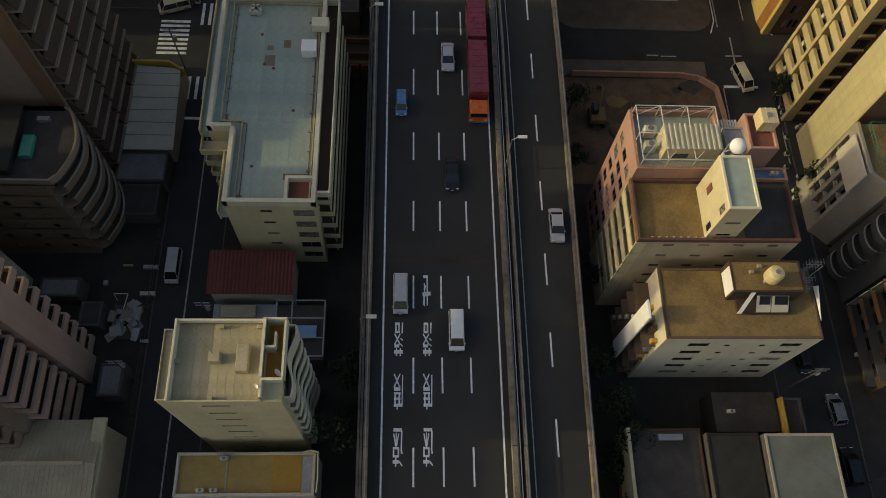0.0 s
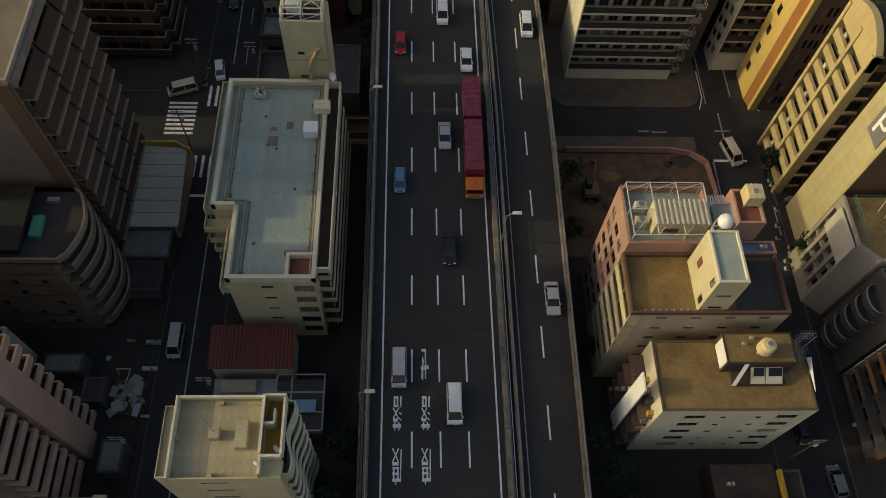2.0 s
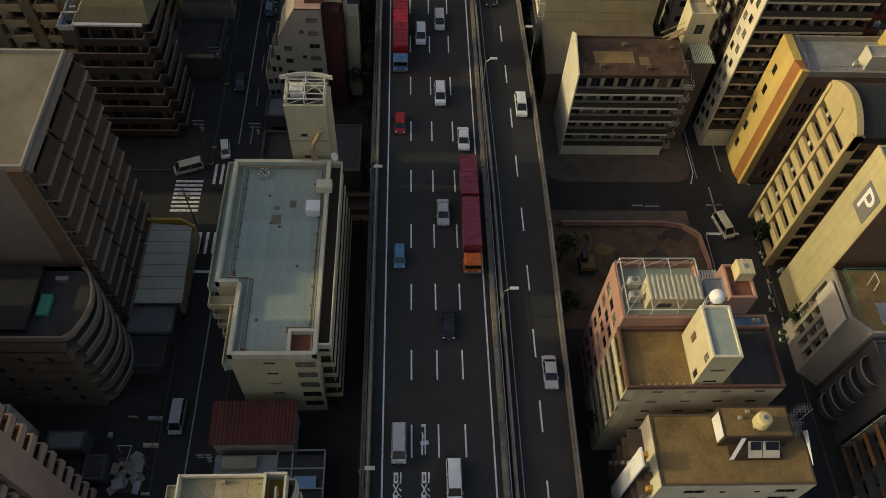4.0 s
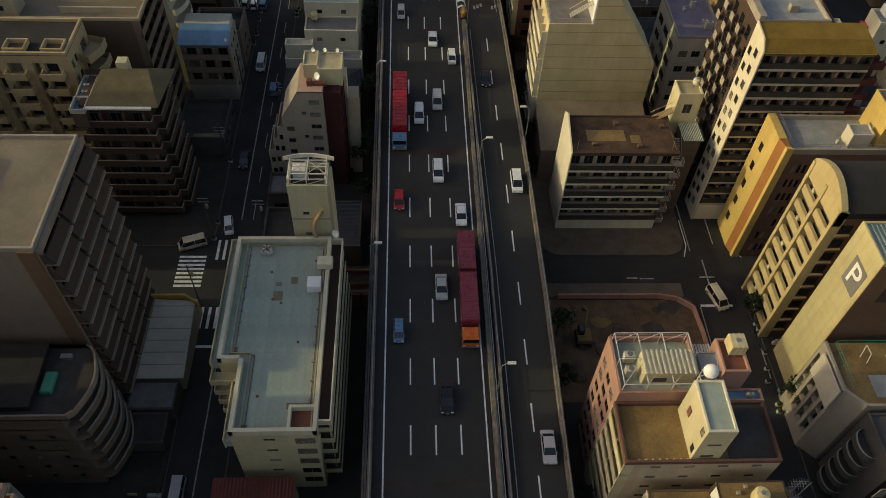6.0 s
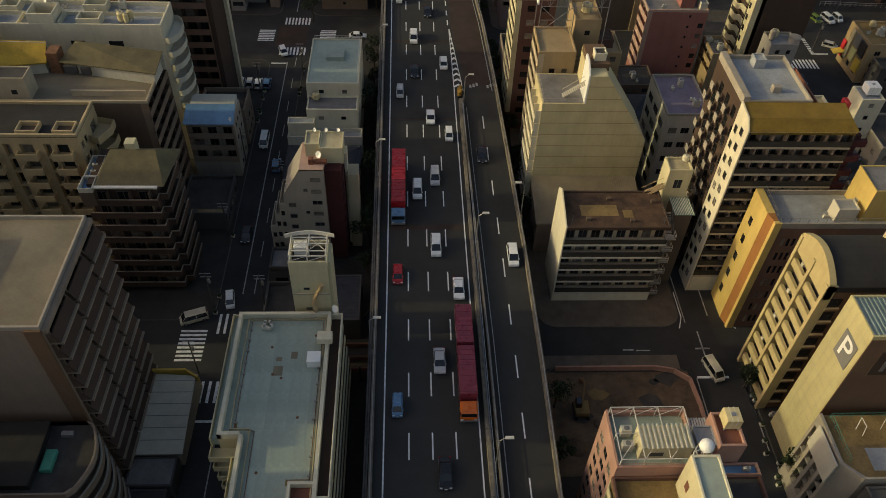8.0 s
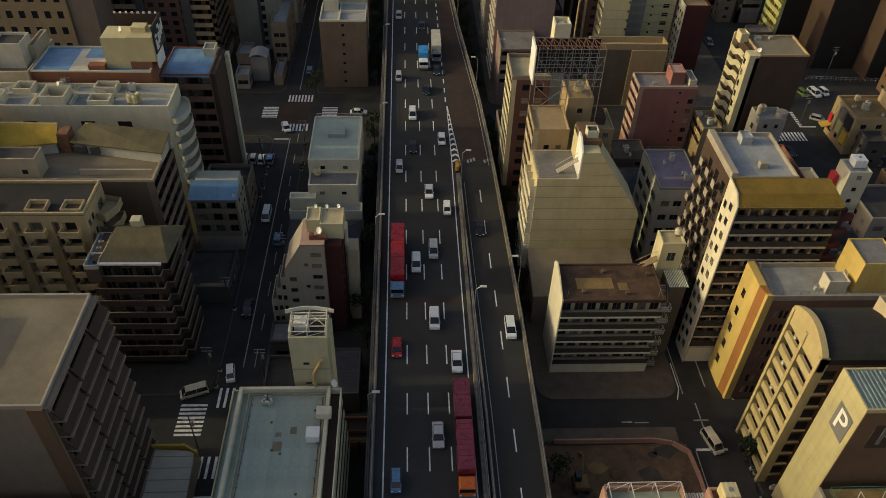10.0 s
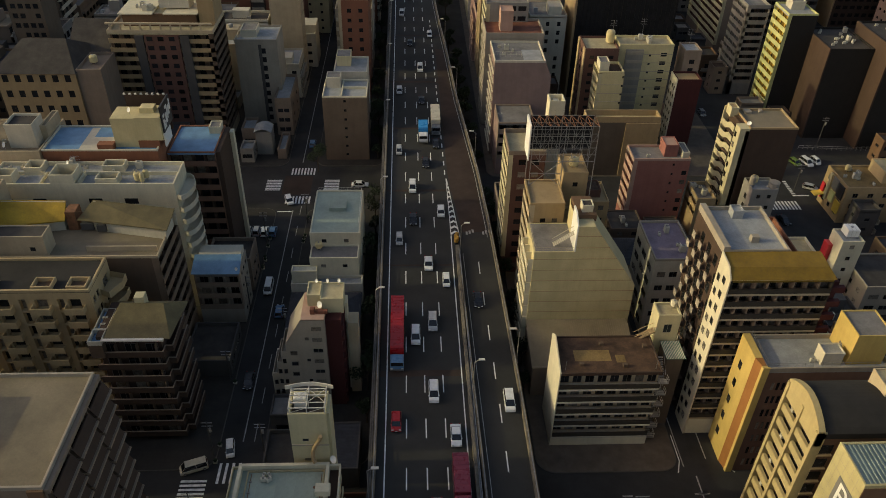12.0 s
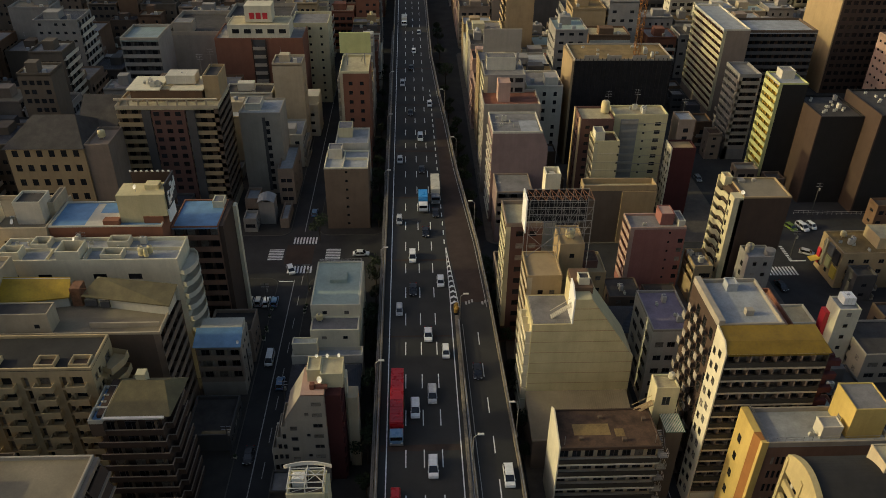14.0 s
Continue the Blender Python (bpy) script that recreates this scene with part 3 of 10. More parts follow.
for y in range(-95, 420, 32):
    s = Shape().box(1.6, 4.0, y - 1.1, y + 1.1, 0, 6.2)
    s.extrude([(-4.4, y - 1.1, 7.6), (-4.4, y - 1.1, 6.9), (1.6, y - 1.1, 6.0), (4.0, y - 1.1, 6.0), (9.8, y - 1.1, 6.9), (9.8, y - 1.1, 7.6)], (0, 2.2, 0))
    s.ob("pier", M["concrete"], HWY)
    if y < 100:
        s = Shape().box(14.6, 16.4, y - 1, y + 1, 0, 6.4)
        s.extrude([(12.8, y - 1, 7.6), (12.8, y - 1, 6.9), (14.6, y - 1, 6.2), (16.4, y - 1, 6.2), (18.6, y - 1, 6.9), (18.6, y - 1, 7.6)], (0, 2, 0))
        s.ob("pier", M["concrete"], HWY)


def parapet_run(fx, w, y0, y1, ztop, name="parapet_panel", material="barrier", gap=0.06, step=10.0):
    """Cast panels, ten metres each, with open joints."""
    y = y0
    while y < y1 - 0.5:
        e = min(y + step, y1)
        ribbon(lambda q: fx(q), lambda q: fx(q) + w, y + gap / 2, e - gap / 2, 9.15, ztop, 5).ob(name, M[material], HWY)
        y = e


parapet_run(lambda y: -5.35 + bend(y), 0.5, -110, 420, 10.95)
parapet_run(lambda y: 10.6, 0.55, -110, 88, 10.95)
parapet_run(lambda y: slip_left(y) - 0.75, 0.4, -110, 88, 10.9)
parapet_run(lambda y: right_edge(y), 0.55, -110, 420, 10.95)
for fx, y1 in ((lambda y: -5.1 + bend(y), 420), (lambda y: 11.42, 86), (lambda y: slip_left(y) - 0.55, 86), (lambda y: right_edge(y) + 0.3, 420)):
    ribbon(lambda y: fx(y) - 0.05, lambda y: fx(y) + 0.05, -110, y1, 11.2, 11.3, 10).ob("top_rail", M["steel"], HWY)
    s = Shape()
    y = -108.0
    while y < min(y1, 200):
        s.box(fx(y) - 0.04, fx(y) + 0.04, y - 0.05, y + 0.05, 10.9, 11.22)
        y += 2.5
    s.ob("rail_posts", M["steel"], HWY)["kind"] = "stuff"
# cable ducts hung outside the western parapet
for dx, z in ((-5.62, 10.3), (-5.95, 9.9)):
    ribbon(lambda y: dx - 0.12 + bend(y), lambda y: dx + 0.12 + bend(y), -110, 300, z - 0.12, z + 0.12, 20).ob("cable_duct", M["girder"], HWY)
ribbon(lambda y: 10.86 + 0.33, lambda y: 11.5, -110, 84, 9.4, 9.6, 20).ob("gutter", M["steel"], HWY)

# painted lines
T0, T1 = Z + 0.004, Z + 0.012
ribbon(lambda y: -3.55 + bend(y), lambda y: -3.35 + bend(y), -110, 420, T0, T1).ob("edge_line", M["paint"], HWY)
ribbon(lambda y: 9.75, lambda y: 9.95, -110, 92, T0, T1).ob("edge_line", M["paint"], HWY)
ribbon(lambda y: slip_left(y) + 0.32, lambda y: slip_left(y) + 0.45, -110, 86, T0, T1).ob("edge_line", M["oldpaint"], HWY)
ribbon(lambda y: right_edge(y) - 0.62, lambda y: right_edge(y) - 0.47, 92, 420, T0, T1).ob("edge_line", M["oldpaint"], HWY)
for k in range(-10, 42):
    for x in (0.0, 3.25, 6.5):
        y = 10.0 * k
        piece("lane_dash", "dash", lambda s: s.box(-0.1, 0.1, -4.1, 0, 0, 0.008), M["paint"], HWY, (x + bend(y), y, T0))
for k in range(-10, 9):
    y = 10.0 * k + 3.0
    x = lerp(y, [(-100, 15.6), (-28, 15.72), (20, 16.1), (45, 15.95), (63, 15.65), (84, 15.3)])
    piece("lane_dash", "dash", lambda s: s.box(-0.1, 0.1, -4.1, 0, 0, 0.008), M["oldpaint"], HWY, (x, y, T0))
for k in range(24):                                   # short wide dashes of the diverging lane
    y = 121 + k * 4.6
    x = lerp(y, [(117, 9.7), (230, 8.6)])
    piece("diverge_dash", "ddash", lambda s: s.box(-0.14, 0.14, -2.2, 0, 0, 0.008), M["paint"], HWY, (x + bend(y) * 0.6, y, T0))
for k in range(11):                                   # chevrons of the nose
    y = 93.0 + k * 2.15
    w = 1.9 * (1 - k / 11.5)
    s = Shape()
    xl = 9.9 - 0.01 * k
    for sgn in (0, 1):
        xa, xb = (xl, xl + w / 2) if sgn == 0 else (xl + w / 2, xl + w)
        ya, yb = (y, y + w * 0.45) if sgn == 0 else (y + w * 0.45, y)
        s.extrude([(xa, ya, T0), (xb, yb, T0), (xb, yb + 0.75, T0), (xa, ya + 0.75, T0)], (0, 0, 0.008))
    s.ob("chevron", M["paint"], HWY)
ribbon(lambda y: lerp(y, [(92, 9.8), (117, 9.62)]), lambda y: lerp(y, [(92, 9.98), (117, 9.78)]), 92, 117, T0, T1).ob("edge_line", M["paint"], HWY)
ribbon(lambda y: lerp(y, [(92, 11.7), (117, 9.7)]), lambda y: lerp(y, [(92, 11.88), (117, 9.86)]), 92, 117, T0, T1).ob("edge_line", M["paint"], HWY)
for y, w in ((50.5, 1.5), (-8, 0.5), (111.5, 0.9), (143.5, 0.9), (173.8, 1.0), (82, 0.5), (212, 0.9), (250, 0.9)):
    ribbon(lambda q: -4.6 + bend(q), lambda q: 10.2 if y < 90 else right_edge(q) - 0.3, y - w / 2, y + w / 2, Z + 0.002, Z + 0.007, 1).ob("expansion_joint", M["patch"], HWY)
ribbon(lambda y: lerp(y, [(94, 12.5), (117, 10.2), (200, 9.4)]), lambda y: right_edge(y) - 0.7, 94, 200, Z + 0.001, Z + 0.0035).ob("resurfaced_lane", M["patch"], HWY)
ribbon(lambda y: 6.7, lambda y: 9.6, 15, 60, Z + 0.001, Z + 0.0035).ob("resurfaced_lane", M["deckroad"], HWY)
# impact cushion at the nose
s = Shape()
for k in range(4):
    s.lathe(10.9 + 0.25 * (k % 2), 90.3 + 0.7 * k, [(0.4, Z), (0.42, Z + 0.9), (0.3, Z + 1.0)], 10)
s.ob("crash_cushion", M["orange"], HWY)
# writing on the lanes that cannot be read, as plain bars
# strokes of each sign: across, along and width in metres
glyphs = [[(0.1, 0.15, 0.3, 2.6, 0.16), (0.55, 0.1, 0.55, 3.8, 0.15), (0.1, 3.72, 0.62, 3.72, 0.34), (0.0, 1.45, 0.95, 1.6, 0.5), (0.22, 0.0, 0.22, 2.9, 0.13)],
          [(0.2, 2.75, 0.2, 4.0, 0.2), (0.55, 2.75, 0.55, 4.0, 0.18), (0.12, 2.85, 0.64, 2.85, 0.26), (0.12, 3.86, 0.64, 3.86, 0.28), (0.9, 2.7, 0.95, 4.0, 0.16), (0.05, 1.35, 0.7, 2.65, 0.15),
           (0.05, 2.65, 0.7, 1.35, 0.15), (0.05, 1.2, 0.6, 1.2, 0.36), (0.75, 2.1, 1.0, 1.85, 0.14), (0.75, 1.4, 1.0, 1.15, 0.14), (0.02, 0.5, 0.98, 0.5, 0.42), (0.28, 0.0, 0.28, 0.95, 0.14), (0.72, 0.0, 0.72, 0.95, 0.14)],
          [(0.05, 2.45, 0.72, 4.0, 0.15), (0.05, 4.0, 0.72, 2.45, 0.15), (0.05, 2.28, 0.75, 2.28, 0.4), (0.95, 0.35, 1.0, 3.9, 0.12), (0.2, 0.6, 0.2, 1.9, 0.18), (0.65, 0.6, 0.65, 1.9, 0.18), (0.05, 1.8, 0.78, 1.8, 0.22),
           (0.05, 1.2, 0.78, 1.2, 0.24), (0.05, 0.48, 1.0, 0.48, 0.34), (0.42, 0.0, 0.42, 0.4, 0.13)],
          [(0.05, 3.9, 0.98, 3.9, 0.36), (0.9, 1.6, 0.95, 3.8, 0.15), (0.35, 2.1, 0.35, 3.6, 0.13), (0.08, 3.5, 0.3, 2.2, 0.13), (0.62, 3.5, 0.4, 2.2, 0.13), (0.0, 1.95, 0.66, 1.95, 0.26), (0.0, 1.1, 0.66, 1.1, 0.24),
           (0.08, 1.1, 0.08, 2.0, 0.16), (0.6, 1.1, 0.6, 2.0, 0.16), (0.0, 0.5, 0.66, 0.5, 0.36), (0.33, 0.0, 0.33, 1.1, 0.14), (0.7, 0.55, 1.0, 0.1, 0.15), (0.85, 1.5, 1.05, 1.5, 0.3)]]
for x in (-2.2, 1.07):
    for g, y in zip(reversed(glyphs), (-32.0, -25.88, -19.83, -13.83)):
        w = thing("road_writing", (x, y, T0), "white lettering painted along the lane", "road marking", "lane lettering", "structure")
        for i, (xa, ya, xb, yb, t) in enumerate(g):
            p, q = Vector((x + xa, y + ya, 0)), Vector((x + xb, y + yb, 0))
            d = (q - p).normalized()
            n = Vector((-d.y, d.x, 0)) * t / 2
            Shape().extrude([(v.x, v.y, T0 + 0.0004 * i) for v in (p - n, q - n, q + n, p + n)], (0, 0, T1 - T0)).ob("stroke", M["paint"], w)
for x in (13.2, 16.9):
    for k in range(3):
        Shape().box(x + k * 0.7, x + 0.45 + k * 0.7, 93 + 0.4 * k, 94.2 + 0.4 * k, T0 + 0.002, T1).ob("stroke", M["oldpaint"], HWY)


# ---- lamps, gantries ----
def lamp_post(x, y, z, side, tall=8.0, arm=1.6):
    b = thing("street_lamp", (x, y, z), "grey steel lamp post with a flat lamp head on the expressway", "street lamp", "expressway lamps")
    Shape().lathe(x, y, [(0.13, z), (0.11, z + 0.3), (0.07, z + tall - 0.6)], 8).ob("pole", M["steel"], b)
    Shape().rod((x, y, z + tall - 0.7), (x + side * arm * 0.8, y, z + tall), 0.05, 6).ob("arm", M["steel"], b)
    s = Shape()
    s.box(x + side * arm * 0.7, x + side * (arm * 0.7) + 1.1 * (1 if side > 0 else -1), y - 0.2, y + 0.2, z + tall - 0.05, z + tall + 0.12) if side > 0 else s.box(x + side * arm * 0.7 - 1.1, x + side * arm * 0.7, y - 0.2, y + 0.2, z + tall - 0.05, z + tall + 0.12)
    s.ob("lamp_head", M["whitesteel"], b)
    Shape().box(x - 0.22, x + 0.22, y - 0.2, y + 0.2, z, z + 0.5).ob("base_box", M["steel"], b)


for y in (-58, -17.7, 24.5, 65.8, 105.9, 146, 186, 226):
    lamp_post(-5.72 + bend(y), y, 9.15, 1, 8.2, 0.9)
    Shape().box(-5.95 + bend(y), -5.3 + bend(y), y - 0.4, y + 0.4, 8.95, 9.16).ob("lamp_bracket", M["steel"], HWY)
for y in (-75, -34.4, 6.8, 48.4, 89.0):
    lamp_post(11.62, y - 2.0, 9.15, 1, 8.2, 0.9)
    Shape().box(11.15, 11.95, y - 2.4, y - 1.6, 8.9, 9.16).ob("lamp_bracket", M["steel"], HWY)
for y in (54, 128, 168, 208):
    lamp_post(right_edge(y) + 0.85, y, 9.15, -1, 8.2, 0.9)
    Shape().box(right_edge(y) + 0.4, right_edge(y) + 1.15, y - 0.4, y + 0.4, 8.95, 9.16).ob("lamp_bracket", M["steel"], HWY)


def street_pole(x, y, tall=9.0, wires=True):
    b = thing("utility_pole", (x, y, 0.15), "concrete utility pole with crossarms beside the street", "utility pole", "utility poles")
    Shape().lathe(x, y, [(0.15, 0.15), (0.09, tall)], 8).ob("pole", M["darkgrey"], b)
    for z in (tall - 0.4, tall - 1.2):
        Shape().box(x - 0.9, x + 0.9, y - 0.05, y + 0.05, z, z + 0.1).ob("crossarm", M["steel"], b)
    Shape().lathe(x + 0.35, y, [(0.22, tall - 2.6), (0.24, tall - 2.5), (0.24, tall - 1.8), (0.18, tall - 1.7)], 10).ob("transformer", M["grey"], b)


for x, y in ((-33.6, -20), (-33.6, 27), (-33.6, 41), (-33.6, 58), (-33.6, 80), (-33.6, 104), (-24.7, 40.5), (-24.7, 70), (55.8, 58), (-24.7, -13), (-24.7, 112)):
    street_pole(x, y)


# ---- vehicles ----
def wheel(b, x, y, r, w=0.22):
    s = Shape()
    n, k = 14, len(s.v)
    for dx in (-w / 2, w / 2):
        s.v += [(x + dx, y + r * math.cos(2 * math.pi * i / n), r + r * math.sin(2 * math.pi * i / n)) for i in range(n)]
    s.f += [(i, (i + 1) % n, n + (i + 1) % n, n + i) for i in range(n)] + [tuple(range(n)), tuple(range(n, 2 * n))]
    t = s.ob("wheel", M["rubber"], b)
    s = Shape()
    d = 1 if x > 0 else -1
    s.v += [(x + d * (w / 2 + 0.01), y + 0.6 * r * math.cos(2 * math.pi * i / n), r + 0.6 * r * math.sin(2 * math.pi * i / n)) for i in range(n)]
    s.v += [(x + d * (w / 2 - 0.03), y + 0.6 * r * math.cos(2 * math.pi * i / n), r + 0.6 * r * math.sin(2 * math.pi * i / n)) for i in range(n)]
    s.f += [(i, (i + 1) % n, n + (i + 1) % n, n + i) for i in range(n)] + [tuple(range(n))]
    rim = s.ob("rim", M["steel"], b)
    rim.parent = t


CARS = {}


def make_car(kind, color):
    """A vehicle at the origin, its nose towards -y."""
    L, W2, H, z1, noses, tails = dict(sedan=(4.5, 0.86, 1.42, 0.78, (0.95, 1.75), (0.55, 1.25)), hatch=(3.9, 0.83, 1.5, 0.85, (0.65, 1.3), (0.1, 0.45)),
                                      kei=(3.4, 0.74, 1.72, 0.95, (0.4, 0.95), (0.03, 0.25)), van=(4.7, 0.86, 1.95, 1.02, (0.35, 1.05), (0.03, 0.22)), minivan=(4.6, 0.86, 1.75, 0.95, (0.7, 1.6), (0.05, 0.4)))[kind]
    b = thing("car", (0, 0, 0), "%s %s on the road" % (color, dict(sedan="saloon car", hatch="hatchback car", kei="small box-shaped car", van="delivery van", minivan="minivan")[kind]), "van" if "van" in kind else "car", "road traffic")
    pm = M["car_" + color]
    yf, yr = -L / 2, L / 2
    # lower body from a side outline, drawn in at the shoulders
    out = [(yf, 0.3), (yf, 0.58), (yf + 0.12, z1 - 0.12), (yf + noses[0], z1), (yr - tails[0], z1), (yr - 0.04, z1 - 0.08), (yr, 0.5), (yr, 0.3)]
    s = Shape()
    n, k = len(out), 4
    for x, sc in ((-W2, 0.94), (-W2 + 0.09, 1.0), (W2 - 0.09, 1.0), (W2, 0.94)):
        s.v += [(x, y * (0.985 if sc < 1 else 1), 0.3 + (z - 0.3) * sc) for y, z in out]
    for j in range(3):
        s.f += [(j * n + i, j * n + (i + 1) % n, (j + 1) * n + (i + 1) % n, (j + 1) * n + i) for i in range(n)]
    s.f += [tuple(range(n)), tuple(3 * n + i for i in range(n))]
    s.ob("body", pm, b)
    # cabin: glass all round under a painted roof
    a0, a1, r0, r1 = yf + noses[0], yr - tails[0], yf + noses[1], yr - tails[1]
    s = Shape()
    wt = W2 - 0.16
    s.v += [(-W2 + 0.05, a0, z1 - 0.02), (W2 - 0.05, a0, z1 - 0.02), (W2 - 0.05, a1, z1 - 0.02), (-W2 + 0.05, a1, z1 - 0.02), (-wt, r0, H - 0.05), (wt, r0, H - 0.05), (wt, r1, H - 0.05), (-wt, r1, H - 0.05)]
    s.f += [(0, 1, 5, 4), (1, 2, 6, 5), (2, 3, 7, 6), (3, 0, 4, 7), (4, 5, 6, 7)]
    s.ob("cabin_glass", M["carglass"], b)
    s = Shape().box(-wt - 0.01, wt + 0.01, r0 - 0.03, r1 + 0.03, H - 0.06, H, 0.05)
    s.ob("roof_panel", pm, b)
    for sx in (-1, 1):
        ym = (r0 + r1) / 2
        for ya, yb, rr in ((a0, r0, 0.035), (a1, r1, 0.05), (ym, ym, 0.04)):
            Shape().rod((sx * (W2 - 0.05), ya, z1), (sx * wt, yb, H - 0.04), rr).ob("pillar", pm, b)
    r = 0.31
    for sx in (-1, 1):
        for y in (yf + 0.8, yr - 0.75):
            wheel(b, sx * (W2 - 0.1), y, r)
        Shape().box(sx * (W2 - 0.22) - 0.17, sx * (W2 - 0.22) + 0.17, yf - 0.015, yf + 0.1, 0.6, 0.75).ob("headlight", M["headlight"], b)
        Shape().box(sx * (W2 - 0.16) - 0.1, sx * (W2 - 0.16) + 0.1, yr - 0.1, yr + 0.015, 0.62, 0.85).ob("tail_light", M["taillight"], b)
        Shape().box(sx * (W2 + 0.05) - 0.07, sx * (W2 + 0.05) + 0.07, a0 + 0.25, a0 + 0.4, z1, z1 + 0.14).ob("mirror", pm, b)
    Shape().box(-W2 + 0.06, W2 - 0.06, yf - 0.04, yf + 0.1, 0.32, 0.5, 0.03).ob("bumper", M["rubber"] if kind == "van" else pm, b)
    Shape().box(-0.17, 0.17, yf - 0.05, yf - 0.03, 0.42, 0.52).ob("number_plate", M["signwhite"], b)
    return b


def car(kind, color, x, y, z, turn=0.0):
    if (kind, color) not in CARS:
        CARS[kind, color] = make_car(kind, color)
        ob = CARS[kind, color]
        ob.matrix_basis = pose(x, y, z, 0, 0, turn)
        return ob
    return copy_thing(CARS[kind, color], pose(x, y, z, 0, 0, turn))


ZR = Z + 0.004
for kind, color, x, y in (("sedan", "silver", 4.6, 21.8), ("van", "silver", -1.5, -12.6), ("van", "white", 4.9, -17.0), ("sedan", "black", 4.8, 3.6), ("sedan", "white", 8.1, 36.0),
                          ("minivan", "white", 4.7, 45.5), ("minivan", "white", 1.7, 59.8), ("minivan", "silver", 5.0, 63.5), ("kei", "white", 8.1, 76.0), ("sedan", "white", 4.6, 82.0), ("hatch", "red", -1.7, 39.0),
                          ("hatch", "white", 7.9, 101.5), ("kei", "silver", -1.6, 90.5), ("sedan", "black", 1.5, 98.5), ("minivan", "white", 1.4, 112.3), ("sedan", "black", 4.8, 124.0), ("kei", "silver", -2.0, 130.0),
                          ("sedan", "black", 7.7, 134.0), ("hatch", "silver", -2.2, 166.5), ("minivan", "white", 4.2, 183.0), ("sedan", "black", 4.3, 160.0), ("hatch", "white", 7.8, 211.6), ("sedan", "black", 1.0, 204.0),
                          ("hatch", "silver", 5.0, 296.0), ("sedan", "black", 1.4, 250.0), ("hatch", "white", 2.6, 270.0), ("minivan", "silver", -1.9, 232.0), ("kei", "blue", -1.6, 14.0)):
    car(kind, color, x, y, ZR)
for kind, color, x, y in (("sedan", "silver", 17.5, -3.4), ("minivan", "white", 17.6, 43.2), ("sedan", "black", 14.2, 70.0)):
    car(kind, color, x, y, ZR)
# street level
for kind, color, x, y, a in (("van", "white", -30.6, 86.5, 0), ("hatch", "blue", -27.2, 78.5, 180), ("van", "cream", -36.4, 38.2, -70), ("kei", "white", -30.9, 42.0, 10), ("sedan", "black", -30.4, 58.4, 0),
                             ("hatch", "silver", -22.6, 41.9, 0), ("van", "silver", -31.0, -5.0, 0), ("hatch", "white", -30.5, 122.0, 20), ("sedan", "white", -12.6, 129.6, 90), ("hatch", "blue", -27.3, 152.0, 180),
                             ("van", "cream", 50.2, 26.6, 15), ("sedan", "black", 93.5, 150.0, 0), ("sedan", "black", 96.0, 112.0, 10), ("hatch", "grey", 93.5, 172.0, 0)):
    car(kind, color, x, y, 0.012, a)
for i, (kind, color) in enumerate((("kei", "white"), ("kei", "silver"), ("hatch", "white"), ("hatch", "blue"))):
    car(kind, color, -38.5 + 1.95 * i, 107.8, 0.16, 180)


def truck(x, y, boxes, cabcolor, boxcolor, label):
    """A lorry, nose towards -y; boxes: lengths of its bodies, front to back."""
    b = thing("truck", (x, y, ZR), label, "truck", "road traffic")
    yy = y
    s = Shape().box(x - 1.2, x + 1.2, yy, yy + 2.1, ZR + 0.5, ZR + 2.7, 0.25)
    s.ob("cab", M["car_" + cabcolor], b)
    Shape().box(x - 1.08, x + 1.08, yy - 0.02, yy + 0.3, ZR + 1.6, ZR + 2.4).ob("windscreen", M["carglass"], b)
    Shape().box(x - 1.22, x + 1.22, yy - 0.08, yy + 0.2, ZR + 0.4, ZR + 0.8).ob("bumper", M["steel"], b)
    for sx in (-0.95, 0.95):
        Shape().box(x + sx - 0.2, x + sx + 0.2, yy - 0.1, yy, ZR + 0.85, ZR + 1.1).ob("headlight", M["headlight"], b)
    yy += 2.5
    for n in boxes:
        Shape().box(x - 1.15, x + 1.15, yy - 0.2, yy + n + 0.2, ZR + 0.85, ZR + 1.1).ob("chassis", M["rubber"], b)
        Shape().box(x - 1.24, x + 1.24, yy, yy + n, ZR + 1.1, ZR + 3.7, 0.06).ob("container", M["car_" + boxcolor], b)
        for i in range(int(n / 0.9)):
            Shape().box(x - 1.2, x + 1.2, yy + 0.3 + i * 0.9, yy + 0.36 + i * 0.9, ZR + 3.69, ZR + 3.73).ob("roof_rib", M["car_" + boxcolor], b)
        yy += n + 0.6
    ys = [y + 1.2, y + 4.2] + [yy - 1.6, yy - 2.8]
    for q in ys:
        for sx in (-1, 1):
            s = Shape()
            k = 14
            for dx in (-0.15, 0.15):
                s.v += [(x + sx * 1.05 + dx, q + 0.5 * math.cos(2 * math.pi * i / k), ZR + 0.5 + 0.5 * math.sin(2 * math.pi * i / k)) for i in range(k)]
            s.f += [(i, (i + 1) % k, k + (i + 1) % k, k + i) for i in range(k)] + [tuple(range(k)), tuple(range(k, 2 * k))]
            s.ob("wheel", M["rubber"], b)
    return b


truck(8.35, 11.4, (8.3, 7.2), "orange", "maroon", "long maroon lorry with an orange cab")
truck(-1.7, 50.8, (14.5,), "blue", "red", "articulated lorry with a red container and blue cab")
truck(7.9, 139, (9.5,), "grey", "cream", "grey box lorry on the expressway")
truck(4.4, 134.5, (4.5,), "white", "cyan", "white lorry with a bright blue cover")
truck(-1.6, 306, (6.0,), "white", "cream", "white box lorry on the expressway")


# ---- trees ----
TREES = []


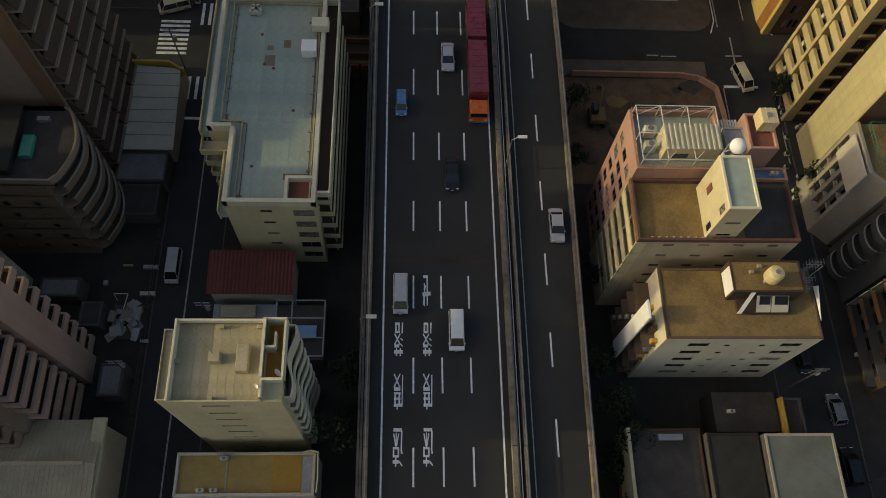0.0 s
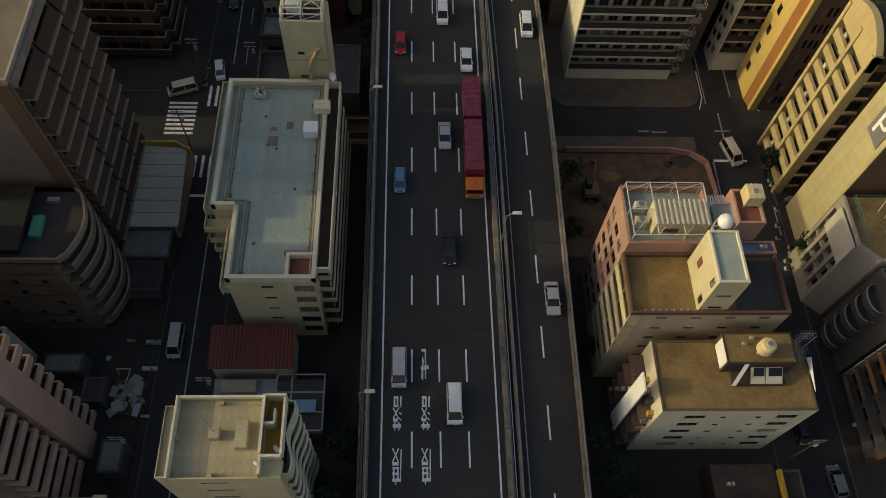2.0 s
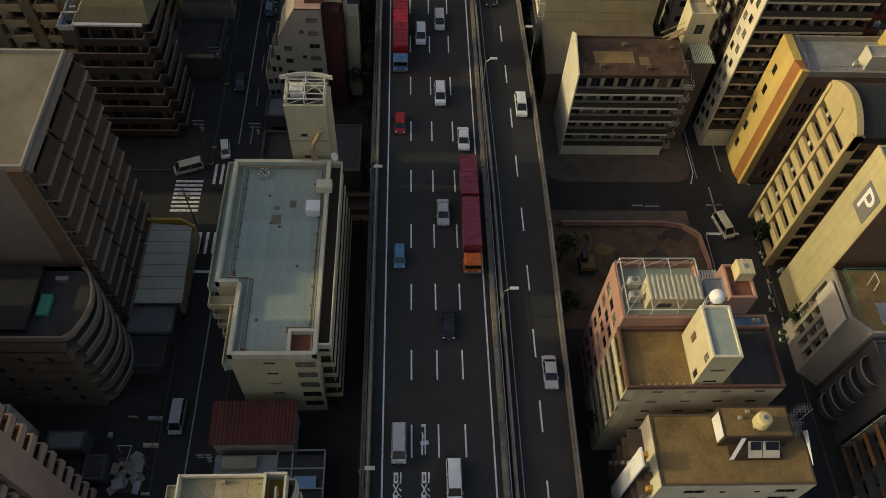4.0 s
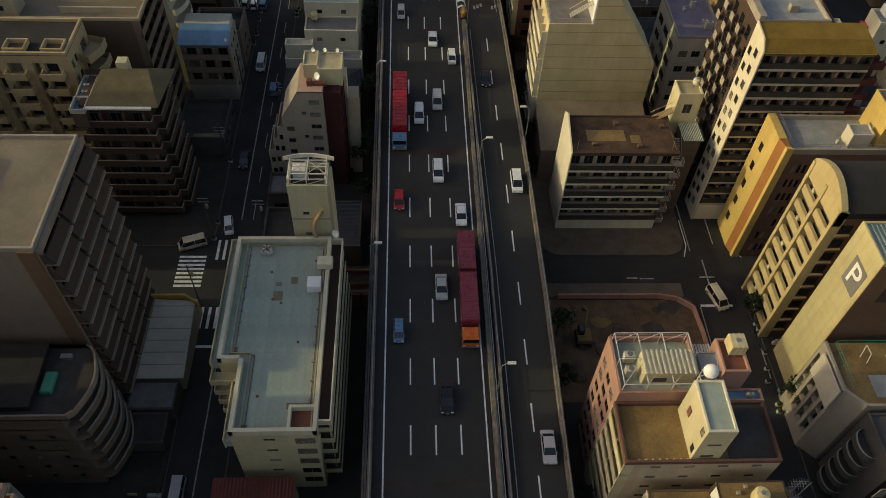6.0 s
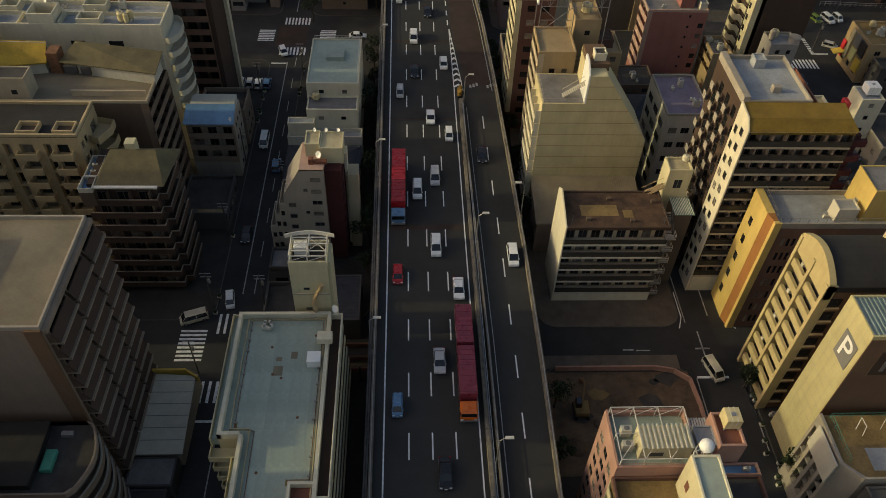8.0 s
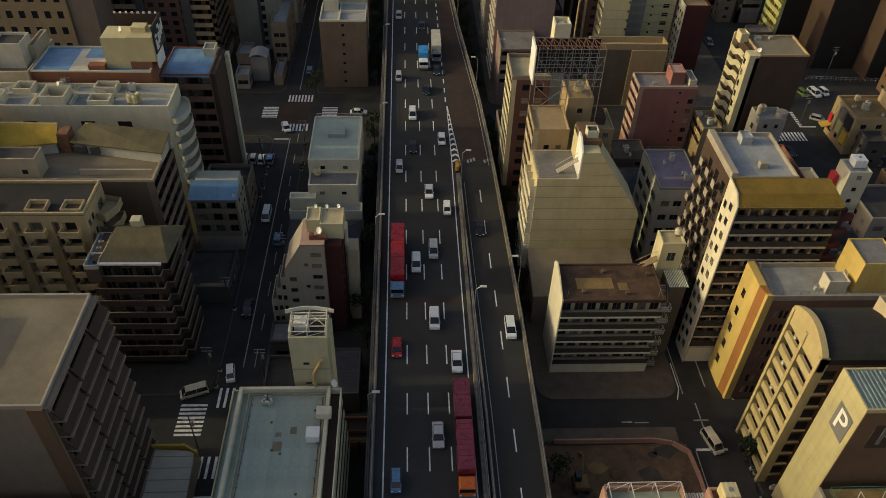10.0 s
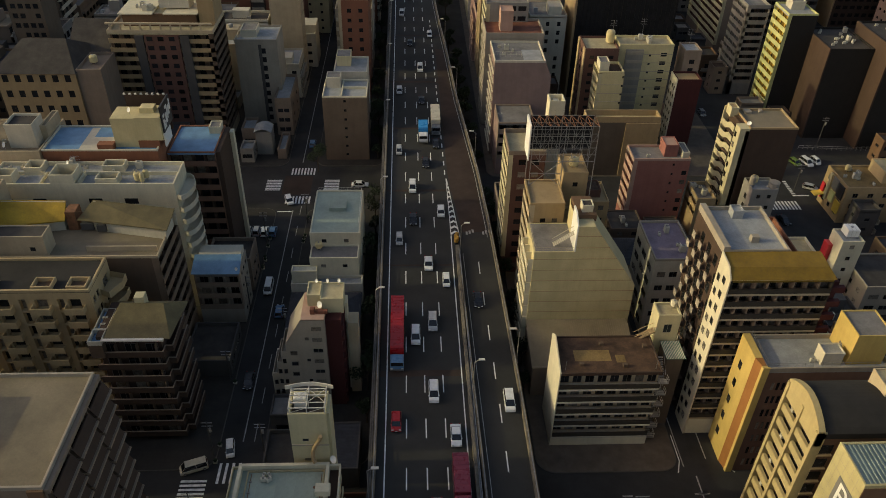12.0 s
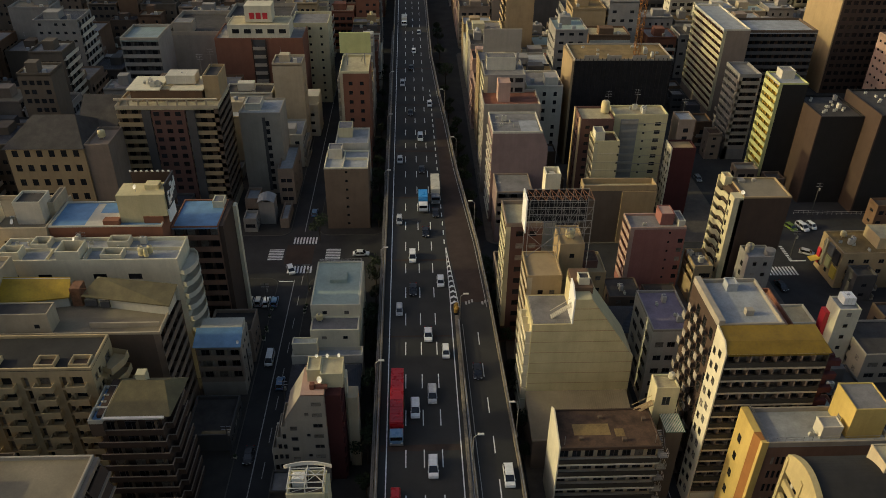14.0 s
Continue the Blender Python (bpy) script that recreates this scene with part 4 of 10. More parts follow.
def make_tree(seed, tall, spread):
    r = random.Random(seed)
    b = thing("tree", (0, 0, 0), "dark green broadleaf street tree with an uneven crown", "tree", "street trees")
    wood = Shape().lathe(0, 0, [(0.22, 0), (0.16, 0.6), (0.13, tall * 0.45)], 8)
    tips = []
    for i in range(7):
        a = 2 * math.pi * i / 7 + r.uniform(-0.3, 0.3)
        q = Vector((math.cos(a) * spread * r.uniform(0.4, 0.85), math.sin(a) * spread * r.uniform(0.4, 0.85), tall * r.uniform(0.55, 0.9)))
        wood.rod((0, 0, tall * r.uniform(0.3, 0.45)), q, 0.06, 5)
        tips.append(q)
    wood.ob("trunk", M["bark"], b)
    tips.append(Vector((0, 0, tall * 0.92)))
    s = Shape()
    for q in tips:
        rad = spread * r.uniform(0.35, 0.55)
        for _ in range(95):
            d = Vector((r.gauss(0, 1), r.gauss(0, 1), r.gauss(0, 0.8))).normalized() * rad * r.uniform(0.5, 1.05)
            c = q + d
            u = Vector((r.gauss(0, 1), r.gauss(0, 1), r.gauss(0, 1))).normalized() * r.uniform(0.12, 0.26)
            v = u.cross(Vector((r.gauss(0, 1), r.gauss(0, 1), r.gauss(0, 1)))).normalized() * r.uniform(0.1, 0.2)
            s.poly([c - u, c + v, c + u, c - v])
    o = s.ob("crown", M["leaf"], b)
    return b


protos = [make_tree(3, 6.0, 2.0), make_tree(5, 7.5, 2.5), make_tree(9, 4.5, 1.7)]
spots = [(24.0, -24), (25.5, -27.5), (23.3, -31), (24.4, -36), (22.9, -19), (22.8, -7), (22.6, 11), (22.9, 20), (22.6, 56), (22.7, 62), (22.6, 72), (22.5, 80), (22.4, 90), (22, 97), (21.2, 104), (20.6, 110), (20.0, 116),
         (19.4, 140), (18.6, 146), (18.2, 152), (17.9, 159), (17.2, 166), (16.4, 172), (18.5, 180), (17, 187), (16.5, 194), (15.5, 203), (17.5, 210), (15, 220), (16, 232), (14.5, 245), (15.5, 258), (13.5, 272), (14, 290), (14, 310), (14, 330)]
spots += [(-7.6, 86), (-7.8, 93), (-7.5, 100), (-7.7, 107), (-7.9, 114), (-8.2, 144), (-8.0, 151), (-8.4, 160), (-9, 170), (-9.4, 178), (-9, 187), (-9.6, 196), (-9.2, 206), (-9.4, 216), (-9.6, 228), (-9.8, 240), (-10, 255), (-10, 272),
         (-7.3, 48), (-7.4, 56), (-7.3, 64), (-7.4, 74), (-8.0, -27), (-8.2, -36), (-7.8, -20), (-24.3, 137), (54.6, 23.5), (55.9, 8)]
rt = random.Random(21)
for i, (x, y) in enumerate(spots):
    m = pose(x, y, 0.15, 0, 0, rt.uniform(0, 360)) @ Matrix.Scale(rt.uniform(0.8, 1.25), 4)
    if i < 3:
        protos[i].matrix_basis = m
    else:
        o = copy_thing(protos[i % 3], pose(0, 0, 0))
        o.matrix_basis = m


# ---- rooftop things ----
UNITS, UNIT_PARTS = {}, {}


def ac_unit(x, y, z, turn=0.0, big=False):
    if big not in UNITS:
        w, d, h = (1.3, 0.8, 1.6) if big else (0.85, 0.4, 0.75)
        b = thing("air_conditioner", (0, 0, 0), "pale outdoor air-conditioning unit standing on a roof", "air conditioner", "rooftop units")
        Shape().box(-w / 2, w / 2, -d / 2, d / 2, 0.1, h, 0.03).ob("casing", M["plastic"], b)
        Shape().lathe(0, 0, [(d * 0.42, h), (d * 0.42, h + 0.05), (d * 0.3, h + 0.05)], 12).ob("fan_grille", M["signgrey"], b)
        for sx in (-1, 1):
            Shape().box(sx * w * 0.35 - 0.05, sx * w * 0.35 + 0.05, -d / 2, d / 2, 0, 0.1).ob("foot", M["concrete"], b)
        b.matrix_basis = pose(x, y, z, 0, 0, turn)
        UNITS[big] = b
        return b
    src = UNITS[big]
    b = thing("air_conditioner", (x, y, z), src["label"], "air conditioner", "rooftop units")
    b.matrix_basis = pose(x, y, z, 0, 0, turn)
    if big not in UNIT_PARTS:
        UNIT_PARTS[big] = [(c.name.split(".")[0], c.data) for c in src.children]
    for n, me in UNIT_PARTS[big]:
        new(n, me).parent = b
    return b


def water_tank(x, y, z, r, h, material="tankyel", label="yellowed round water tank on a roof"):
    b = thing("water_tank", (x, y, z), label, "water tank", "water tanks")
    for dx, dy in ((-0.5, -0.5), (0.5, -0.5), (0.5, 0.5), (-0.5, 0.5)):
        Shape().box(x + dx * r - 0.06, x + dx * r + 0.06, y + dy * r - 0.06, y + dy * r + 0.06, z, z + 0.5).ob("leg", M["steel"], b)
    Shape().lathe(x, y, [(r * 0.95, z + 0.5), (r, z + 0.6), (r, z + 0.5 + h * 0.8), (r * 0.8, z + 0.5 + h * 0.95), (r * 0.3, z + 0.5 + h)], 18).ob("tank", M[material], b)
    Shape().lathe(x, y, [(r * 0.28, z + 0.48 + h), (r * 0.28, z + 0.6 + h)], 12).ob("hatch", M["steel"], b)
    return b


def box_tank(x0, x1, y0, y1, z, h, material="offwhite", label="pale panelled water tank on a steel stand"):
    b = thing("water_tank", ((x0 + x1) / 2, (y0 + y1) / 2, z), label, "water tank", "water tanks")
    s = Shape()
    for x in (x0 + 0.1, x1 - 0.1):
        for y in (y0 + 0.1, y1 - 0.1):
            s.box(x - 0.07, x + 0.07, y - 0.07, y + 0.07, z, z + 0.4)
    s.ob("stand", M["steel"], b)
    Shape().box(x0, x1, y0, y1, z + 0.4, z + 0.4 + h, 0.08).ob("tank", M[material], b)
    s = Shape()
    for i in range(1, 3):
        x = x0 + (x1 - x0) * i / 3
        s.box(x - 0.03, x + 0.03, y0 - 0.03, y1 + 0.03, z + 0.42, z + 0.43 + h)
    s.ob("ribs", M["whitesteel"], b)
    Shape().lathe((x0 + x1) / 2, (y0 + y1) / 2, [(0.3, z + 0.4 + h), (0.3, z + 0.55 + h)], 10).ob("hatch", M["steel"], b)


def antenna(x, y, z, tall=3.5):
    b = thing("roof_antenna", (x, y, z), "thin metal television aerial on a roof", "antenna", "roof aerials")
    Shape().rod((x, y, z), (x, y, z + tall), 0.04, 6).ob("mast", M["steel"], b)
    s = Shape()
    for k in range(3):
        zz = z + tall - 0.3 - 0.7 * k
        s.rod((x - 0.9, y, zz), (x + 0.9, y, zz), 0.025)
        for i in range(6):
            s.rod((x - 0.8 + 0.32 * i, y - 0.4, zz), (x - 0.8 + 0.32 * i, y + 0.4, zz), 0.015)
    s.ob("elements", M["steel"], b)


def dish(x, y, z, r=0.5, parent=None):
    b = thing("satellite_dish", (x, y, z), "white satellite dish on a short roof mast", "satellite dish", "satellite dishes")
    Shape().rod((x, y, z), (x, y, z + 1.0), 0.04, 6).ob("mast", M["steel"], b)
    s = Shape()
    n = 14
    c = Vector((x, y - 0.1, z + 1.1))
    ax = Vector((-0.6, -0.7, 0.5)).normalized()
    u = ax.cross(Vector((0, 0, 1))).normalized()
    v = u.cross(ax)
    s.v.append(tuple(c - ax * 0.12))
    for i in range(n):
        a = 2 * math.pi * i / n
        s.v.append(tuple(c + r * (math.cos(a) * u + math.sin(a) * v) + ax * 0.05))
    s.f += [(0, 1 + i, 1 + (i + 1) % n) for i in range(n)]
    s.ob("reflector", M["signwhite"], b)


def rail(b, pts, z, h=1.1, m="whitesteel", mid=True):
    """A railing along a plan line, as one part."""
    s = Shape()
    for (xa, ya), (xb, yb) in zip(pts, pts[1:]):
        n = max(1, int(math.hypot(xb - xa, yb - ya) / 1.4))
        for i in range(n + 1):
            x, y = xa + (xb - xa) * i / n, ya + (yb - ya) * i / n
            s.rod((x, y, z), (x, y, z + h), 0.03)
        s.rod((xa, ya, z + h), (xb, yb, z + h), 0.035)
        if mid:
            s.rod((xa, ya, z + h * 0.5), (xb, yb, z + h * 0.5), 0.025)
    s.ob("railing", M[m], b)


def sheets(b, x0, x1, y0, y1, z, material, wide=1.25, along="y", name="roof_sheet"):
    """Strips of roofing felt side by side, each a little different in tone, with open seams."""
    n = max(1, round(((x1 - x0) if along == "y" else (y1 - y0)) / wide))
    w = ((x1 - x0) if along == "y" else (y1 - y0)) / n
    L = (y1 - y0) if along == "y" else (x1 - x0)
    for i in range(n):
        if along == "y":
            piece(name, ("sheet", "y", round(w, 3), round(L, 3), material), lambda s: s.box(-w / 2 + 0.02, w / 2 - 0.02, -L / 2, L / 2, -0.02, 0.008), M[material], b, (x0 + w * (i + 0.5), (y0 + y1) / 2, z))
        else:
            piece(name, ("sheet", "x", round(w, 3), round(L, 3), material), lambda s: s.box(-L / 2, L / 2, -w / 2 + 0.02, w / 2 - 0.02, -0.02, 0.008), M[material], b, ((x0 + x1) / 2, y0 + w * (i + 0.5), z))


def hut(b, x0, x1, y0, y1, z, h, wall, roof="greyroof", par=0.25, door=None, name="penthouse"):
    """A penthouse, as a part of the building under it."""
    s = Shape().box(x0, x1, y0, y1, z - 0.3, z + h - par)
    o = s.ob(name, M[wall], b)
    s = Shape()
    t = 0.18
    for q in ((x0 - 0.04, x1 + 0.04, y0 - 0.04, y0 + t), (x0 - 0.04, x1 + 0.04, y1 - t, y1 + 0.04), (x0 - 0.04, x0 + t, y0 + t, y1 - t), (x1 - t, x1 + 0.04, y0 + t, y1 - t)):
        s.box(*q, z + h - par - 0.1, z + h, 0.03)
    s.ob("penthouse_parapet", M[wall], b)
    Shape().box(x0 + t, x1 - t, y0 + t, y1 - t, z + h - par, z + h - par + 0.04).ob("penthouse_roof", M[roof], b)
    if door:
        fc = Face(door, x0, x1, y0, y1)
        s = Shape()
        fc.slab(s, fc.w / 2 - 0.45, fc.w / 2 + 0.45, z, z + 2.0, 0.0, 0.05)
        s.ob("door", M["signgrey"], b)
    return o


def clutter(x0, x1, y0, y1, z, n, seed, big=0.3):
    r = random.Random(seed)
    for _ in range(n):
        ac_unit(r.uniform(x0, x1), r.uniform(y0, y1), z, r.choice((0, 90, 180)), r.random() < big)


def pipe_run(b, pts, r=0.06, m="whitesteel"):
    s = Shape()
    for p, q in zip(pts, pts[1:]):
        s.rod(p, q, r, 6)
    s.ob("pipe", M[m], b)


BAL = lambda **k: ("balc", k)
WIN = lambda *k: ("win", *k)

# ---- west side, south to north ----
# shed with a ribbed roof
b = thing("warehouse", (-40, -36, 0), "low warehouse with a pale ribbed metal roof", "warehouse")
Shape().box(-48, -33.8, -47, -26.9, 0, 8.2).ob("wall", M["beige"], b)
for ya, za, yb, zb in ((-47.4, 8.0, -31.3, 9.6), (-26.5, 8.3, -31.3, 9.6)):
    s = Shape()
    s.extrude([(-48.3, ya, za), (-33.4, ya, za), (-33.4, yb, zb), (-48.3, yb, zb)], (0, 0, 0.12))
    s.ob("roof", M["ribroof"], b)
s = Shape()
for i in range(29):
    x = -48.0 + i * 0.5
    s.rod((x, -47.3, 8.16), (x, -31.4, 9.73), 0.05)
    s.rod((x, -26.6, 8.44), (x, -31.2, 9.73), 0.05)
s.ob("roof_ribs", M["beige"], b)
s = Shape().box(-34.6, -33.2, -47.4, -26.4, 8.6, 9.1, 0.05)
s.ob("gutter_parapet", M["cream"], b)
Shape().box(-48.3, -34.6, -31.5, -31.1, 9.66, 9.86).ob("ridge_cap", M["beige"], b)

# low flat building south of the eight-storey block
b = house("low_building", -25.5, -10.6, -34.6, -30.0, 8.0, "low building with an amber-coated flat roof behind thin white parapets", wall="offwhite", roof="amberroof", par=0.3,
          faces={"S": WIN(dict(cols=4, w=1.6, hh=0.7, storey=3.0))})
Shape().box(-15.2, -12.1, -34.3, -30.3, 7.702, 7.76).ob("orange_roof_strip", M["orange"], b)
s = Shape()
for (xa, ya), (xb, yb) in zip(((-12.0, -30.2), (-11.2, -30.0), (-10.4, -30.2), (-10.3, -33.0)), ((-11.2, -30.0), (-10.4, -30.2), (-10.3, -33.0), (-10.4, -34.4))):
    s.extrude([(xa, ya, 7.6), (xb, yb, 7.6), (xb + 0.14, yb + 0.1, 7.6), (xa + 0.14, ya + 0.1, 7.6)], (0, 0, 1.1))
s.ob("curved_screen", M["white"], b)
Shape().box(-12.0, -10.7, -34.3, -30.5, 7.705, 7.75).ob("side_roof", M["palroof"], b)
rail(b, [(-25.3, -34.4), (-12.2, -34.4)], 8.0, 0.5)
rail(b, [(-25.3, -34.4), (-25.3, -30.2), (-12.6, -30.2)], 8.0, 0.5)
Shape().box(-20.2, -20.0, -34.2, -30.4, 7.702, 7.78).ob("roof_seam", M["stone"], b)
for x in (-22.6, -21.2):
    ac_unit(x, -34.0, 7.7)
ac_unit(-20.4, -30.7, 7.7)
antenna(-20.2, -30.3, 7.7, 2.0)

# eight-storey block with wavy balcony fronts
b = thing("apartment_block", (-17, -24.8, 0), "cream eight-storey apartment block with wavy eastern balcony fronts", "apartment block")
fs = Face("S", -22.16, -12.03, -28.58, -20.94)
holes = []
for k in range(8):
    z = 23.4 - 2.95 * k
    holes.append((2.7, 5.3, round(z, 2), round(z + 0.62, 2)))
    for a, dz in ((1.9, -0.15), (5.7, 0.45), (6.6, 0.5), (8.3, 0.55)):
        if a < 8 or k == 0:
            holes.append((a, round(a + 0.2, 2), round(z + dz, 2), round(z + dz + 0.2, 2)))
s = Shape()
pierced(s, fs, 0, 25.4, holes, 0.16)
s.poly([(-12.03, -28.58, 0), (-12.03, -20.94, 0), (-12.03, -20.94, 25.0), (-12.03, -28.58, 25.0)]).poly([(-12.03, -20.94, 0), (-22.16, -20.94, 0), (-22.16, -20.94, 25.4), (-12.03, -20.94, 25.4)])
s.poly([(-22.16, -20.94, 0), (-22.16, -28.58, 0), (-22.16, -28.58, 25.4), (-22.16, -20.94, 25.4)])
s.ob("wall", M["cream"], b)
for h in holes:
    Shape().box(-22.16 + h[0], -22.16 + h[1], -28.52, -28.48, h[2], h[3]).ob("window", M["glass"], b)
Shape().box(-22.14, -13.9, -28.56, -20.96, 24.6, 24.95).ob("roof", M["tanroof"], b)
sheets(b, -21.9, -14.1, -28.4, -21.2, 24.955, "tanroof", 0.78)
s = Shape().box(-22.16, -21.94, -28.58, -20.94, 24.9, 26.05, 0.03).box(-21.94, -13.8, -21.16, -20.94, 25.38, 25.996, 0.03).box(-14.02, -13.8, -28.3, -21.16, 25.38, 25.992, 0.03)
s.ob("parapet", M["white"], b)
Shape().box(-21.94, -14.1, -28.58, -28.46, 25.38, 25.6).ob("eaves_kerb", M["cream"], b)
Shape().box(-23.36, -22.18, -28.3, -21.58, 0, 24.6).ob("side_bay", M["cream"], b)
Shape().box(-23.2, -22.2, -28.15, -21.75, 24.6, 24.64).ob("side_roof", M["tanroof"], b)
Shape().ring(-23.36, -22.18, -28.3, -21.58, 0.14, 24.6, 24.95).ob("side_parapet", M["cream"], b)
for k in range(8):                                    # balconies with a wavy front
    z = 1.2 + 3.0 * k
    top = 1.0 if k < 7 else 2.2
    pts = [(-11.5 + 0.3 * math.sin(2 * math.pi * 1.3 * i / 26 + 0.4), -27.9 + 6.9 * i / 26) for i in range(27)]
    s = Shape().prism([(-12.01, -27.9)] + pts + [(-12.01, -21.0)], z - 0.15, z)
    for (xa, ya), (xb, yb) in zip(pts, pts[1:]):
        s.extrude([(xa, ya, z), (xb, yb, z), (xb - 0.14, yb, z), (xa - 0.14, ya, z)], (0, 0, top))
    for i in (0, 26):
        s.box(-12.01, pts[i][0] - 0.14, pts[i][1] - 0.06, pts[i][1] + 0.06, z, z + top)
    s.ob("balcony", M["white"], b)
    Shape().box(-12.02, -11.97, -26.6, -22.4, z + 0.2, z + 2.2).ob("window", M["glass"], b)
Shape().box(-13.8, -12.03, -26.5, -20.96, 24.0, 24.4).ob("sunken_terrace", M["orange"], b)
s = Shape().box(-14.06, -13.8, -26.5, -20.96, 24.0, 26.4).box(-13.8, -11.9, -21.1, -20.9, 24.4, 26.3).box(-12.16, -11.96, -26.5, -21.1, 24.4, 26.0)
s.ob("terrace_wall", M["white"], b)
Shape().box(-13.8, -12.86, -23.75, -23.55, 24.4, 26.2).box(-13.0, -12.8, -23.55, -22.2, 24.4, 26.0).ob("inner_screen", M["white"], b)
Shape().box(-13.9, -12.05, -28.56, -26.6, 24.3, 24.9).ob("corner_terrace", M["cream"], b)
s = Shape().box(-14.0, -12.03, -26.75, -26.5, 24.3, 26.0).box(-14.02, -13.85, -28.3, -26.75, 24.9, 25.9)
s.ob("terrace_wall", M["white"], b)
Shape().box(-16.3, -15.2, -25.9, -23.3, 24.95, 26.0, 0.05).ob("stair_hut", M["tanroof"], b)
Shape().box(-18.75, -17.8, -25.0, -24.0, 24.95, 26.0, 0.04).ob("plinth", M["tanroof"], b)
for x, y in ((-18.0, -21.5), (-14.5, -21.5), (-21.7, -24.8), (-18.4, -28.2)):
    Shape().box(x - 0.22, x + 0.22, y - 0.18, y + 0.18, 24.95, 25.4, 0.03).ob("vent_block", M["tanroof"], b)
rb = thing("roof_mast", (-18.3, -24.4, 26.0), "leaning thin steel mast on a roof plinth", "antenna")
Shape().rod((-18.3, -24.4, 26.0), (-19.6, -22.9, 29.0), 0.045, 6).ob("mast", M["steel"], rb)
dish(-12.5, -25.8, 24.4, 0.4)
dish(-14.2, -27.2, 25.0, 0.25)

# low sheds with a dark red roof
b = thing("low_house", (-19.8, -8, 0), "low house with a dark red ribbed metal roof", "house")
Shape().box(-24.8, -14.9, -10.4, -5.4, 0, 5.6).ob("wall", M["offwhite"], b)
s = Shape().extrude([(-25.1, -10.8, 5.7), (-14.6, -10.8, 5.7), (-14.6, -5.2, 6.3), (-25.1, -5.2, 6.3)], (0, 0, 0.12))
s.ob("roof", M["redroof"], b)
s = Shape()
for i in range(22):
    s.rod((-25.0 + i * 0.48, -10.8, 5.86), (-25.0 + i * 0.48, -5.2, 6.46), 0.035)
s.ob("roof_ribs", M["redroof"], b)
b = thing("shed", (-18.5, -14.2, 0), "cluttered low sheds with pale sheet roofs behind frames", "shed")
Shape().box(-24.5, -10.8, -18.2, -11.2, 0, 3.0).ob("wall", M["darkgrey"], b)
Shape().box(-24.6, -17.0, -13.6, -11.2, 3.0, 3.3).ob("sheet_roof", M["palroof"], b)
Shape().box(-23.6, -19.2, -13.2, -11.6, 3.3, 4.2, 0.1).ob("sheet_roof", M["ribroof"], b)
Shape().box(-14.6, -11.8, -15.6, -14.0, 3.3, 3.5).ob("sheet_roof", M["lightblue"], b)
s = Shape()
for x in (-16.8, -14.9, -10.9):
    s.box(x, x + 0.16, -18.2, -11.0, 4.2, 4.36)
for y in (-18.2, -15.9, -13.4, -11.1):
    s.box(-16.8, -10.8, y, y + 0.16, 4.2, 4.36)
for x in (-16.8, -10.95):
    for y in (-18.2, -11.1):
        s.box(x, x + 0.14, y, y + 0.14, 0, 4.3)
s.ob("steel_frame", M["steel"], b)

# large office with the blue-grey roof
b = thing("office_building", (-17.5, 11, 0), "cream office block with a blue-grey roof inside white parapets", "office building")
fs = Face("S", -21.6, -11.2, -4.0, 26.0)
holes = grid_holes(fs, 1.5, 15.5, 2.9, 1, 1.4, 0.5, sill=1.3, a0=3.2, a1=6.0) + grid_holes(fs, 1.0, 16.4, 2.9, 1, 2.4, 1.5, sill=0.9, a0=7.3, a1=10.4)
s = Shape()
pierced(s, fs, 0, 15.9, holes)
s.ob("wall", M["cream"], b)
for q in holes:
    pane_at(fs, *q, b, -0.08)
s = Shape().poly([(-21.6, -4, 0), (-21.6, 6, 0), (-21.6, 6, 15.9), (-21.6, -4, 15.9)]).poly([(-24.4, 6, 0), (-21.6, 6, 0), (-21.6, 6, 15.9), (-24.4, 6, 15.9)])
s.poly([(-24.4, 26, 0), (-24.4, 6, 0), (-24.4, 6, 15.9), (-24.4, 26, 15.9)]).poly([(-10.0, 26, 0), (-24.4, 26, 0), (-24.4, 26, 15.9), (-10.0, 26, 15.9)])
s.ob("wall", M["cream"], b)
fe = Face("E", -21.6, -11.2, -4.0, 26.0)
holes = grid_holes(fe, 1.0, 15.5, 2.9, 9, 1.7, 1.4)
s = Shape()
pierced(s, fe, 0, 15.9, holes)
s.ob("wall", M["cream"], b)
for q in holes:
    pane_at(fe, *q, b, -0.08)
Shape().prism([(-21.58, -3.98), (-11.22, -3.98), (-11.22, 25.98), (-24.38, 25.98), (-24.38, 6.02), (-21.58, 6.02)], 15.5, 15.9).ob("roof", M["tealroof"], b)


def rim(b, name, material, pts, t, z0, z1):
    """A kerb inside a closed plan with right angles, a part for each side."""
    n = len(pts)
    for i in range(n):
        (xa, ya), (xb, yb) = pts[i], pts[(i + 1) % n]
        dx, dy = (xb - xa), (yb - ya)
        L = math.hypot(dx, dy)
        nx, ny = -dy / L * t, dx / L * t
        Shape().box(min(xa, xb, xa + nx, xb + nx), max(xa, xb, xa + nx, xb + nx), min(ya, yb, ya + ny, yb + ny), max(ya, yb, ya + ny, yb + ny), z0, z1 + 0.004 * (i % 3)).ob(name, M[material], b)


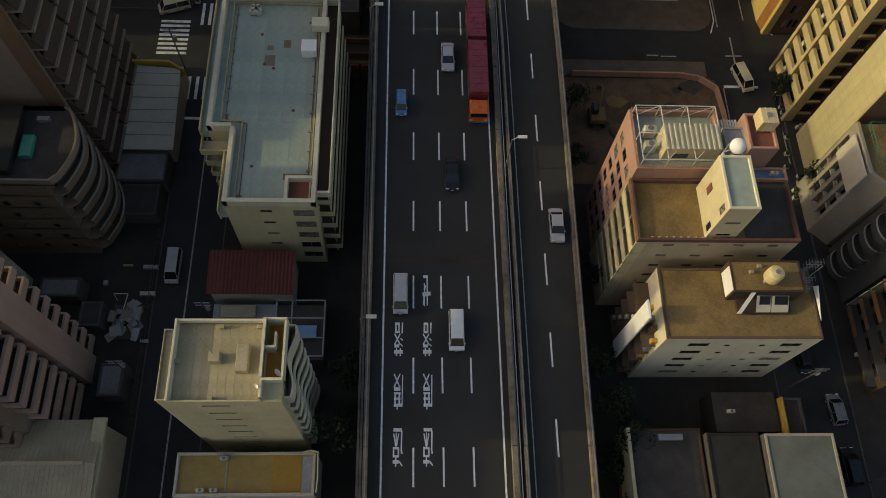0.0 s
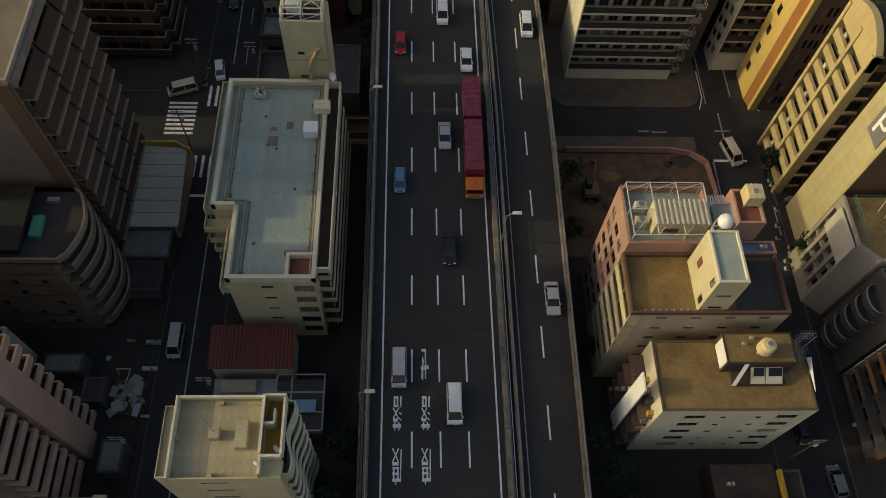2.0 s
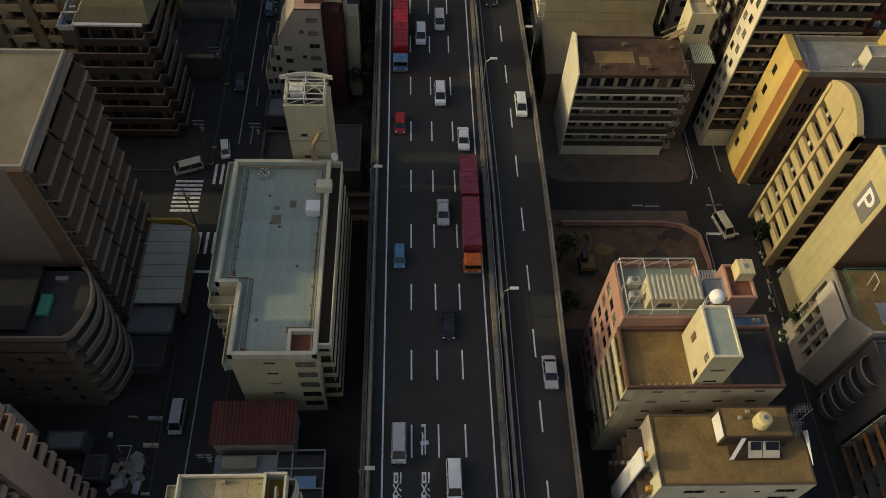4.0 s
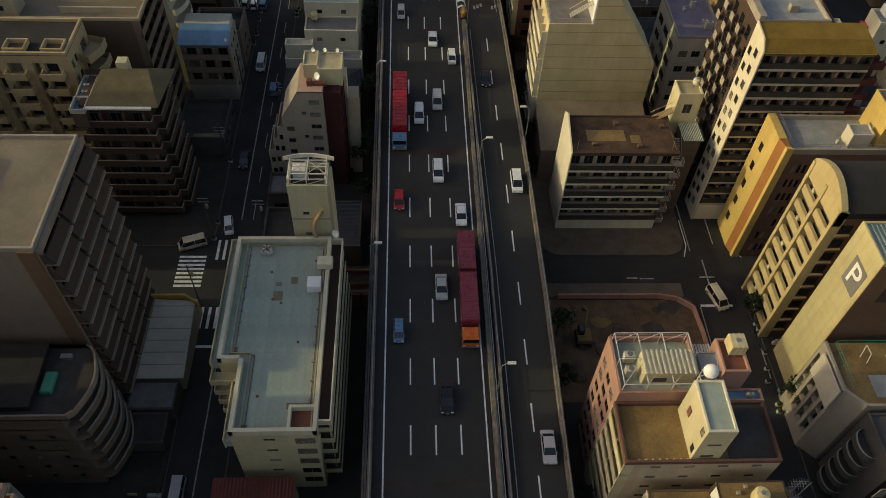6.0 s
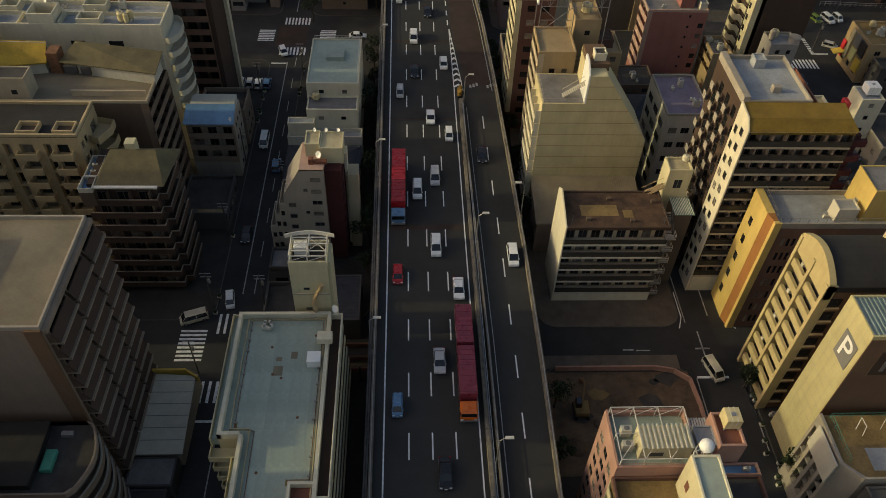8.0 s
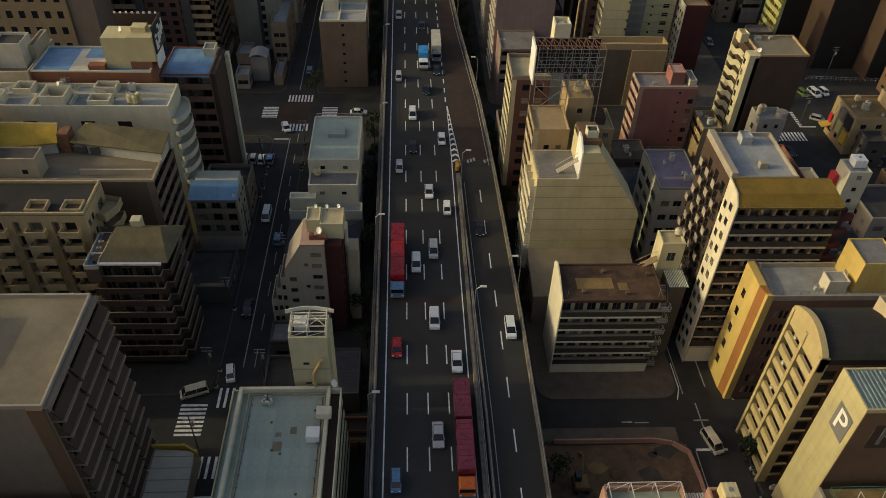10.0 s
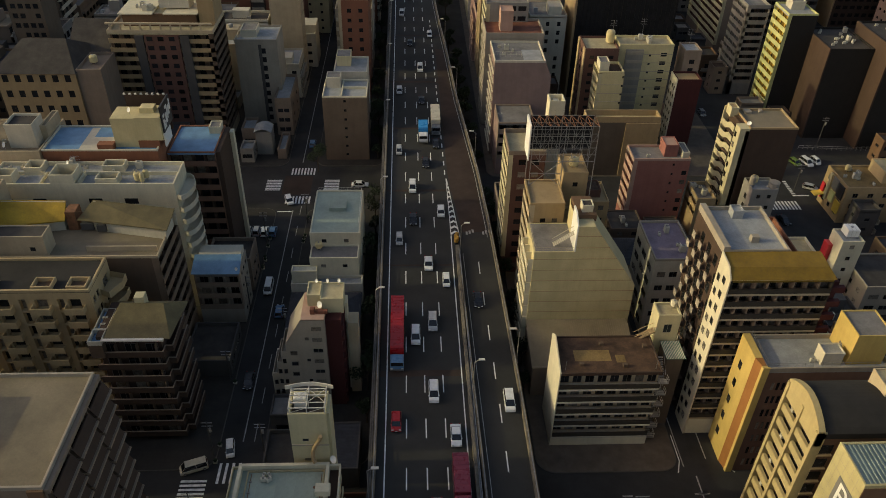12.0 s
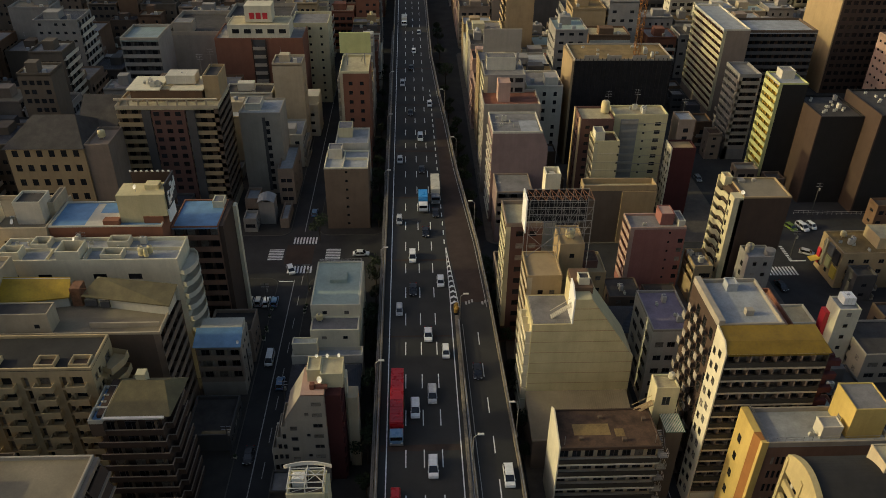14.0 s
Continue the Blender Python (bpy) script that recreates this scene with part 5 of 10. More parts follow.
for q in ((-20.3, -11.9, -3.2, 7.1), (-22.9, -11.9, 7.3, 25.1)):
    sheets(b, *q, 15.905, "tealroof", 1.4)
rim(b, "parapet", "white", [(-21.6, -4), (-11.2, -4), (-11.2, 26), (-24.4, 26), (-24.4, 6), (-21.6, 6)], 0.5, 15.904, 16.98)
rim(b, "inner_kerb", "tanroof", [(-20.5, -3.4), (-11.9, -3.4), (-11.9, 25.3), (-23.1, 25.3), (-23.1, 7.2), (-20.5, 7.2)], 0.16, 15.9, 16.25)
# outer gallery along the east behind thin rims; dark floors paint the slot's shade
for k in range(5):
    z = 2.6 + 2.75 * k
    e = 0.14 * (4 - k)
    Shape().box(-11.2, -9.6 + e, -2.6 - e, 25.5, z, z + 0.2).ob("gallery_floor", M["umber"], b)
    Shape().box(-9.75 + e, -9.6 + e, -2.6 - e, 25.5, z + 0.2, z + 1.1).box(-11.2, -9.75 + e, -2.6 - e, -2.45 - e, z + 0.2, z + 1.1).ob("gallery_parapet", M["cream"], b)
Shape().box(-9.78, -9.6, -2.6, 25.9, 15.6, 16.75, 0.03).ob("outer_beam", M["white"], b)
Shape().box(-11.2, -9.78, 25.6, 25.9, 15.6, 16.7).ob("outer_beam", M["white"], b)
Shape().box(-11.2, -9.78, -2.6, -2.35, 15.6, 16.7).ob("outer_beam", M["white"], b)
# top floor darkest, shade of the slot put into its colour
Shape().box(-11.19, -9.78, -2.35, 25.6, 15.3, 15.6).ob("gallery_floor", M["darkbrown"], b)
for i in range(7):
    y = -2.3 + i * 4.55
    Shape().box(-9.98, -9.8, y, y + 0.35, 0, 15.3).ob("gallery_column", M["cream"], b)
# western ledges behind their thin rims, and the balcony stack in the notch
Shape().box(-25.3, -24.42, 6.2, 26, 14.2, 15.6).ob("western_ledge", M["tealroof"], b)
Shape().box(-25.5, -25.3, 6.0, 26, 14.0, 16.1, 0.03).box(-25.5, -24.42, 26, 26.2, 14.0, 16.1).ob("ledge_rim", M["cream"], b)
Shape().box(-22.5, -21.62, -3.8, 4.0, 12.6, 14.0).ob("western_ledge", M["tealroof"], b)
Shape().box(-22.66, -22.5, -3.9, 4.0, 12.4, 14.6).ob("ledge_rim", M["cream"], b)
for k in range(6):
    z = 1.0 + 2.5 * k
    e = 0.12 * (5 - k)
    Shape().box(-25.5 + e, -21.62, 4.1, 5.98, z, z + 0.18).ob("balcony_floor", M["cream"], b)
    Shape().box(-25.5 + e, -25.36 + e, 4.1, 5.98, z + 0.18, z + 1.05).box(-25.36 + e, -21.62, 4.1, 4.24, z + 0.18, z + 1.05).ob("balcony_parapet", M["cream"], b)
# notch terrace at the south-east corner
Shape().box(-14.6, -11.7, -3.5, -0.9, 15.92, 16.0).ob("corner_terrace", M["floorred"], b)
Shape().box(-14.75, -14.4, -3.5, -0.9, 15.9, 17.0).box(-14.75, -11.7, -0.9, -0.55, 15.9, 17.0).ob("terrace_wall", M["white"], b)
Shape().box(-14.0, -12.15, 16.9, 18.7, 15.92, 17.3, 0.05).ob("roof_hatch", M["signwhite"], b)
Shape().box(-12.8, -10.7, 20.1, 21.6, 16.99, 18.1, 0.08).ob("vent_box", M["white"], b)
for k in range(4):
    ac_unit(-20.6 + 0.8 * (k % 2), 23.6 + 0.7 * (k // 2), 15.92, 40 * k)
pipe_run(b, [(-22.5, 24.8, 16.0), (-22.5, 7.6, 16.0), (-19.9, 7.0, 16.0), (-19.9, -3.0, 16.0)], 0.05, "rust")
pipe_run(b, [(-12.3, 24.8, 16.0), (-12.3, -0.3, 16.0)], 0.05, "rust")
for k in range(9):
    Shape().box(-12.6, -12.2, 0.5 + 2.7 * k, 0.75 + 2.7 * k, 15.9, 16.12).ob("pipe_block", M["concrete"], b)
    Shape().box(-22.7, -22.3, 8.2 + 1.9 * k, 8.4 + 1.9 * k, 15.9, 16.12).ob("pipe_block", M["concrete"], b)
for x, y in ((-19.2, 20.4), (-18.6, 15.8), (-17.4, 15.2), (-13.2, 22.4), (-18.9, 1.2), (-14.6, 9.0)):
    Shape().lathe(x, y, [(0.2, 15.9), (0.2, 15.98), (0.1, 16.02)], 10).ob("roof_drain", M["rust"], b)
for q in ((-18.6, -17.3, 15.6, 17.2), (-18.4, -17.6, 18.0, 18.7), (-16.4, -15.5, 18.4, 19.6)):
    Shape().box(*q, 15.914, 15.922).ob("stained_patch", M["duskroof"], b)
for q in ((-22.6, -22.2, 7.6, 8.4), (-20.4, -19.6, -3.2, -2.6), (-15.2, -14.8, -0.6, 0.2), (-15.2, -12.2, 0.1, 0.25)):
    Shape().box(*q, 15.914, 15.92).ob("rust_stain", M["brownroof"], b)
# stair tower with an open steel crown
b = house("stair_tower", -16.6, -11.2, 27.0, 31.4, 26.4, "slender cream stair tower with an open steel crown", "tower", wall="cream", roof="darkroof", par=1.1,
          faces={"S": WIN(dict(cols=1, w=0.9, hh=0.6, a0=1.0, a1=3.2, storey=4.4, zb=2.0))})
CX = (-16.4, -13.9, -11.4)
for x in CX:
    for y in (27.2, 29.0, 30.8):
        Shape().box(x - 0.07, x + 0.07, y - 0.07, y + 0.07, 25.3, 27.4).ob("crown_post", M["whitesteel"], b)
s = Shape()
for y in (27.2, 28.2, 29.6, 30.8):
    s.box(-16.5, -11.3, y - 0.06, y + 0.06, 27.34, 27.46)
for x in CX:
    s.box(x - 0.06, x + 0.06, 27.2, 31.2, 27.46, 27.58)
for x0, x1 in zip(CX, CX[1:]):
    s.rod((x0, 28.2, 27.4), (x1, 30.8, 27.4), 0.05)
    s.rod((x1, 28.2, 27.4), (x0, 30.8, 27.4), 0.05)
    s.rod((x0, 27.2, 26.4), (x1, 27.2, 27.4), 0.04)
s.ob("steel_crown", M["whitesteel"], b)
arc = [(-17.3 + 6.9 * i / 8, 30.9 + 0.7 * math.sin(math.pi * i / 8)) for i in range(9)]
s = Shape()
for (xa, ya), (xb, yb) in zip(arc, arc[1:]):
    s.extrude([(xa, ya, 27.2), (xb, yb, 27.2), (xb, yb, 27.9), (xa, ya, 27.9)], (0, 0.12, 0))
s.ob("curved_screen", M["whitesteel"], b)
Shape().box(-16.0, -14.2, 29.2, 30.6, 25.3, 27.0, 0.05).ob("machine_box", M["signwhite"], b)
Shape().box(-16.55, -11.25, 26.9, 27.02, 19.6, 19.9).ob("band", M["stone"], b)
s = Shape()                                           # curved duct down the tower's south side
for i in range(9):
    a0, a1 = i * 0.45, (i + 1) * 0.45
    s.rod((-12.9 + 0.7 * math.cos(a0), 26.2 + 0.4 * math.sin(a0), 22.5 - 0.6 * i), (-12.9 + 0.7 * math.cos(a1), 26.2 + 0.4 * math.sin(a1), 21.9 - 0.6 * i), 0.3, 8)
s.ob("curved_duct", M["tan"], b)
dish(-10.6, 26.0, 16.6, 0.6)
Shape().box(-11.22, -10.8, 27.4, 31.0, 0, 26.0).ob("side_fin", M["cream"], b)

# building with curved balconies, west of the side street; loam colour holds its deep shade
b = thing("apartment_block", (-48, 2, 0), "apartment block darkened for shade, with curved eastern balconies and a bare roof", "apartment block")
pts = [(-60, -3.0), (-39.6, -3.0)] + [(-38.9 + 1.3 * math.sin(math.pi * i / 10) * 1.0, -2.4 + 8.6 * i / 10) for i in range(11)] + [(-39.6, 6.6), (-60, 6.6)]
Shape().prism([(-60, -3), (-40.6, -3), (-40.4, 6.6), (-60, 6.6)], 0, 18.4).ob("wall", M["loam"], b)
for k in range(6):
    z = 1.8 + 2.8 * k
    s = Shape().prism(pts, z, z + 0.2)
    e = pts[2:13]
    for (xa, ya), (xb, yb) in zip(e, e[1:]):
        s.extrude([(xa, ya, z + 0.2), (xb, yb, z + 0.2), (xb - 0.15, yb, z + 0.2), (xa - 0.15, ya, z + 0.2)], (0, 0, 1.0))
    s.ob("balcony", M["loam"], b)
    s = Shape()
    for (xa, ya), (xb, yb) in zip(e, e[1:]):
        s.extrude([(xa + 0.03, ya, z + 1.2), (xb + 0.03, yb, z + 1.2), (xb - 0.2, yb, z + 1.2), (xa - 0.2, ya, z + 1.2)], (0, 0, 0.08))
    s.ob("coping", M["stone"], b)
    Shape().box(-40.5, -40.36, -1.8, 5.8, z + 0.25, z + 2.3).ob("window", M["glass"], b)
Shape().prism(pts, 18.3, 18.6).ob("roof", M["darkroof"], b)
s = Shape()
for (xa, ya), (xb, yb) in zip(pts, pts[1:]):
    s.extrude([(xa, ya, 18.5), (xb, yb, 18.5), (xb - 0.22, yb + (0.22 if ya < -2.9 else 0), 18.5), (xa - 0.22, ya + (0.22 if ya < -2.9 else 0), 18.5)], (0, 0, 1.0))
s.ob("parapet", M["taupe"], b)
Shape().box(-43.7, -42.4, 0.2, 3.0, 18.6, 19.3, 0.1).ob("green_cover", M["greenplastic"], b)
Shape().box(-42.6, -41.2, 4.9, 5.5, 18.6, 19.2).ob("duct", M["steel"], b)
# plain black box and lid over the western part of the roof
Shape().box(-60, -44.2, -1.9, 6.2, 18.6, 19.8).ob("roof_house", M["black"], b)
Shape().box(-60, -44.0, -2.1, 6.4, 19.8, 20.0).ob("roof_house_cover", M["blackroof"], b)
fc = Face("S", -60, -39.6, -3.0, 6.6)
for k in range(5):
    for i in range(5):
        a = 3 + 3.4 * i
        pane_at(fc, a, a + 0.8, 2.4 + 2.8 * k, 3.4 + 2.8 * k, b, 0.03)

# tall block with deep balcony boxes, further south
b = thing("apartment_tower", (-48, -18, 0), "tall brown-pink apartment tower with deep projecting balcony boxes", "apartment tower")
Shape().box(-62, -39.0, -20.4, -17.0, 0, 33.4).ob("wall", M["rose"], b)
roof_of(b, -62, -39.0, -20.4, -17.0, 34.0, M["greyroof"], M["rose"], 0.6)
Shape().box(-62, -41.2, -28.0, -20.42, 0, 31.6).ob("wall", M["taupe"], b)
roof_of(b, -62, -41.2, -28.0, -20.42, 32.2, M["greyroof"], M["rose"], 0.6)
for k in range(12):
    z = 1.2 + 2.65 * k
    Shape().box(-42.6, -39.1, -17.0, -14.8, z, z + 0.16).ob("balcony_floor", M["umber"], b)
    s = Shape().box(-42.6, -39.1, -15.0, -14.8, z + 0.16, z + 1.25).box(-39.35, -39.1, -17.0, -15.0, z + 0.16, z + 1.25).box(-42.6, -42.4, -17.0, -15.0, z + 0.16, z + 1.25)
    s.ob("balcony_parapet", M["rose"], b)
    Shape().box(-42.0, -39.8, -16.99, -16.94, z + 0.2, z + 2.2).ob("window", M["glass"], b)
    if k < 11:                                        # long eastern balconies of the lower wing
        Shape().box(-41.2, -39.3, -26.6, -20.9, z, z + 0.16).ob("balcony_floor", M["umber"], b)
        s = Shape().box(-39.65, -39.3, -26.6, -20.9, z + 0.16, z + 1.2).box(-41.2, -39.65, -26.6, -26.3, z + 0.16, z + 1.2).box(-41.2, -39.65, -21.15, -20.9, z + 0.16, z + 1.2)
        s.ob("balcony_parapet", M["rose"], b)
        for y in (-25.8, -23.2):
            Shape().box(-41.2, -41.15, y, y + 1.8, z + 0.2, z + 2.2).ob("window", M["glass"], b)
        for x in (-44.6, -48.6):
            Shape().box(x, x + 3.0, -29.6, -28.0, z, z + 0.16).box(x, x + 3.0, -29.6, -29.4, z + 0.16, z + 1.2).box(x + 2.8, x + 3.0, -29.4, -28.0, z + 0.16, z + 1.2).ob("balcony", M["taupe"], b)

# blocks added to the west, out of sight, to keep the streets in shade
for x0, x1, y0, y1, h, w in ((-92, -66, -15, 0.6, 47, "taupe"), (-122, -104, 32.5, 47, 50.0, "grey"), (-96, -70, -48, -29, 36, "beige"), (-120, -98, -25, -14, 40, "brown"), (-100, -74, 62, 78, 34, "beige"), (-118, -98, 4, 26, 44, "taupe"), (-190, -172, 120, 150, 52, "grey"), (-222, -196, 160, 215, 58, "taupe"), (-240, -214, 225, 290, 62, "beige")):
    house("apartment_block", x0, x1, y0, y1, h, "unseen tall block added to the west for its shade", "apartment block", wall=w, roof="greyroof", faces={"E": WIN(dict(cols=5, w=1.6, hh=1.4)), "S": WIN(dict(cols=5, w=1.6, hh=1.4))}, framed=False)

# tall brown tower with a gridded eastern face
b = house("apartment_tower", -68, -40.4, 8.0, 25.8, 36.5, "tall brown apartment tower with rows of boxed eastern balconies", "apartment tower", wall="taupe", roof="duskroof", par=0.6, parm="stone", faces={"E": None})
for k in range(12):                                   # leaning balcony fronts over pale sills, in three bays
    z = 1.0 + 2.9 * k
    for y0, y1 in ((8.35, 14.1), (14.55, 20.4), (20.85, 25.75)):
        s = Shape().extrude([(-40.38, y0, z), (-38.85, y0, z), (-38.85, y0, z + 0.36), (-40.38, y0, z + 0.36)], (0, y1 - y0, 0))
        s.ob("balcony_sill", M["taupe"], b)
        s = Shape().extrude([(-39.3, y0, z + 0.36), (-39.1, y0, z + 0.36), (-39.75, y0, z + 1.75), (-39.95, y0, z + 1.75)], (0, y1 - y0, 0))
        s.ob("balcony_front", M["darkbrown"], b)
        for y in (y0, y1 - 0.2):
            s = Shape().extrude([(-40.38, y, z + 0.3), (-39.3, y, z + 0.3), (-39.8, y, z + 1.75), (-40.0, y, z + 2.6), (-40.38, y, z + 2.6)], (0, 0.2, 0))
            s.ob("balcony_cheek", M["umber"], b)
        piece("window", "Mwin", lambda q: q.box(-0.03, 0.03, -1.9, 1.9, 0, 2.1), M["glass"], b, (-40.38, (y0 + y1) / 2, z + 0.35))
Shape().box(-40.38, -39.8, 8.0, 25.8, 35.3, 36.0).ob("eaves_band", M["taupe"], b)
Shape().box(-42.2, -40.38, 7.7, 8.0, 0, 36.0).ob("corner_shaft", M["brown"], b)
hut(b, -64, -56, 14, 22, 35.9, 3.0, "taupe")

# low shed at the street corner
b = thing("low_shop", (-36, 18, 0), "low shop with a pale sheet roof and yellow fascia", "shop")
Shape().box(-39.4, -32.6, 11, 24.6, 0.15, 3.6).ob("wall", M["stone"], b)
s = Shape().extrude([(-39.6, 10.8, 3.6), (-32.3, 10.8, 3.6), (-32.8, 23.9, 4.0), (-39.6, 24.4, 4.0)], (0, 0, 0.1))
s.ob("roof", M["offwhite"], b)
s = Shape().box(-39.6, -34.3, 24.4, 24.75, 3.4, 4.9).extrude([(-34.3, 24.4, 3.4), (-32.3, 23.2, 3.4), (-32.3, 23.2, 4.7), (-34.3, 24.4, 4.9)], (0.15, 0.2, 0))
s.ob("fascia", M["ochre"], b)
s = Shape()
for i in range(1, 7):
    s.box(-39.5, -32.6, 11 + 2 * i, 11.06 + 2 * i, 3.66 + 0.06 * i, 3.78 + 0.06 * i)
s.ob("roof_seams", M["steel"], b)

house("low_shed", -39.6, -33.0, 6.2, 10.7, 3.2, "low shed with a dull blue-grey roof beside the shop", "shed", wall="darkgrey", roof="greyroof", par=0.1)
house("low_shed", -38.6, -33.6, 1.4, 6.0, 2.8, "low dark shed by the street", "shed", wall="darkgrey", roof="darkroof", par=0.1)

# stepped balcony block with hipped roof
b = thing("apartment_block", (-43, 49, 0), "brown apartment block with stepped balconies under a hipped roof", "apartment block")
Shape().box(-49.5, -39.4, 45.5, 54.0, 0, 24.28).ob("wall", M["darkbrown"], b)
for k in range(8):
    z = 1.4 + 2.75 * k
    e = -39.0 + 0.05 * (7 - k)
    s = Shape().box(-50.0, e, 44.4, 54.0, z, z + 0.2).box(-50.0, e, 44.4, 44.55, z + 0.2, z + 1.25).box(e - 0.15, e, 44.55, 45.9, z + 0.2, z + 1.25)
    s.box(e, e + 1.2, 45.9, 54.0, z + 0.003, z + 0.2).box(e, e + 1.2, 45.9, 46.05, z + 0.2, z + 1.25).box(e + 1.05, e + 1.2, 46.05, 54.0, z + 0.2, z + 1.25)
    s.ob("balcony", M["darkbrown"], b)
    s = Shape().box(-50.03, e + 0.03, 44.36, 44.58, z + 1.25, z + 1.31).box(e - 0.18, e + 0.03, 44.58, 45.86, z + 1.25, z + 1.31)
    s.box(e - 0.18, e + 1.23, 45.86, 46.08, z + 1.25, z + 1.29).box(e + 1.02, e + 1.23, 46.08, 54.0, z + 1.25, z + 1.31)
    s.ob("coping", M["taupe"], b)
    fc = Face("S", -49.5, -39.4, 45.5, 54.0)
    for i in range(3):
        pane_at(fc, 0.9 + 3.3 * i, 2.9 + 3.3 * i, z + 0.3, z + 2.2, b, 0.04)
    for x in (-46.6, -43.2, -40.2):
        Shape().box(x - 0.06, x + 0.06, 44.56, 45.5, z + 0.2, z + 2.5).ob("party_screen", M["umber"], b)
s = Shape()
s.v += [(-48.2, 44.9, 24.3), (-37.6, 44.9, 24.3), (-36.8, 54.2, 24.3), (-48.2, 54.2, 24.3), (-46.8, 51.4, 26.3), (-39.9, 51.4, 26.3)]
s.f += [(0, 1, 5, 4), (1, 2, 5), (2, 3, 4, 5), (3, 0, 4), (3, 2, 1, 0)]
s.ob("hipped_roof", M["oliveroof"], b)
Shape().box(-48.3, -38.6, 44.5, 45.0, 24.1, 24.4).ob("gutter", M["whitesteel"], b)
Shape().box(-50.4, -48.25, 44.2, 52.5, 20.9, 23.6).ob("side_wing", M["umber"], b)
Shape().box(-50.2, -48.45, 44.4, 52.3, 23.6, 23.64).ob("side_terrace", M["blueroof"], b)
Shape().ring(-50.42, -48.23, 44.18, 47.2, 0.16, 23.62, 24.5).ob("terrace_wall", M["offwhite"], b)
Shape().ring(-50.42, -48.23, 47.4, 52.5, 0.16, 23.62, 24.3).ob("terrace_wall", M["offwhite"], b)
Shape().box(-44.6, -43.0, 51.6, 53.2, 24.0, 27.3, 0.05).ob("chimney", M["cream"], b)
ac_unit(-49.3, 48.6, 23.64)
ac_unit(-49.4, 50.2, 23.64)

# tan block with boxed balconies, dark slots and a chamfered eastern corner
b = thing("apartment_block", (-60.7, 56, 0), "tan apartment block with boxed balconies and dark recessed slots", "apartment block")
fc = Face("S", -74.0, -51.4, 51.6, 60.5)
STACK = (0.4, 6.6, 12.8, 18.2)                       # left edges of the balcony stacks
holes = []
for k in range(9):
    z = 1.6 + 2.9 * k
    for i, a in enumerate(STACK):
        holes.append((round(a + 0.5, 2), round(a + 2.6, 2), round(z + 0.15, 2), round(z + 2.25, 2)))
        if i < 3:
            holes.append((round(a + 4.2, 2), round(a + 5.3, 2), round(z - 0.2, 2), round(z + 2.3, 2)))
s = Shape()
pierced(s, fc, 0, 28.4, holes, 0.9)
s.ob("wall", M["sand"], b)
for q in holes:
    pane_at(fc, *q, b, -0.85, False)
for k in range(9):
    z = 1.6 + 2.9 * k
    for a in STACK:
        s = Shape()
        fc.slab(s, a, a + 3.2, z - 0.15, z, 0.004, 1.25)
        fc.slab(s, a, a + 3.2, z, z + 1.15, 1.1, 1.25)
        fc.slab(s, a, a + 0.13, z, z + 1.15, 0.004, 1.1)
        fc.slab(s, a + 3.07, a + 3.2, z, z + 1.15, 0.004, 1.1)
        s.ob("balcony", M["sand"], b)
fe = Face("E", -74.0, -51.4, 51.6, 60.5)
holes = grid_holes(fe, 1.2, 28.0, 2.9, 2, 1.0, 1.5, a0=0.4, a1=3.6) + grid_holes(fe, 1.2, 28.0, 2.9, 1, 2.2, 2.0, sill=0.3, a0=4.6, a1=8.4)
s = Shape()
pierced(s, fe, 0, 28.4, holes, 0.3)
s.poly([(-51.4, 60.5, 0), (-74, 60.5, 0), (-74, 60.5, 28.4), (-51.4, 60.5, 28.4)]).poly([(-74, 60.5, 0), (-74, 51.6, 0), (-74, 51.6, 28.4), (-74, 60.5, 28.4)])
s.ob("wall", M["sand"], b)
for q in holes:
    pane_at(fe, *q, b, -0.25, False)
for k in range(9):                                   # angled balconies at the eastern end
    z = 1.6 + 2.9 * k
    pts = [(-51.38, 55.4), (-49.7, 54.6), (-48.4, 57.4), (-48.4, 59.6), (-51.38, 60.4)]
    s = Shape().prism(pts, z - 0.16, z)
    for (xa, ya), (xb, yb) in zip(pts, pts[1:]):
        s.extrude([(xa, ya, z), (xb, yb, z), (xb - 0.14, yb + 0.05, z), (xa - 0.14, ya + 0.05, z)], (0, 0, 1.2))
    s.ob("balcony", M["sand"], b)
roof_of(b, -74.0, -51.4, 51.6, 60.5, 29.0, M["blackroof"], M["sand"], 0.5, 0.35)
for x, y in ((-60.8, 52.1), (-55.2, 52.1), (-70.0, 52.1)):
    Shape().ring(x, x + 3.2, y, y + 2.6, 0.22, 28.45, 29.35).ob("light_well", M["sand"], b)
    # dark floor paints the shade of a deeper pit
    Shape().box(x + 0.25, x + 2.95, y + 0.25, y + 2.35, 28.5, 28.53).ob("well_floor", M["umber"], b)
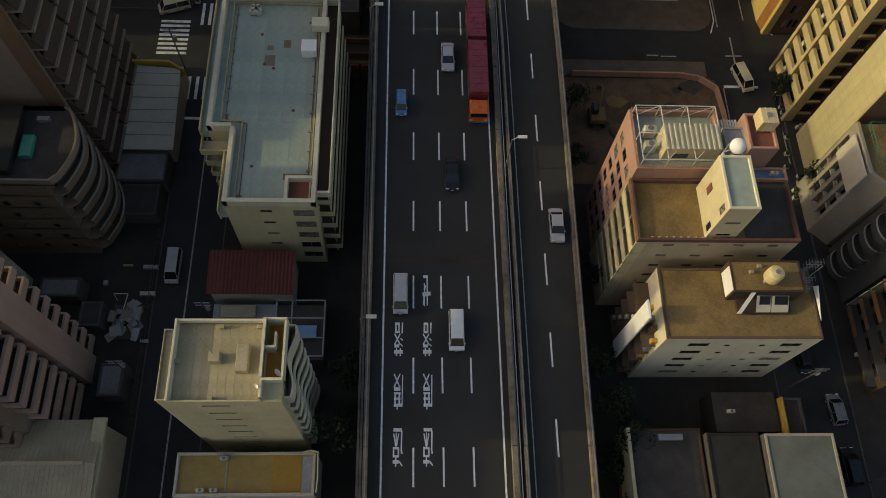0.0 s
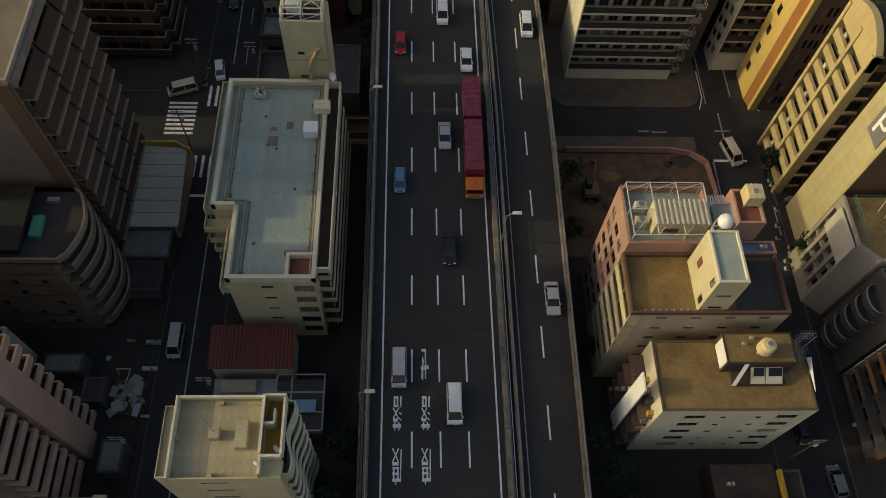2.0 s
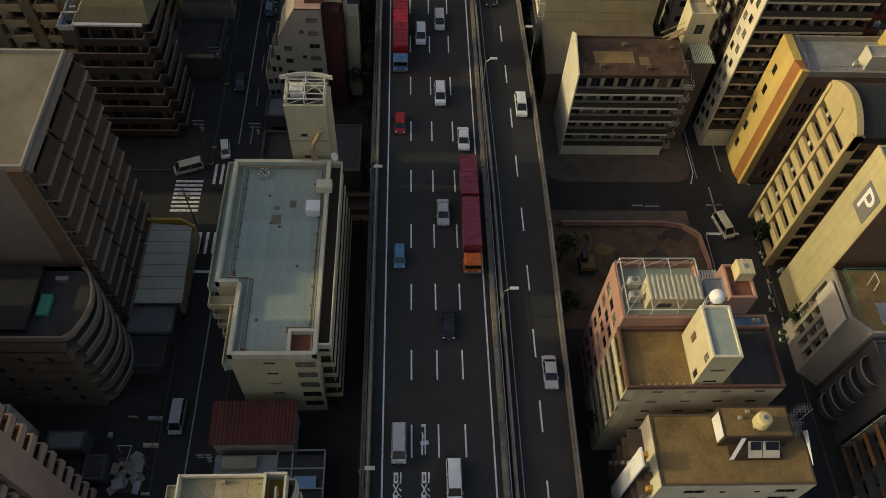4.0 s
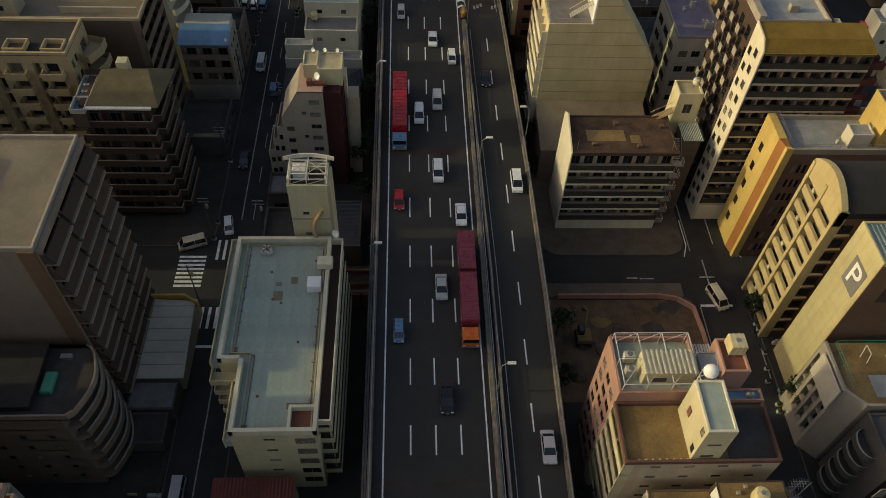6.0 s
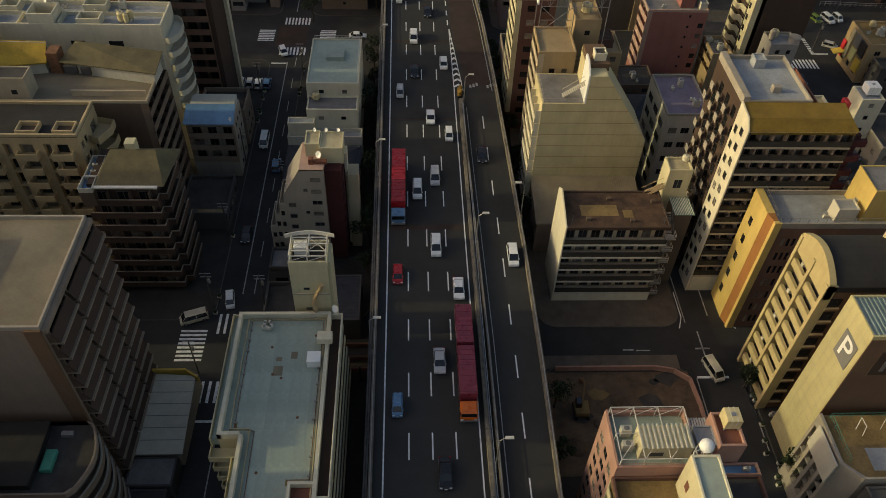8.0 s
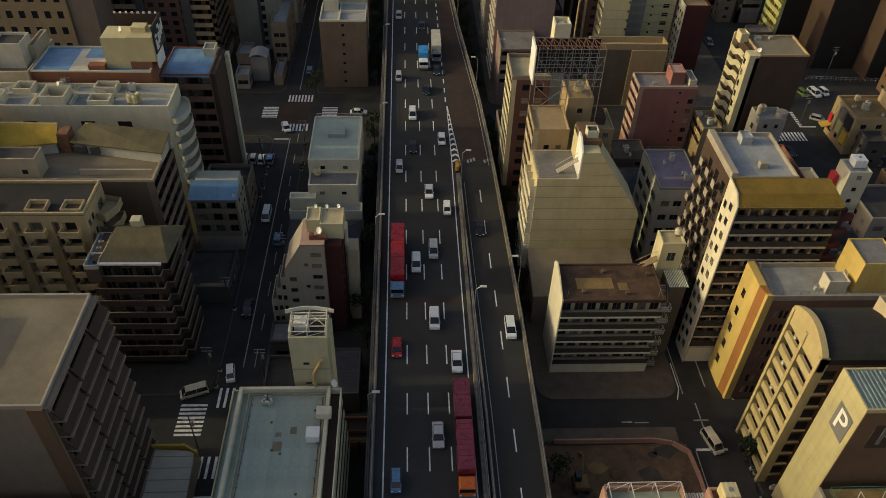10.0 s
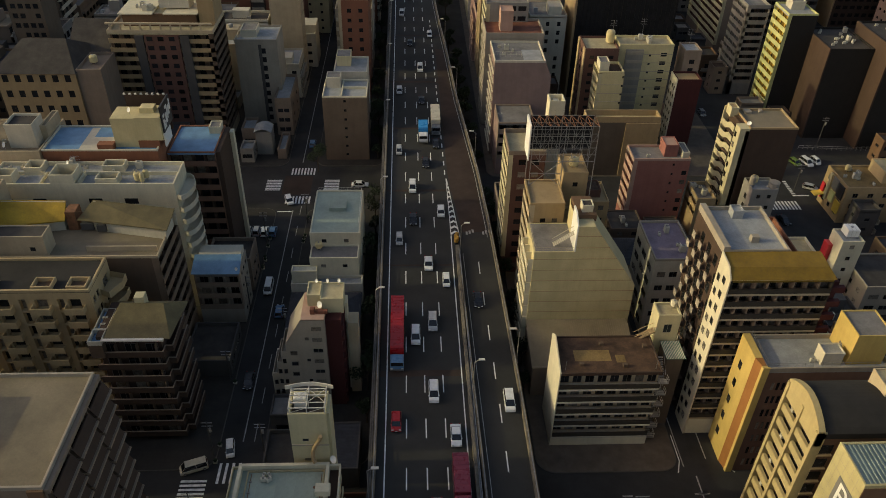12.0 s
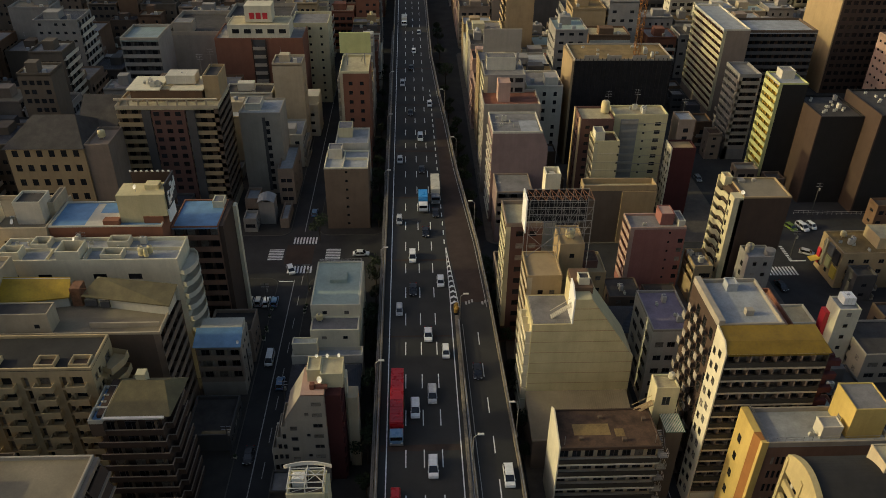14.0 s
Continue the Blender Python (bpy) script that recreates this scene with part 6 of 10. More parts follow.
# gabled ochre-roofed block; umber walls put the south face's shade into the colour
b = house("apartment_block", -76, -43.2, 62, 75, 28.0, "beige apartment block, walls darkened for shade, under low ochre gabled roofs", "apartment block", wall="umber", roof="duskroof", par=0.5, parm="beige",
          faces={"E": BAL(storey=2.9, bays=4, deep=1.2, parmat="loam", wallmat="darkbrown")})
for m, sw, se, ne, nw in (("goldroof", (-77, 67.6, 29.9), (-61.4, 70.2, 29.9), (-61.9, 73.6, 32.0), (-77, 73.4, 32.4)), ("oliveroof", (-59.4, 70.5, 29.9), (-42.5, 67.1, 29.9), (-42.2, 72.4, 31.0), (-57.0, 73.8, 32.0))):
    s = Shape()
    s.v += [sw, se, ne, nw] + [(x, y, z - 0.2) for x, y, z in (sw, se, ne, nw)]
    s.f += [(0, 1, 3), (1, 2, 3), (4, 7, 5), (5, 7, 6), (0, 4, 5, 1), (1, 5, 6, 2), (2, 6, 7, 3), (3, 7, 4, 0)]
    s.ob("pitched_roof", M[m], b)
    Shape().extrude([Vector(nw) - Vector((0, 0.3, 0.1)), Vector(ne) - Vector((0, 0.3, 0.1)), (ne[0], ne[1] - 0.3, 27.5), (nw[0], nw[1] - 0.3, 27.5)], (0, 0.25, 0)).ob("back_wall", M["offwhite"], b)
    Shape().prism([(sw[0] + 0.5, sw[1] + 0.5), (se[0] - 0.5, se[1] + 0.5), (ne[0] - 0.6, ne[1] - 0.4), (nw[0] + 0.6, nw[1] - 0.4)], 27.5, 29.88).ob("attic_wall", M["offwhite"], b)
Shape().box(-61.3, -59.5, 70.6, 73.4, 27.5, 31.4).ob("roof_hut", M["rust"], b)
Shape().box(-56.0, -43.8, 64.0, 64.3, 27.5, 28.6).ob("deck_wall", M["beige"], b)
sheets(b, -58, -44, 64.4, 67.0, 27.51, "duskroof", 1.4)
hut(b, -73, -62.2, 62.8, 66.3, 27.5, 4.2, "beige", "darkroof")
# dark solid boxes stand in for the shade inside openings
Shape().box(-58.8, -56.6, 70.0, 70.4, 27.9, 29.3).ob("dark_opening", M["darkgrey"], b)
Shape().box(-55.8, -54.2, 69.5, 69.95, 27.9, 29.3).ob("dark_opening", M["darkgrey"], b)
Shape().box(-64.9, -64.0, 62.74, 62.8, 28.6, 29.4).ob("window", M["glass"], b)
rail(b, [(-61, 70.5), (-58, 70.5)], 29.4, 2.2, "rust")
# white block with rounded eastern balconies
b = house("apartment_block", -80, -44.4, 81, 89.5, 31.0, "white apartment block with rounded end balconies and roof light wells", "apartment block", wall="white", roof="palroof", par=0.8,
          faces={"S": WIN(*[dict(cols=1, w=2.6, hh=1.3, storey=2.75, zb=0.6, a0=a, a1=a + 4, sill=1.0) for a in (1.0, 7.4, 18.0, 24.8)])}, framed=False)
for k in range(10):
    z = 1.6 + 2.85 * k
    pts = [(-44.4, 81.2)] + [(-44.4 + 2.6 * math.sin(math.pi * i / 8), 80.4 + 4.5 - 4.5 * math.cos(math.pi * i / 8)) for i in range(1, 8)] + [(-44.4, 89.2)]
    Shape().prism(pts, z, z + 0.2).ob("balcony_floor", M["offwhite"], b)
    s = Shape()
    for (xa, ya), (xb, yb) in zip(pts, pts[1:]):
        s.extrude([(xa, ya, z + 0.2), (xb, yb, z + 0.2), (xb - 0.12, yb, z + 0.2), (xa - 0.12, ya, z + 0.2)], (0, 0, 0.95))
    s.ob("balcony_parapet", M["offwhite"], b)
for x0, x1, y0, y1, h, m in ((-67.6, -63.0, 81.02, 85.4, 1.9, "darkbrown"), (-59.4, -55.3, 81.6, 84.4, 0.7, "umber"), (-59.6, -55.4, 86.6, 89.2, 0.7, "umber"), (-79, -75, 82, 85, 1.2, "umber"), (-74.4, -71, 85.8, 89, 0.7, "umber")):
    Shape().ring(x0, x1, y0, y1, 0.25, 30.2, 31.0 + h).ob("light_well", M["white"], b)
    # wells are shallow; floor colour carries the shade of their depth
    Shape().box(x0 + 0.25, x1 - 0.25, y0 + 0.25, y1 - 0.25, 30.2, 30.24).ob("well_floor", M[m], b)
for q in ((-79.6, -44.8, 85.5, 85.65, 30.2, 30.9), (-62.6, -62.4, 81.4, 85.5, 30.2, 31.3), (-70, -69.8, 81.4, 85.5, 30.2, 30.9)):
    Shape().box(*q).ob("roof_wall", M["white"], b)
for x, y, r in ((-51.8, 83.2, 0.7), (-50.4, 84.0, 0.55), (-50.8, 82.6, 0.45)):
    water_tank(x, y, 30.2, r, 1.6)
antenna(-65, 88, 30.2, 3)
dish(-65.2, 85.2, 32.2, 0.4)
clutter(-78, -47, 86, 89, 30.2, 9, 12)
# brown tower with a blue roof
b = house("apartment_tower", -49.4, -39.6, 95.0, 107.0, 30.0, "dark brown apartment tower with a blue roof", "apartment tower", wall="brown", roof="blueroof", par=0.3, parm="brick",
          faces={"S": BAL(storey=2.9, bays=4, deep=1.2, parmat="russet", wallmat="darkbrown")}, framed=False)
Shape().box(-39.58, -38.6, 95.4, 106.5, 0, 29.8).ob("side_wall", M["darkbrown"], b)
Shape().box(-38.58, -37.8, 105.2, 106.8, 0, 29.2).ob("white_fin", M["white"], b)
hut(b, -42.4, -40.0, 103.5, 106.5, 29.7, 1.6, "white")
b = house("apartment_block", -72.4, -49.6, 90.6, 101, 33.0, "brown brick apartment block with a blue terrace and cream boxes", "apartment block", wall="brick", roof="blueroof", par=0.35, parm="offwhite",
          faces={"S": WIN(dict(cols=4, w=1.8, hh=1.4))}, framed=False)
Shape().box(-65.4, -58.3, 91.2, 96.4, 32.66, 32.7).ob("pale_deck", M["offwhite"], b)
Shape().box(-65.4, -63.8, 96.4, 100.4, 32.66, 32.69).ob("pale_deck", M["offwhite"], b)
Shape().box(-58.2, -53.5, 92.3, 97.6, 32.66, 39.0, 0.05).ob("roof_house", M["straw"], b)
Shape().box(-53.46, -48.5, 92.2, 97.8, 34.2, 39.2, 0.05).ob("roof_house", M["straw"], b)
Shape().box(-53.46, -49.4, 92.0, 97.6, 32.66, 34.19).ob("brick_base", M["brick"], b)
Shape().box(-61.4, -58.22, 91.0, 92.6, 32.66, 33.9).ob("brick_base", M["brick"], b)
Shape().box(-52.8, -50.0, 94.4, 96.6, 39.2, 40.2, 0.05).ob("roof_box", M["tankyel"], b)
dish(-54.6, 94.0, 39.0, 0.5)
bb = thing("billboard", (-48.3, 96, 34.2), "dark rooftop billboard with pale lettering bars", "billboard")
Shape().box(-48.48, -48.2, 93.0, 99.4, 35.4, 41.0).ob("panel", M["signdark"], bb)
Shape().box(-48.48, -48.18, 92.6, 97.0, 32.6, 35.38).ob("lower_panel", M["signwhite"], bb)
for k, (c, d, z0, z1) in enumerate(((93.5, 94.2, 36.0, 38.0), (94.5, 94.9, 36.0, 37.4), (95.2, 96.1, 36.6, 38.6), (96.4, 96.9, 37.0, 39.4), (97.2, 98.1, 37.4, 39.4), (98.4, 99.0, 38.0, 40.2), (93.6, 94.6, 38.4, 39.0), (95.6, 96.8, 39.4, 40.0))):
    Shape().box(-48.2, -48.12, c, d, z0, z1).ob("lettering_bar", M["signwhite"], bb)
bk = thing("billboard", (-52.5, 99.4, 33), "dark brown rooftop hoarding with a row of small floodlights", "billboard")
Shape().box(-57.0, -48.5, 99.4, 99.7, 33.0, 40.8).ob("panel", M["darkbrown"], bk)
for k in range(8):
    x = -56.6 + 1.12 * k
    Shape().rod((x, 99.4, 40.7), (x, 98.6, 41.3), 0.05).box(x - 0.18, x + 0.18, 98.3, 98.7, 41.2, 41.5).ob("floodlight", M["whitesteel"], bk)
for k in range(5):
    Shape().rod((-56.5 + 1.9 * k, 99.7, 40.0), (-56.5 + 1.9 * k, 100.8, 33.0), 0.08).ob("strut", M["rust"], bk)
b = house("apartment_block", -92, -72.6, 90, 104, 33.0, "beige apartment block with roof huts", "apartment block", wall="beige", roof="duskroof", faces={"S": WIN(dict(cols=6, w=1.7, hh=1.4))}, framed=False)
hut(b, -79.4, -74.0, 93.0, 98.0, 32.1, 5.2, "offwhite", "darkroof", 0.6)
hut(b, -74.0, -72.8, 96.0, 103.0, 32.1, 3.4, "beige", "duskroof")
hut(b, -88, -83.4, 91.5, 96, 32.1, 4.0, "white", "tanroof")
dish(-80.2, 92.4, 32.1, 0.6)
ac_unit(-81.4, 95.0, 32.1, 30)
# small white house with a blue roof
b = house("small_building", -42.6, -33.7, 75.6, 84, 13.0, "small white building with a sloping blue metal roof", wall="stone", roof="greyroof", par=0.2,
          faces={"S": BAL(storey=2.9, bays=3, deep=1.2, parmat="taupe"), "E": WIN(dict(cols=3, w=1.0, hh=1.0))})
s = Shape().extrude([(-43.0, 75.3, 13.2), (-33.4, 75.3, 13.2), (-33.6, 80.0, 14.6), (-43.0, 80.0, 14.6)], (0, 0, 0.12))
s.ob("blue_roof", M["blueroof"], b)
Shape().box(-42.4, -33.9, 79.8, 83.6, 12.8, 14.5).ob("attic", M["offwhite"], b)
dish(-34.0, 76.0, 13.0, 0.4)
# dark colours of these low houses hold the shade of the street
b = house("low_house", -42.5, -33.8, 60, 71, 4.4, "low house in dark shade colours beside the street", "house", wall="darkgrey", roof="darkroof", faces={"E": WIN(dict(cols=5, w=1.4, hh=1.2))})
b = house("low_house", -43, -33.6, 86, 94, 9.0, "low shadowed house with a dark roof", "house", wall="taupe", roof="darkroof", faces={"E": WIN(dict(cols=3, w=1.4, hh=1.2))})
# slab block and its neighbours beyond the junction
b = house("apartment_tower", -48.7, -36.8, 165.4, 177, 26.5, "grey slab tower with a recessed dark window strip", "apartment tower", wall="stone", roof="palroof", par=0.6,
          faces={"S": WIN(dict(cols=1, w=2.0, hh=1.6, a0=5.4, a1=9.6, storey=2.6))}, framed=False)
Shape().box(-42.2, -41.3, 165.33, 165.4, 1, 25).ob("dark_strip", M["darkgrey"], b)
hut(b, -47.5, -43, 169, 175, 25.9, 2.0, "offwhite")
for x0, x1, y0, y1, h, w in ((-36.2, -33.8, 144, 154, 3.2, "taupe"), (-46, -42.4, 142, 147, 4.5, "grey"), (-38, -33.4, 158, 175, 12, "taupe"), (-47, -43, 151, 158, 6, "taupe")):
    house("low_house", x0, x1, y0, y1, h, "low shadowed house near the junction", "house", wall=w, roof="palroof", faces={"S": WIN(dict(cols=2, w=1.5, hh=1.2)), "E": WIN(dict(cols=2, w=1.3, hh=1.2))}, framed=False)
b = thing("workshop", (-40, 153, 0), "small workshop under a curved pale metal roof", "workshop")
Shape().box(-42.2, -37.8, 146.4, 150.9, 0, 7.4).ob("wall", M["grey"], b)
arc = [(-42.6 + 0.7 * i, 7.4 + 1.0 * math.sin(math.pi * i / 7)) for i in range(8)]
Shape().extrude([(x, 145.8, z) for x, z in arc] + [(x, 145.8, z - 0.15) for x, z in reversed(arc)], (0, 5.2, 0)).ob("roof", M["palroof"], b)
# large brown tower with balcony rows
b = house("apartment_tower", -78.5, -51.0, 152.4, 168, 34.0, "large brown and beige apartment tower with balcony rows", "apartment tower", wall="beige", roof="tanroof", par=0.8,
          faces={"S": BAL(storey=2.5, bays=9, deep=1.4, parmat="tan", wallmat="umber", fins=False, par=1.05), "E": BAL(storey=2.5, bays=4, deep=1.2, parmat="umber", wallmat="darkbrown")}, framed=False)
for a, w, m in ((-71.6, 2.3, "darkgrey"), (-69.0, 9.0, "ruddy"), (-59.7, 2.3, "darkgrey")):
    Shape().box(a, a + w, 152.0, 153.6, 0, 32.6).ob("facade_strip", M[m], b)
for k in range(13):
    for i in range(3):
        piece("window", "strip window", lambda q: q.box(-0.75, 0.75, -0.03, 0.03, 0, 1.2), M["glass"], b, (-67.65 + 2.9 * i, 151.97, 1.2 + 2.5 * k))
for i in range(10):                                   # open frame along the roof edge
    Shape().box(-77.6 + 2.6 * i, -77.2 + 2.6 * i, 152.5, 152.9, 34.0, 35.5).ob("frame_post", M["beige"], b)
Shape().box(-78.5, -51.0, 152.4, 153.0, 35.5, 35.9).ob("frame_beam", M["beige"], b)
hut(b, -75.5, -56.0, 157.5, 167, 33.2, 3.4, "brown", "tanroof")
Shape().box(-76.2, -67.2, 156.6, 167.4, 36.6, 36.9).ob("eaves_slab", M["white"], b)
Shape().box(-64.4, -55.4, 156.6, 167.4, 36.6, 36.9).ob("eaves_slab", M["white"], b)
box_tank(-66, -58.0, 160, 165, 36.9, 2.4)
hut(b, -55.4, -51.2, 158, 167.5, 33.2, 7.2, "tan", "darkroof", 0.8)
antenna(-57.5, 166, 36.9, 7)
antenna(-54.5, 166, 40.4, 5)
clutter(-74, -67, 158, 164, 36.9, 6, 3)

# ---- between the street and the expressway, north of the office ----
b = thing("small_apartment_block", (-16, 55, 0), "narrow white apartment house with a sloping corner and a red gallery", "apartment block")
fc = Face("S", -24.0, -13.9, 51.7, 59)
holes = grid_holes(fc, 0.6, 21.9, 2.55, 1, 1.7, 0.9, a0=7.4, a1=9.8) + grid_holes(fc, 1.0, 19.4, 5.1, 1, 0.7, 0.7, a0=6.2, a1=7.4)
s = Shape()
pierced(s, fc, 0, 22.0, holes, a0=6.1)
s.ob("wall", M["stone"], b)
for q in holes:
    pane_at(fc, *q, b, -0.08)
s = Shape().poly([(-21.0, 51.7, 0), (-17.9, 51.7, 0), (-17.9, 51.7, 22.0), (-21.0, 51.7, 16.4)]).poly([(-21.0, 59, 0), (-21.0, 51.7, 0), (-21.0, 51.7, 16.4), (-21.0, 59, 16.4)])
s.poly([(-13.9, 51.7, 0), (-13.9, 59, 0), (-13.9, 59, 22.0), (-13.9, 51.7, 22.0)]).poly([(-13.9, 59, 0), (-21, 59, 0), (-21, 59, 16.4), (-17.9, 59, 22.0), (-13.9, 59, 22.0)])
s.ob("wall", M["stone"], b)
Shape().extrude([(-21.0, 51.7, 16.4), (-17.9, 51.7, 22.0), (-17.9, 59, 22.0), (-21.0, 59, 16.4)], (0.05, 0, -0.1)).ob("sloping_roof", M["stone"], b)
Shape().box(-17.9, -13.9, 51.7, 59, 21.8, 22.0).ob("roof", M["rose"], b)
for k in range(6):
    pane_at(fc, 3.7, 4.9, 1.0 + 2.55 * k, 1.9 + 2.55 * k, b, 0.03)
for i, (xa, xb, zt) in enumerate(((-22.0, -21.02, 13.6), (-23.0, -22.0, 11.0), (-24.0, -23.0, 8.2))):
    Shape().box(xa, xb, 51.8 + 0.1 * i, 58.0, 0, zt).ob("step_wing", M["stone"], b)
    Shape().ring(xa, xb - 0.02, 51.8 + 0.1 * i, 58.0, 0.15, zt, zt + 0.9).ob("step_parapet", M["stone"], b)
    for k in range(3):
        Shape().box(xa + 0.2, xb - 0.2, 51.74 + 0.1 * i, 51.8 + 0.1 * i, zt - 1.9 - 2.55 * k, zt - 0.9 - 2.55 * k).ob("window", M["glass"], b)
hut(b, -17.0, -14.7, 55.2, 58.8, 22.0, 2.6, "cream", "tanroof")
hut(b, -14.6, -10.8, 54.4, 58.8, 21.4, 3.0, "cream", "tanroof")
Shape().box(-13.88, -11.2, 52.4, 59, 0, 21.2).ob("red_gallery", M["maroon"], b)
for k in range(8):
    Shape().box(-11.2, -10.85, 52.4, 59, 0.9 + 2.55 * k, 1.9 + 2.55 * k).ob("gallery_parapet", M["maroon"], b)
Shape().box(-10.84, -10.4, 56.6, 58.8, 0, 21.4).ob("white_shaft", M["white"], b)
Shape().box(-10.38, -8.6, 55.6, 58.6, 0, 17.6).ob("side_block", M["beige"], b)
s = Shape().box(-16.4, -15.6, 53.0, 53.9, 22.0, 23.1, 0.1).box(-15.5, -13.4, 53.1, 53.8, 22.0, 22.6, 0.05)
s.ob("red_machine", M["floorred"], b)
dish(-14.8, 54.4, 22.0, 0.6)
for x in (-15.5, -13.6, -11.6):
    dish(x, 58.2, 24.2, 0.35)
b = thing("low_house", (-18, 68, 0), "low house with a dark tiled hipped roof", "house")
Shape().box(-23.6, -9.6, 61.5, 77, 0, 6.8).ob("wall", M["offwhite"], b)
s = Shape()
s.v += [(-24, 61, 6.6), (-9.3, 61, 6.6), (-9.3, 77.5, 6.6), (-24, 77.5, 6.6), (-19, 69, 9.8), (-14.2, 69, 9.8)]
s.f += [(0, 1, 5, 4), (1, 2, 5), (2, 3, 4, 5), (3, 0, 4), (3, 2, 1, 0)]
s.ob("tiled_roof", M["darktile"], b)
house("low_house", -24.2, -20.9, 52.3, 59, 8.5, "low grey house beside the street", "house", wall="offwhite", roof="greyroof", faces={"S": WIN(dict(cols=1, w=1.0, hh=0.8)), "W": WIN(dict(cols=4, w=1.2, hh=1.0))})
house("low_house", -24.0, -18.0, 34.5, 43, 4.5, "low dark shed under the stair tower", "shed", wall="darkgrey", roof="darkroof")
house("low_house", -17.5, -8, 34, 44, 5.0, "low dark house with a tiled roof", "house", wall="darkgrey", roof="darktile", par=0.2)
b = house("small_building", -20.3, -9.8, 85.5, 102.3, 16.0, "small white building with a blue-grey roof", wall="white", roof="tealroof", par=0.25,
          faces={"S": WIN(dict(cols=2, w=1.0, hh=0.9, storey=3.0)), "W": WIN(dict(cols=4, w=1.2, hh=1.1))})
Shape().box(-16.8, -13.2, 94, 97.5, 15.75, 16.6).ob("rooftop_unit", M["tealroof"], b)
rail(b, [(-19.8, 102), (-10.2, 102), (-10.2, 88)], 16.0, 0.8)
house("small_building", -20.1, -10.0, 80.8, 85.5, 13.0, "small white building with a roof tank", wall="white", roof="greyroof", par=0.3, faces={"S": WIN(dict(cols=2, w=1.0, hh=0.8))})
water_tank(-18.4, 84.4, 12.7, 0.75, 1.2)
b = house("small_building", -24.0, -9.2, 78.0, 81.0, 8.4, "low white wing with a terrace roof", wall="offwhite", roof="palroof", par=0.8, faces={"S": WIN(dict(cols=3, w=1.0, hh=0.9))})
hut(b, -23.8, -18.6, 79, 81, 7.6, 3.4, "white", "palroof")
b = house("apartment_block", -22.6, -10.6, 143.5, 154.5, 19.5, "brown tiled apartment block with a white-framed roof terrace", "apartment block", wall="loam", roof="palroof", par=0.5, parm="white",
          faces={"S": WIN(dict(cols=1, w=0.7, hh=0.7, storey=2.7)), "E": WIN(dict(cols=4, w=1.2, hh=1.2, storey=2.7))}, framed=False)
hut(b, -21.8, -18.0, 150.0, 154.0, 19.0, 3.0, "offwhite")
Shape().box(-17.6, -17.3, 144.0, 154.0, 19.0, 19.7).ob("terrace_wall", M["white"], b)
Shape().box(-17.3, -11.0, 149.0, 149.3, 19.0, 19.7).ob("terrace_wall", M["white"], b)
b = house("small_building", -20.4, -11.0, 156.0, 167, 21.0, "pale building with a glass-railed roof", wall="offwhite", roof="palroof", par=0.5, faces={"E": WIN(dict(cols=3, w=1.2, hh=1.2))}, framed=False)
hut(b, -19.8, -15.8, 161, 166, 20.5, 3.0, "cream")
b = house("apartment_block", -20.5, -11.5, 182, 198, 33.0, "red brick apartment tower with a rooftop sign frame", "apartment tower", wall="redbrick", roof="tanroof", par=0.7, parm="cream",
          faces={"S": WIN(dict(cols=2, w=1.2, hh=1.2)), "W": BAL(storey=2.9, bays=4, deep=1.0, parmat="beige"), "E": WIN(dict(cols=4, w=1.2, hh=1.2))}, framed=False)
bb = thing("billboard", (-16, 190, 32.5), "large pale blank rooftop billboard on steel legs", "billboard")
Shape().box(-20.6, -11.0, 189.6, 190.2, 36.2, 42.6).ob("panel", M["lime"], bb)
for x in (-18.5, -13.0):
    Shape().box(x - 0.15, x + 0.15, 189.8, 190.1, 32.3, 36.2).ob("leg", M["steel"], bb)
    Shape().rod((x, 190, 36.0), (x - 1.5, 193.5, 32.3), 0.1).ob("strut", M["steel"], bb)

# ---- landmarks further north-west ----
b = house("apartment_block", -67.8, -36.8, 225, 243, 30.0, "broad red-brown brick block with a white penthouse and sign box", "apartment block", wall="redbrick", roof="greyroof", par=0.5, parm="redbrick", framed=False)
for k in range(9):
    z = 2.0 + 3.0 * k
    s = Shape().box(-54.4, -50.2, 223.9, 225, z, z + 0.2).box(-54.4, -50.2, 223.9, 224.05, z + 0.2, z + 1.2)
    s.ob("balcony", M["stone"], b)
# flat dark sheet on the wall paints a recess in shade
Shape().box(-54.4, -50.2, 224.94, 225, 1, 29.4).ob("recess_strip", M["darkgrey"], b)
for x in (-54.9, -50.1):
    Shape().box(x, x + 0.4, 224.6, 225, 0, 29.6).ob("pilaster", M["darkbrown"], b)
hut(b, -63.0, -41.5, 226, 237, 29.5, 5.0, "white", "tanroof")
for i in range(5):
    Shape().box(-61.4 + 4.1 * i, -59.0 + 4.1 * i, 225.9, 226, 31.4, 32.9).ob("window", M["glass"], b)
bb = thing("rooftop_sign", (-52, 231, 34.5), "white rooftop sign box with red lettering bars", "sign")
Shape().box(-57.0, -47.6, 229, 236, 34.5, 40.2).ob("box", M["white"], bb)
for i in range(3):
    Shape().box(-55.4 + 2.3 * i, -53.7 + 2.3 * i, 228.9, 229, 35.6, 37.8).ob("lettering_bar", M["signred"], bb)
b = house("apartment_block", -89.6, -68.2, 240, 268, 28.0, "broad grey concrete block with a recessed bare roof", "apartment block", wall="grey", roof="darkroof", par=1.6, parm="stone", framed=False)
hut(b, -87, -80, 243, 249, 26.4, 4.0, "stone")
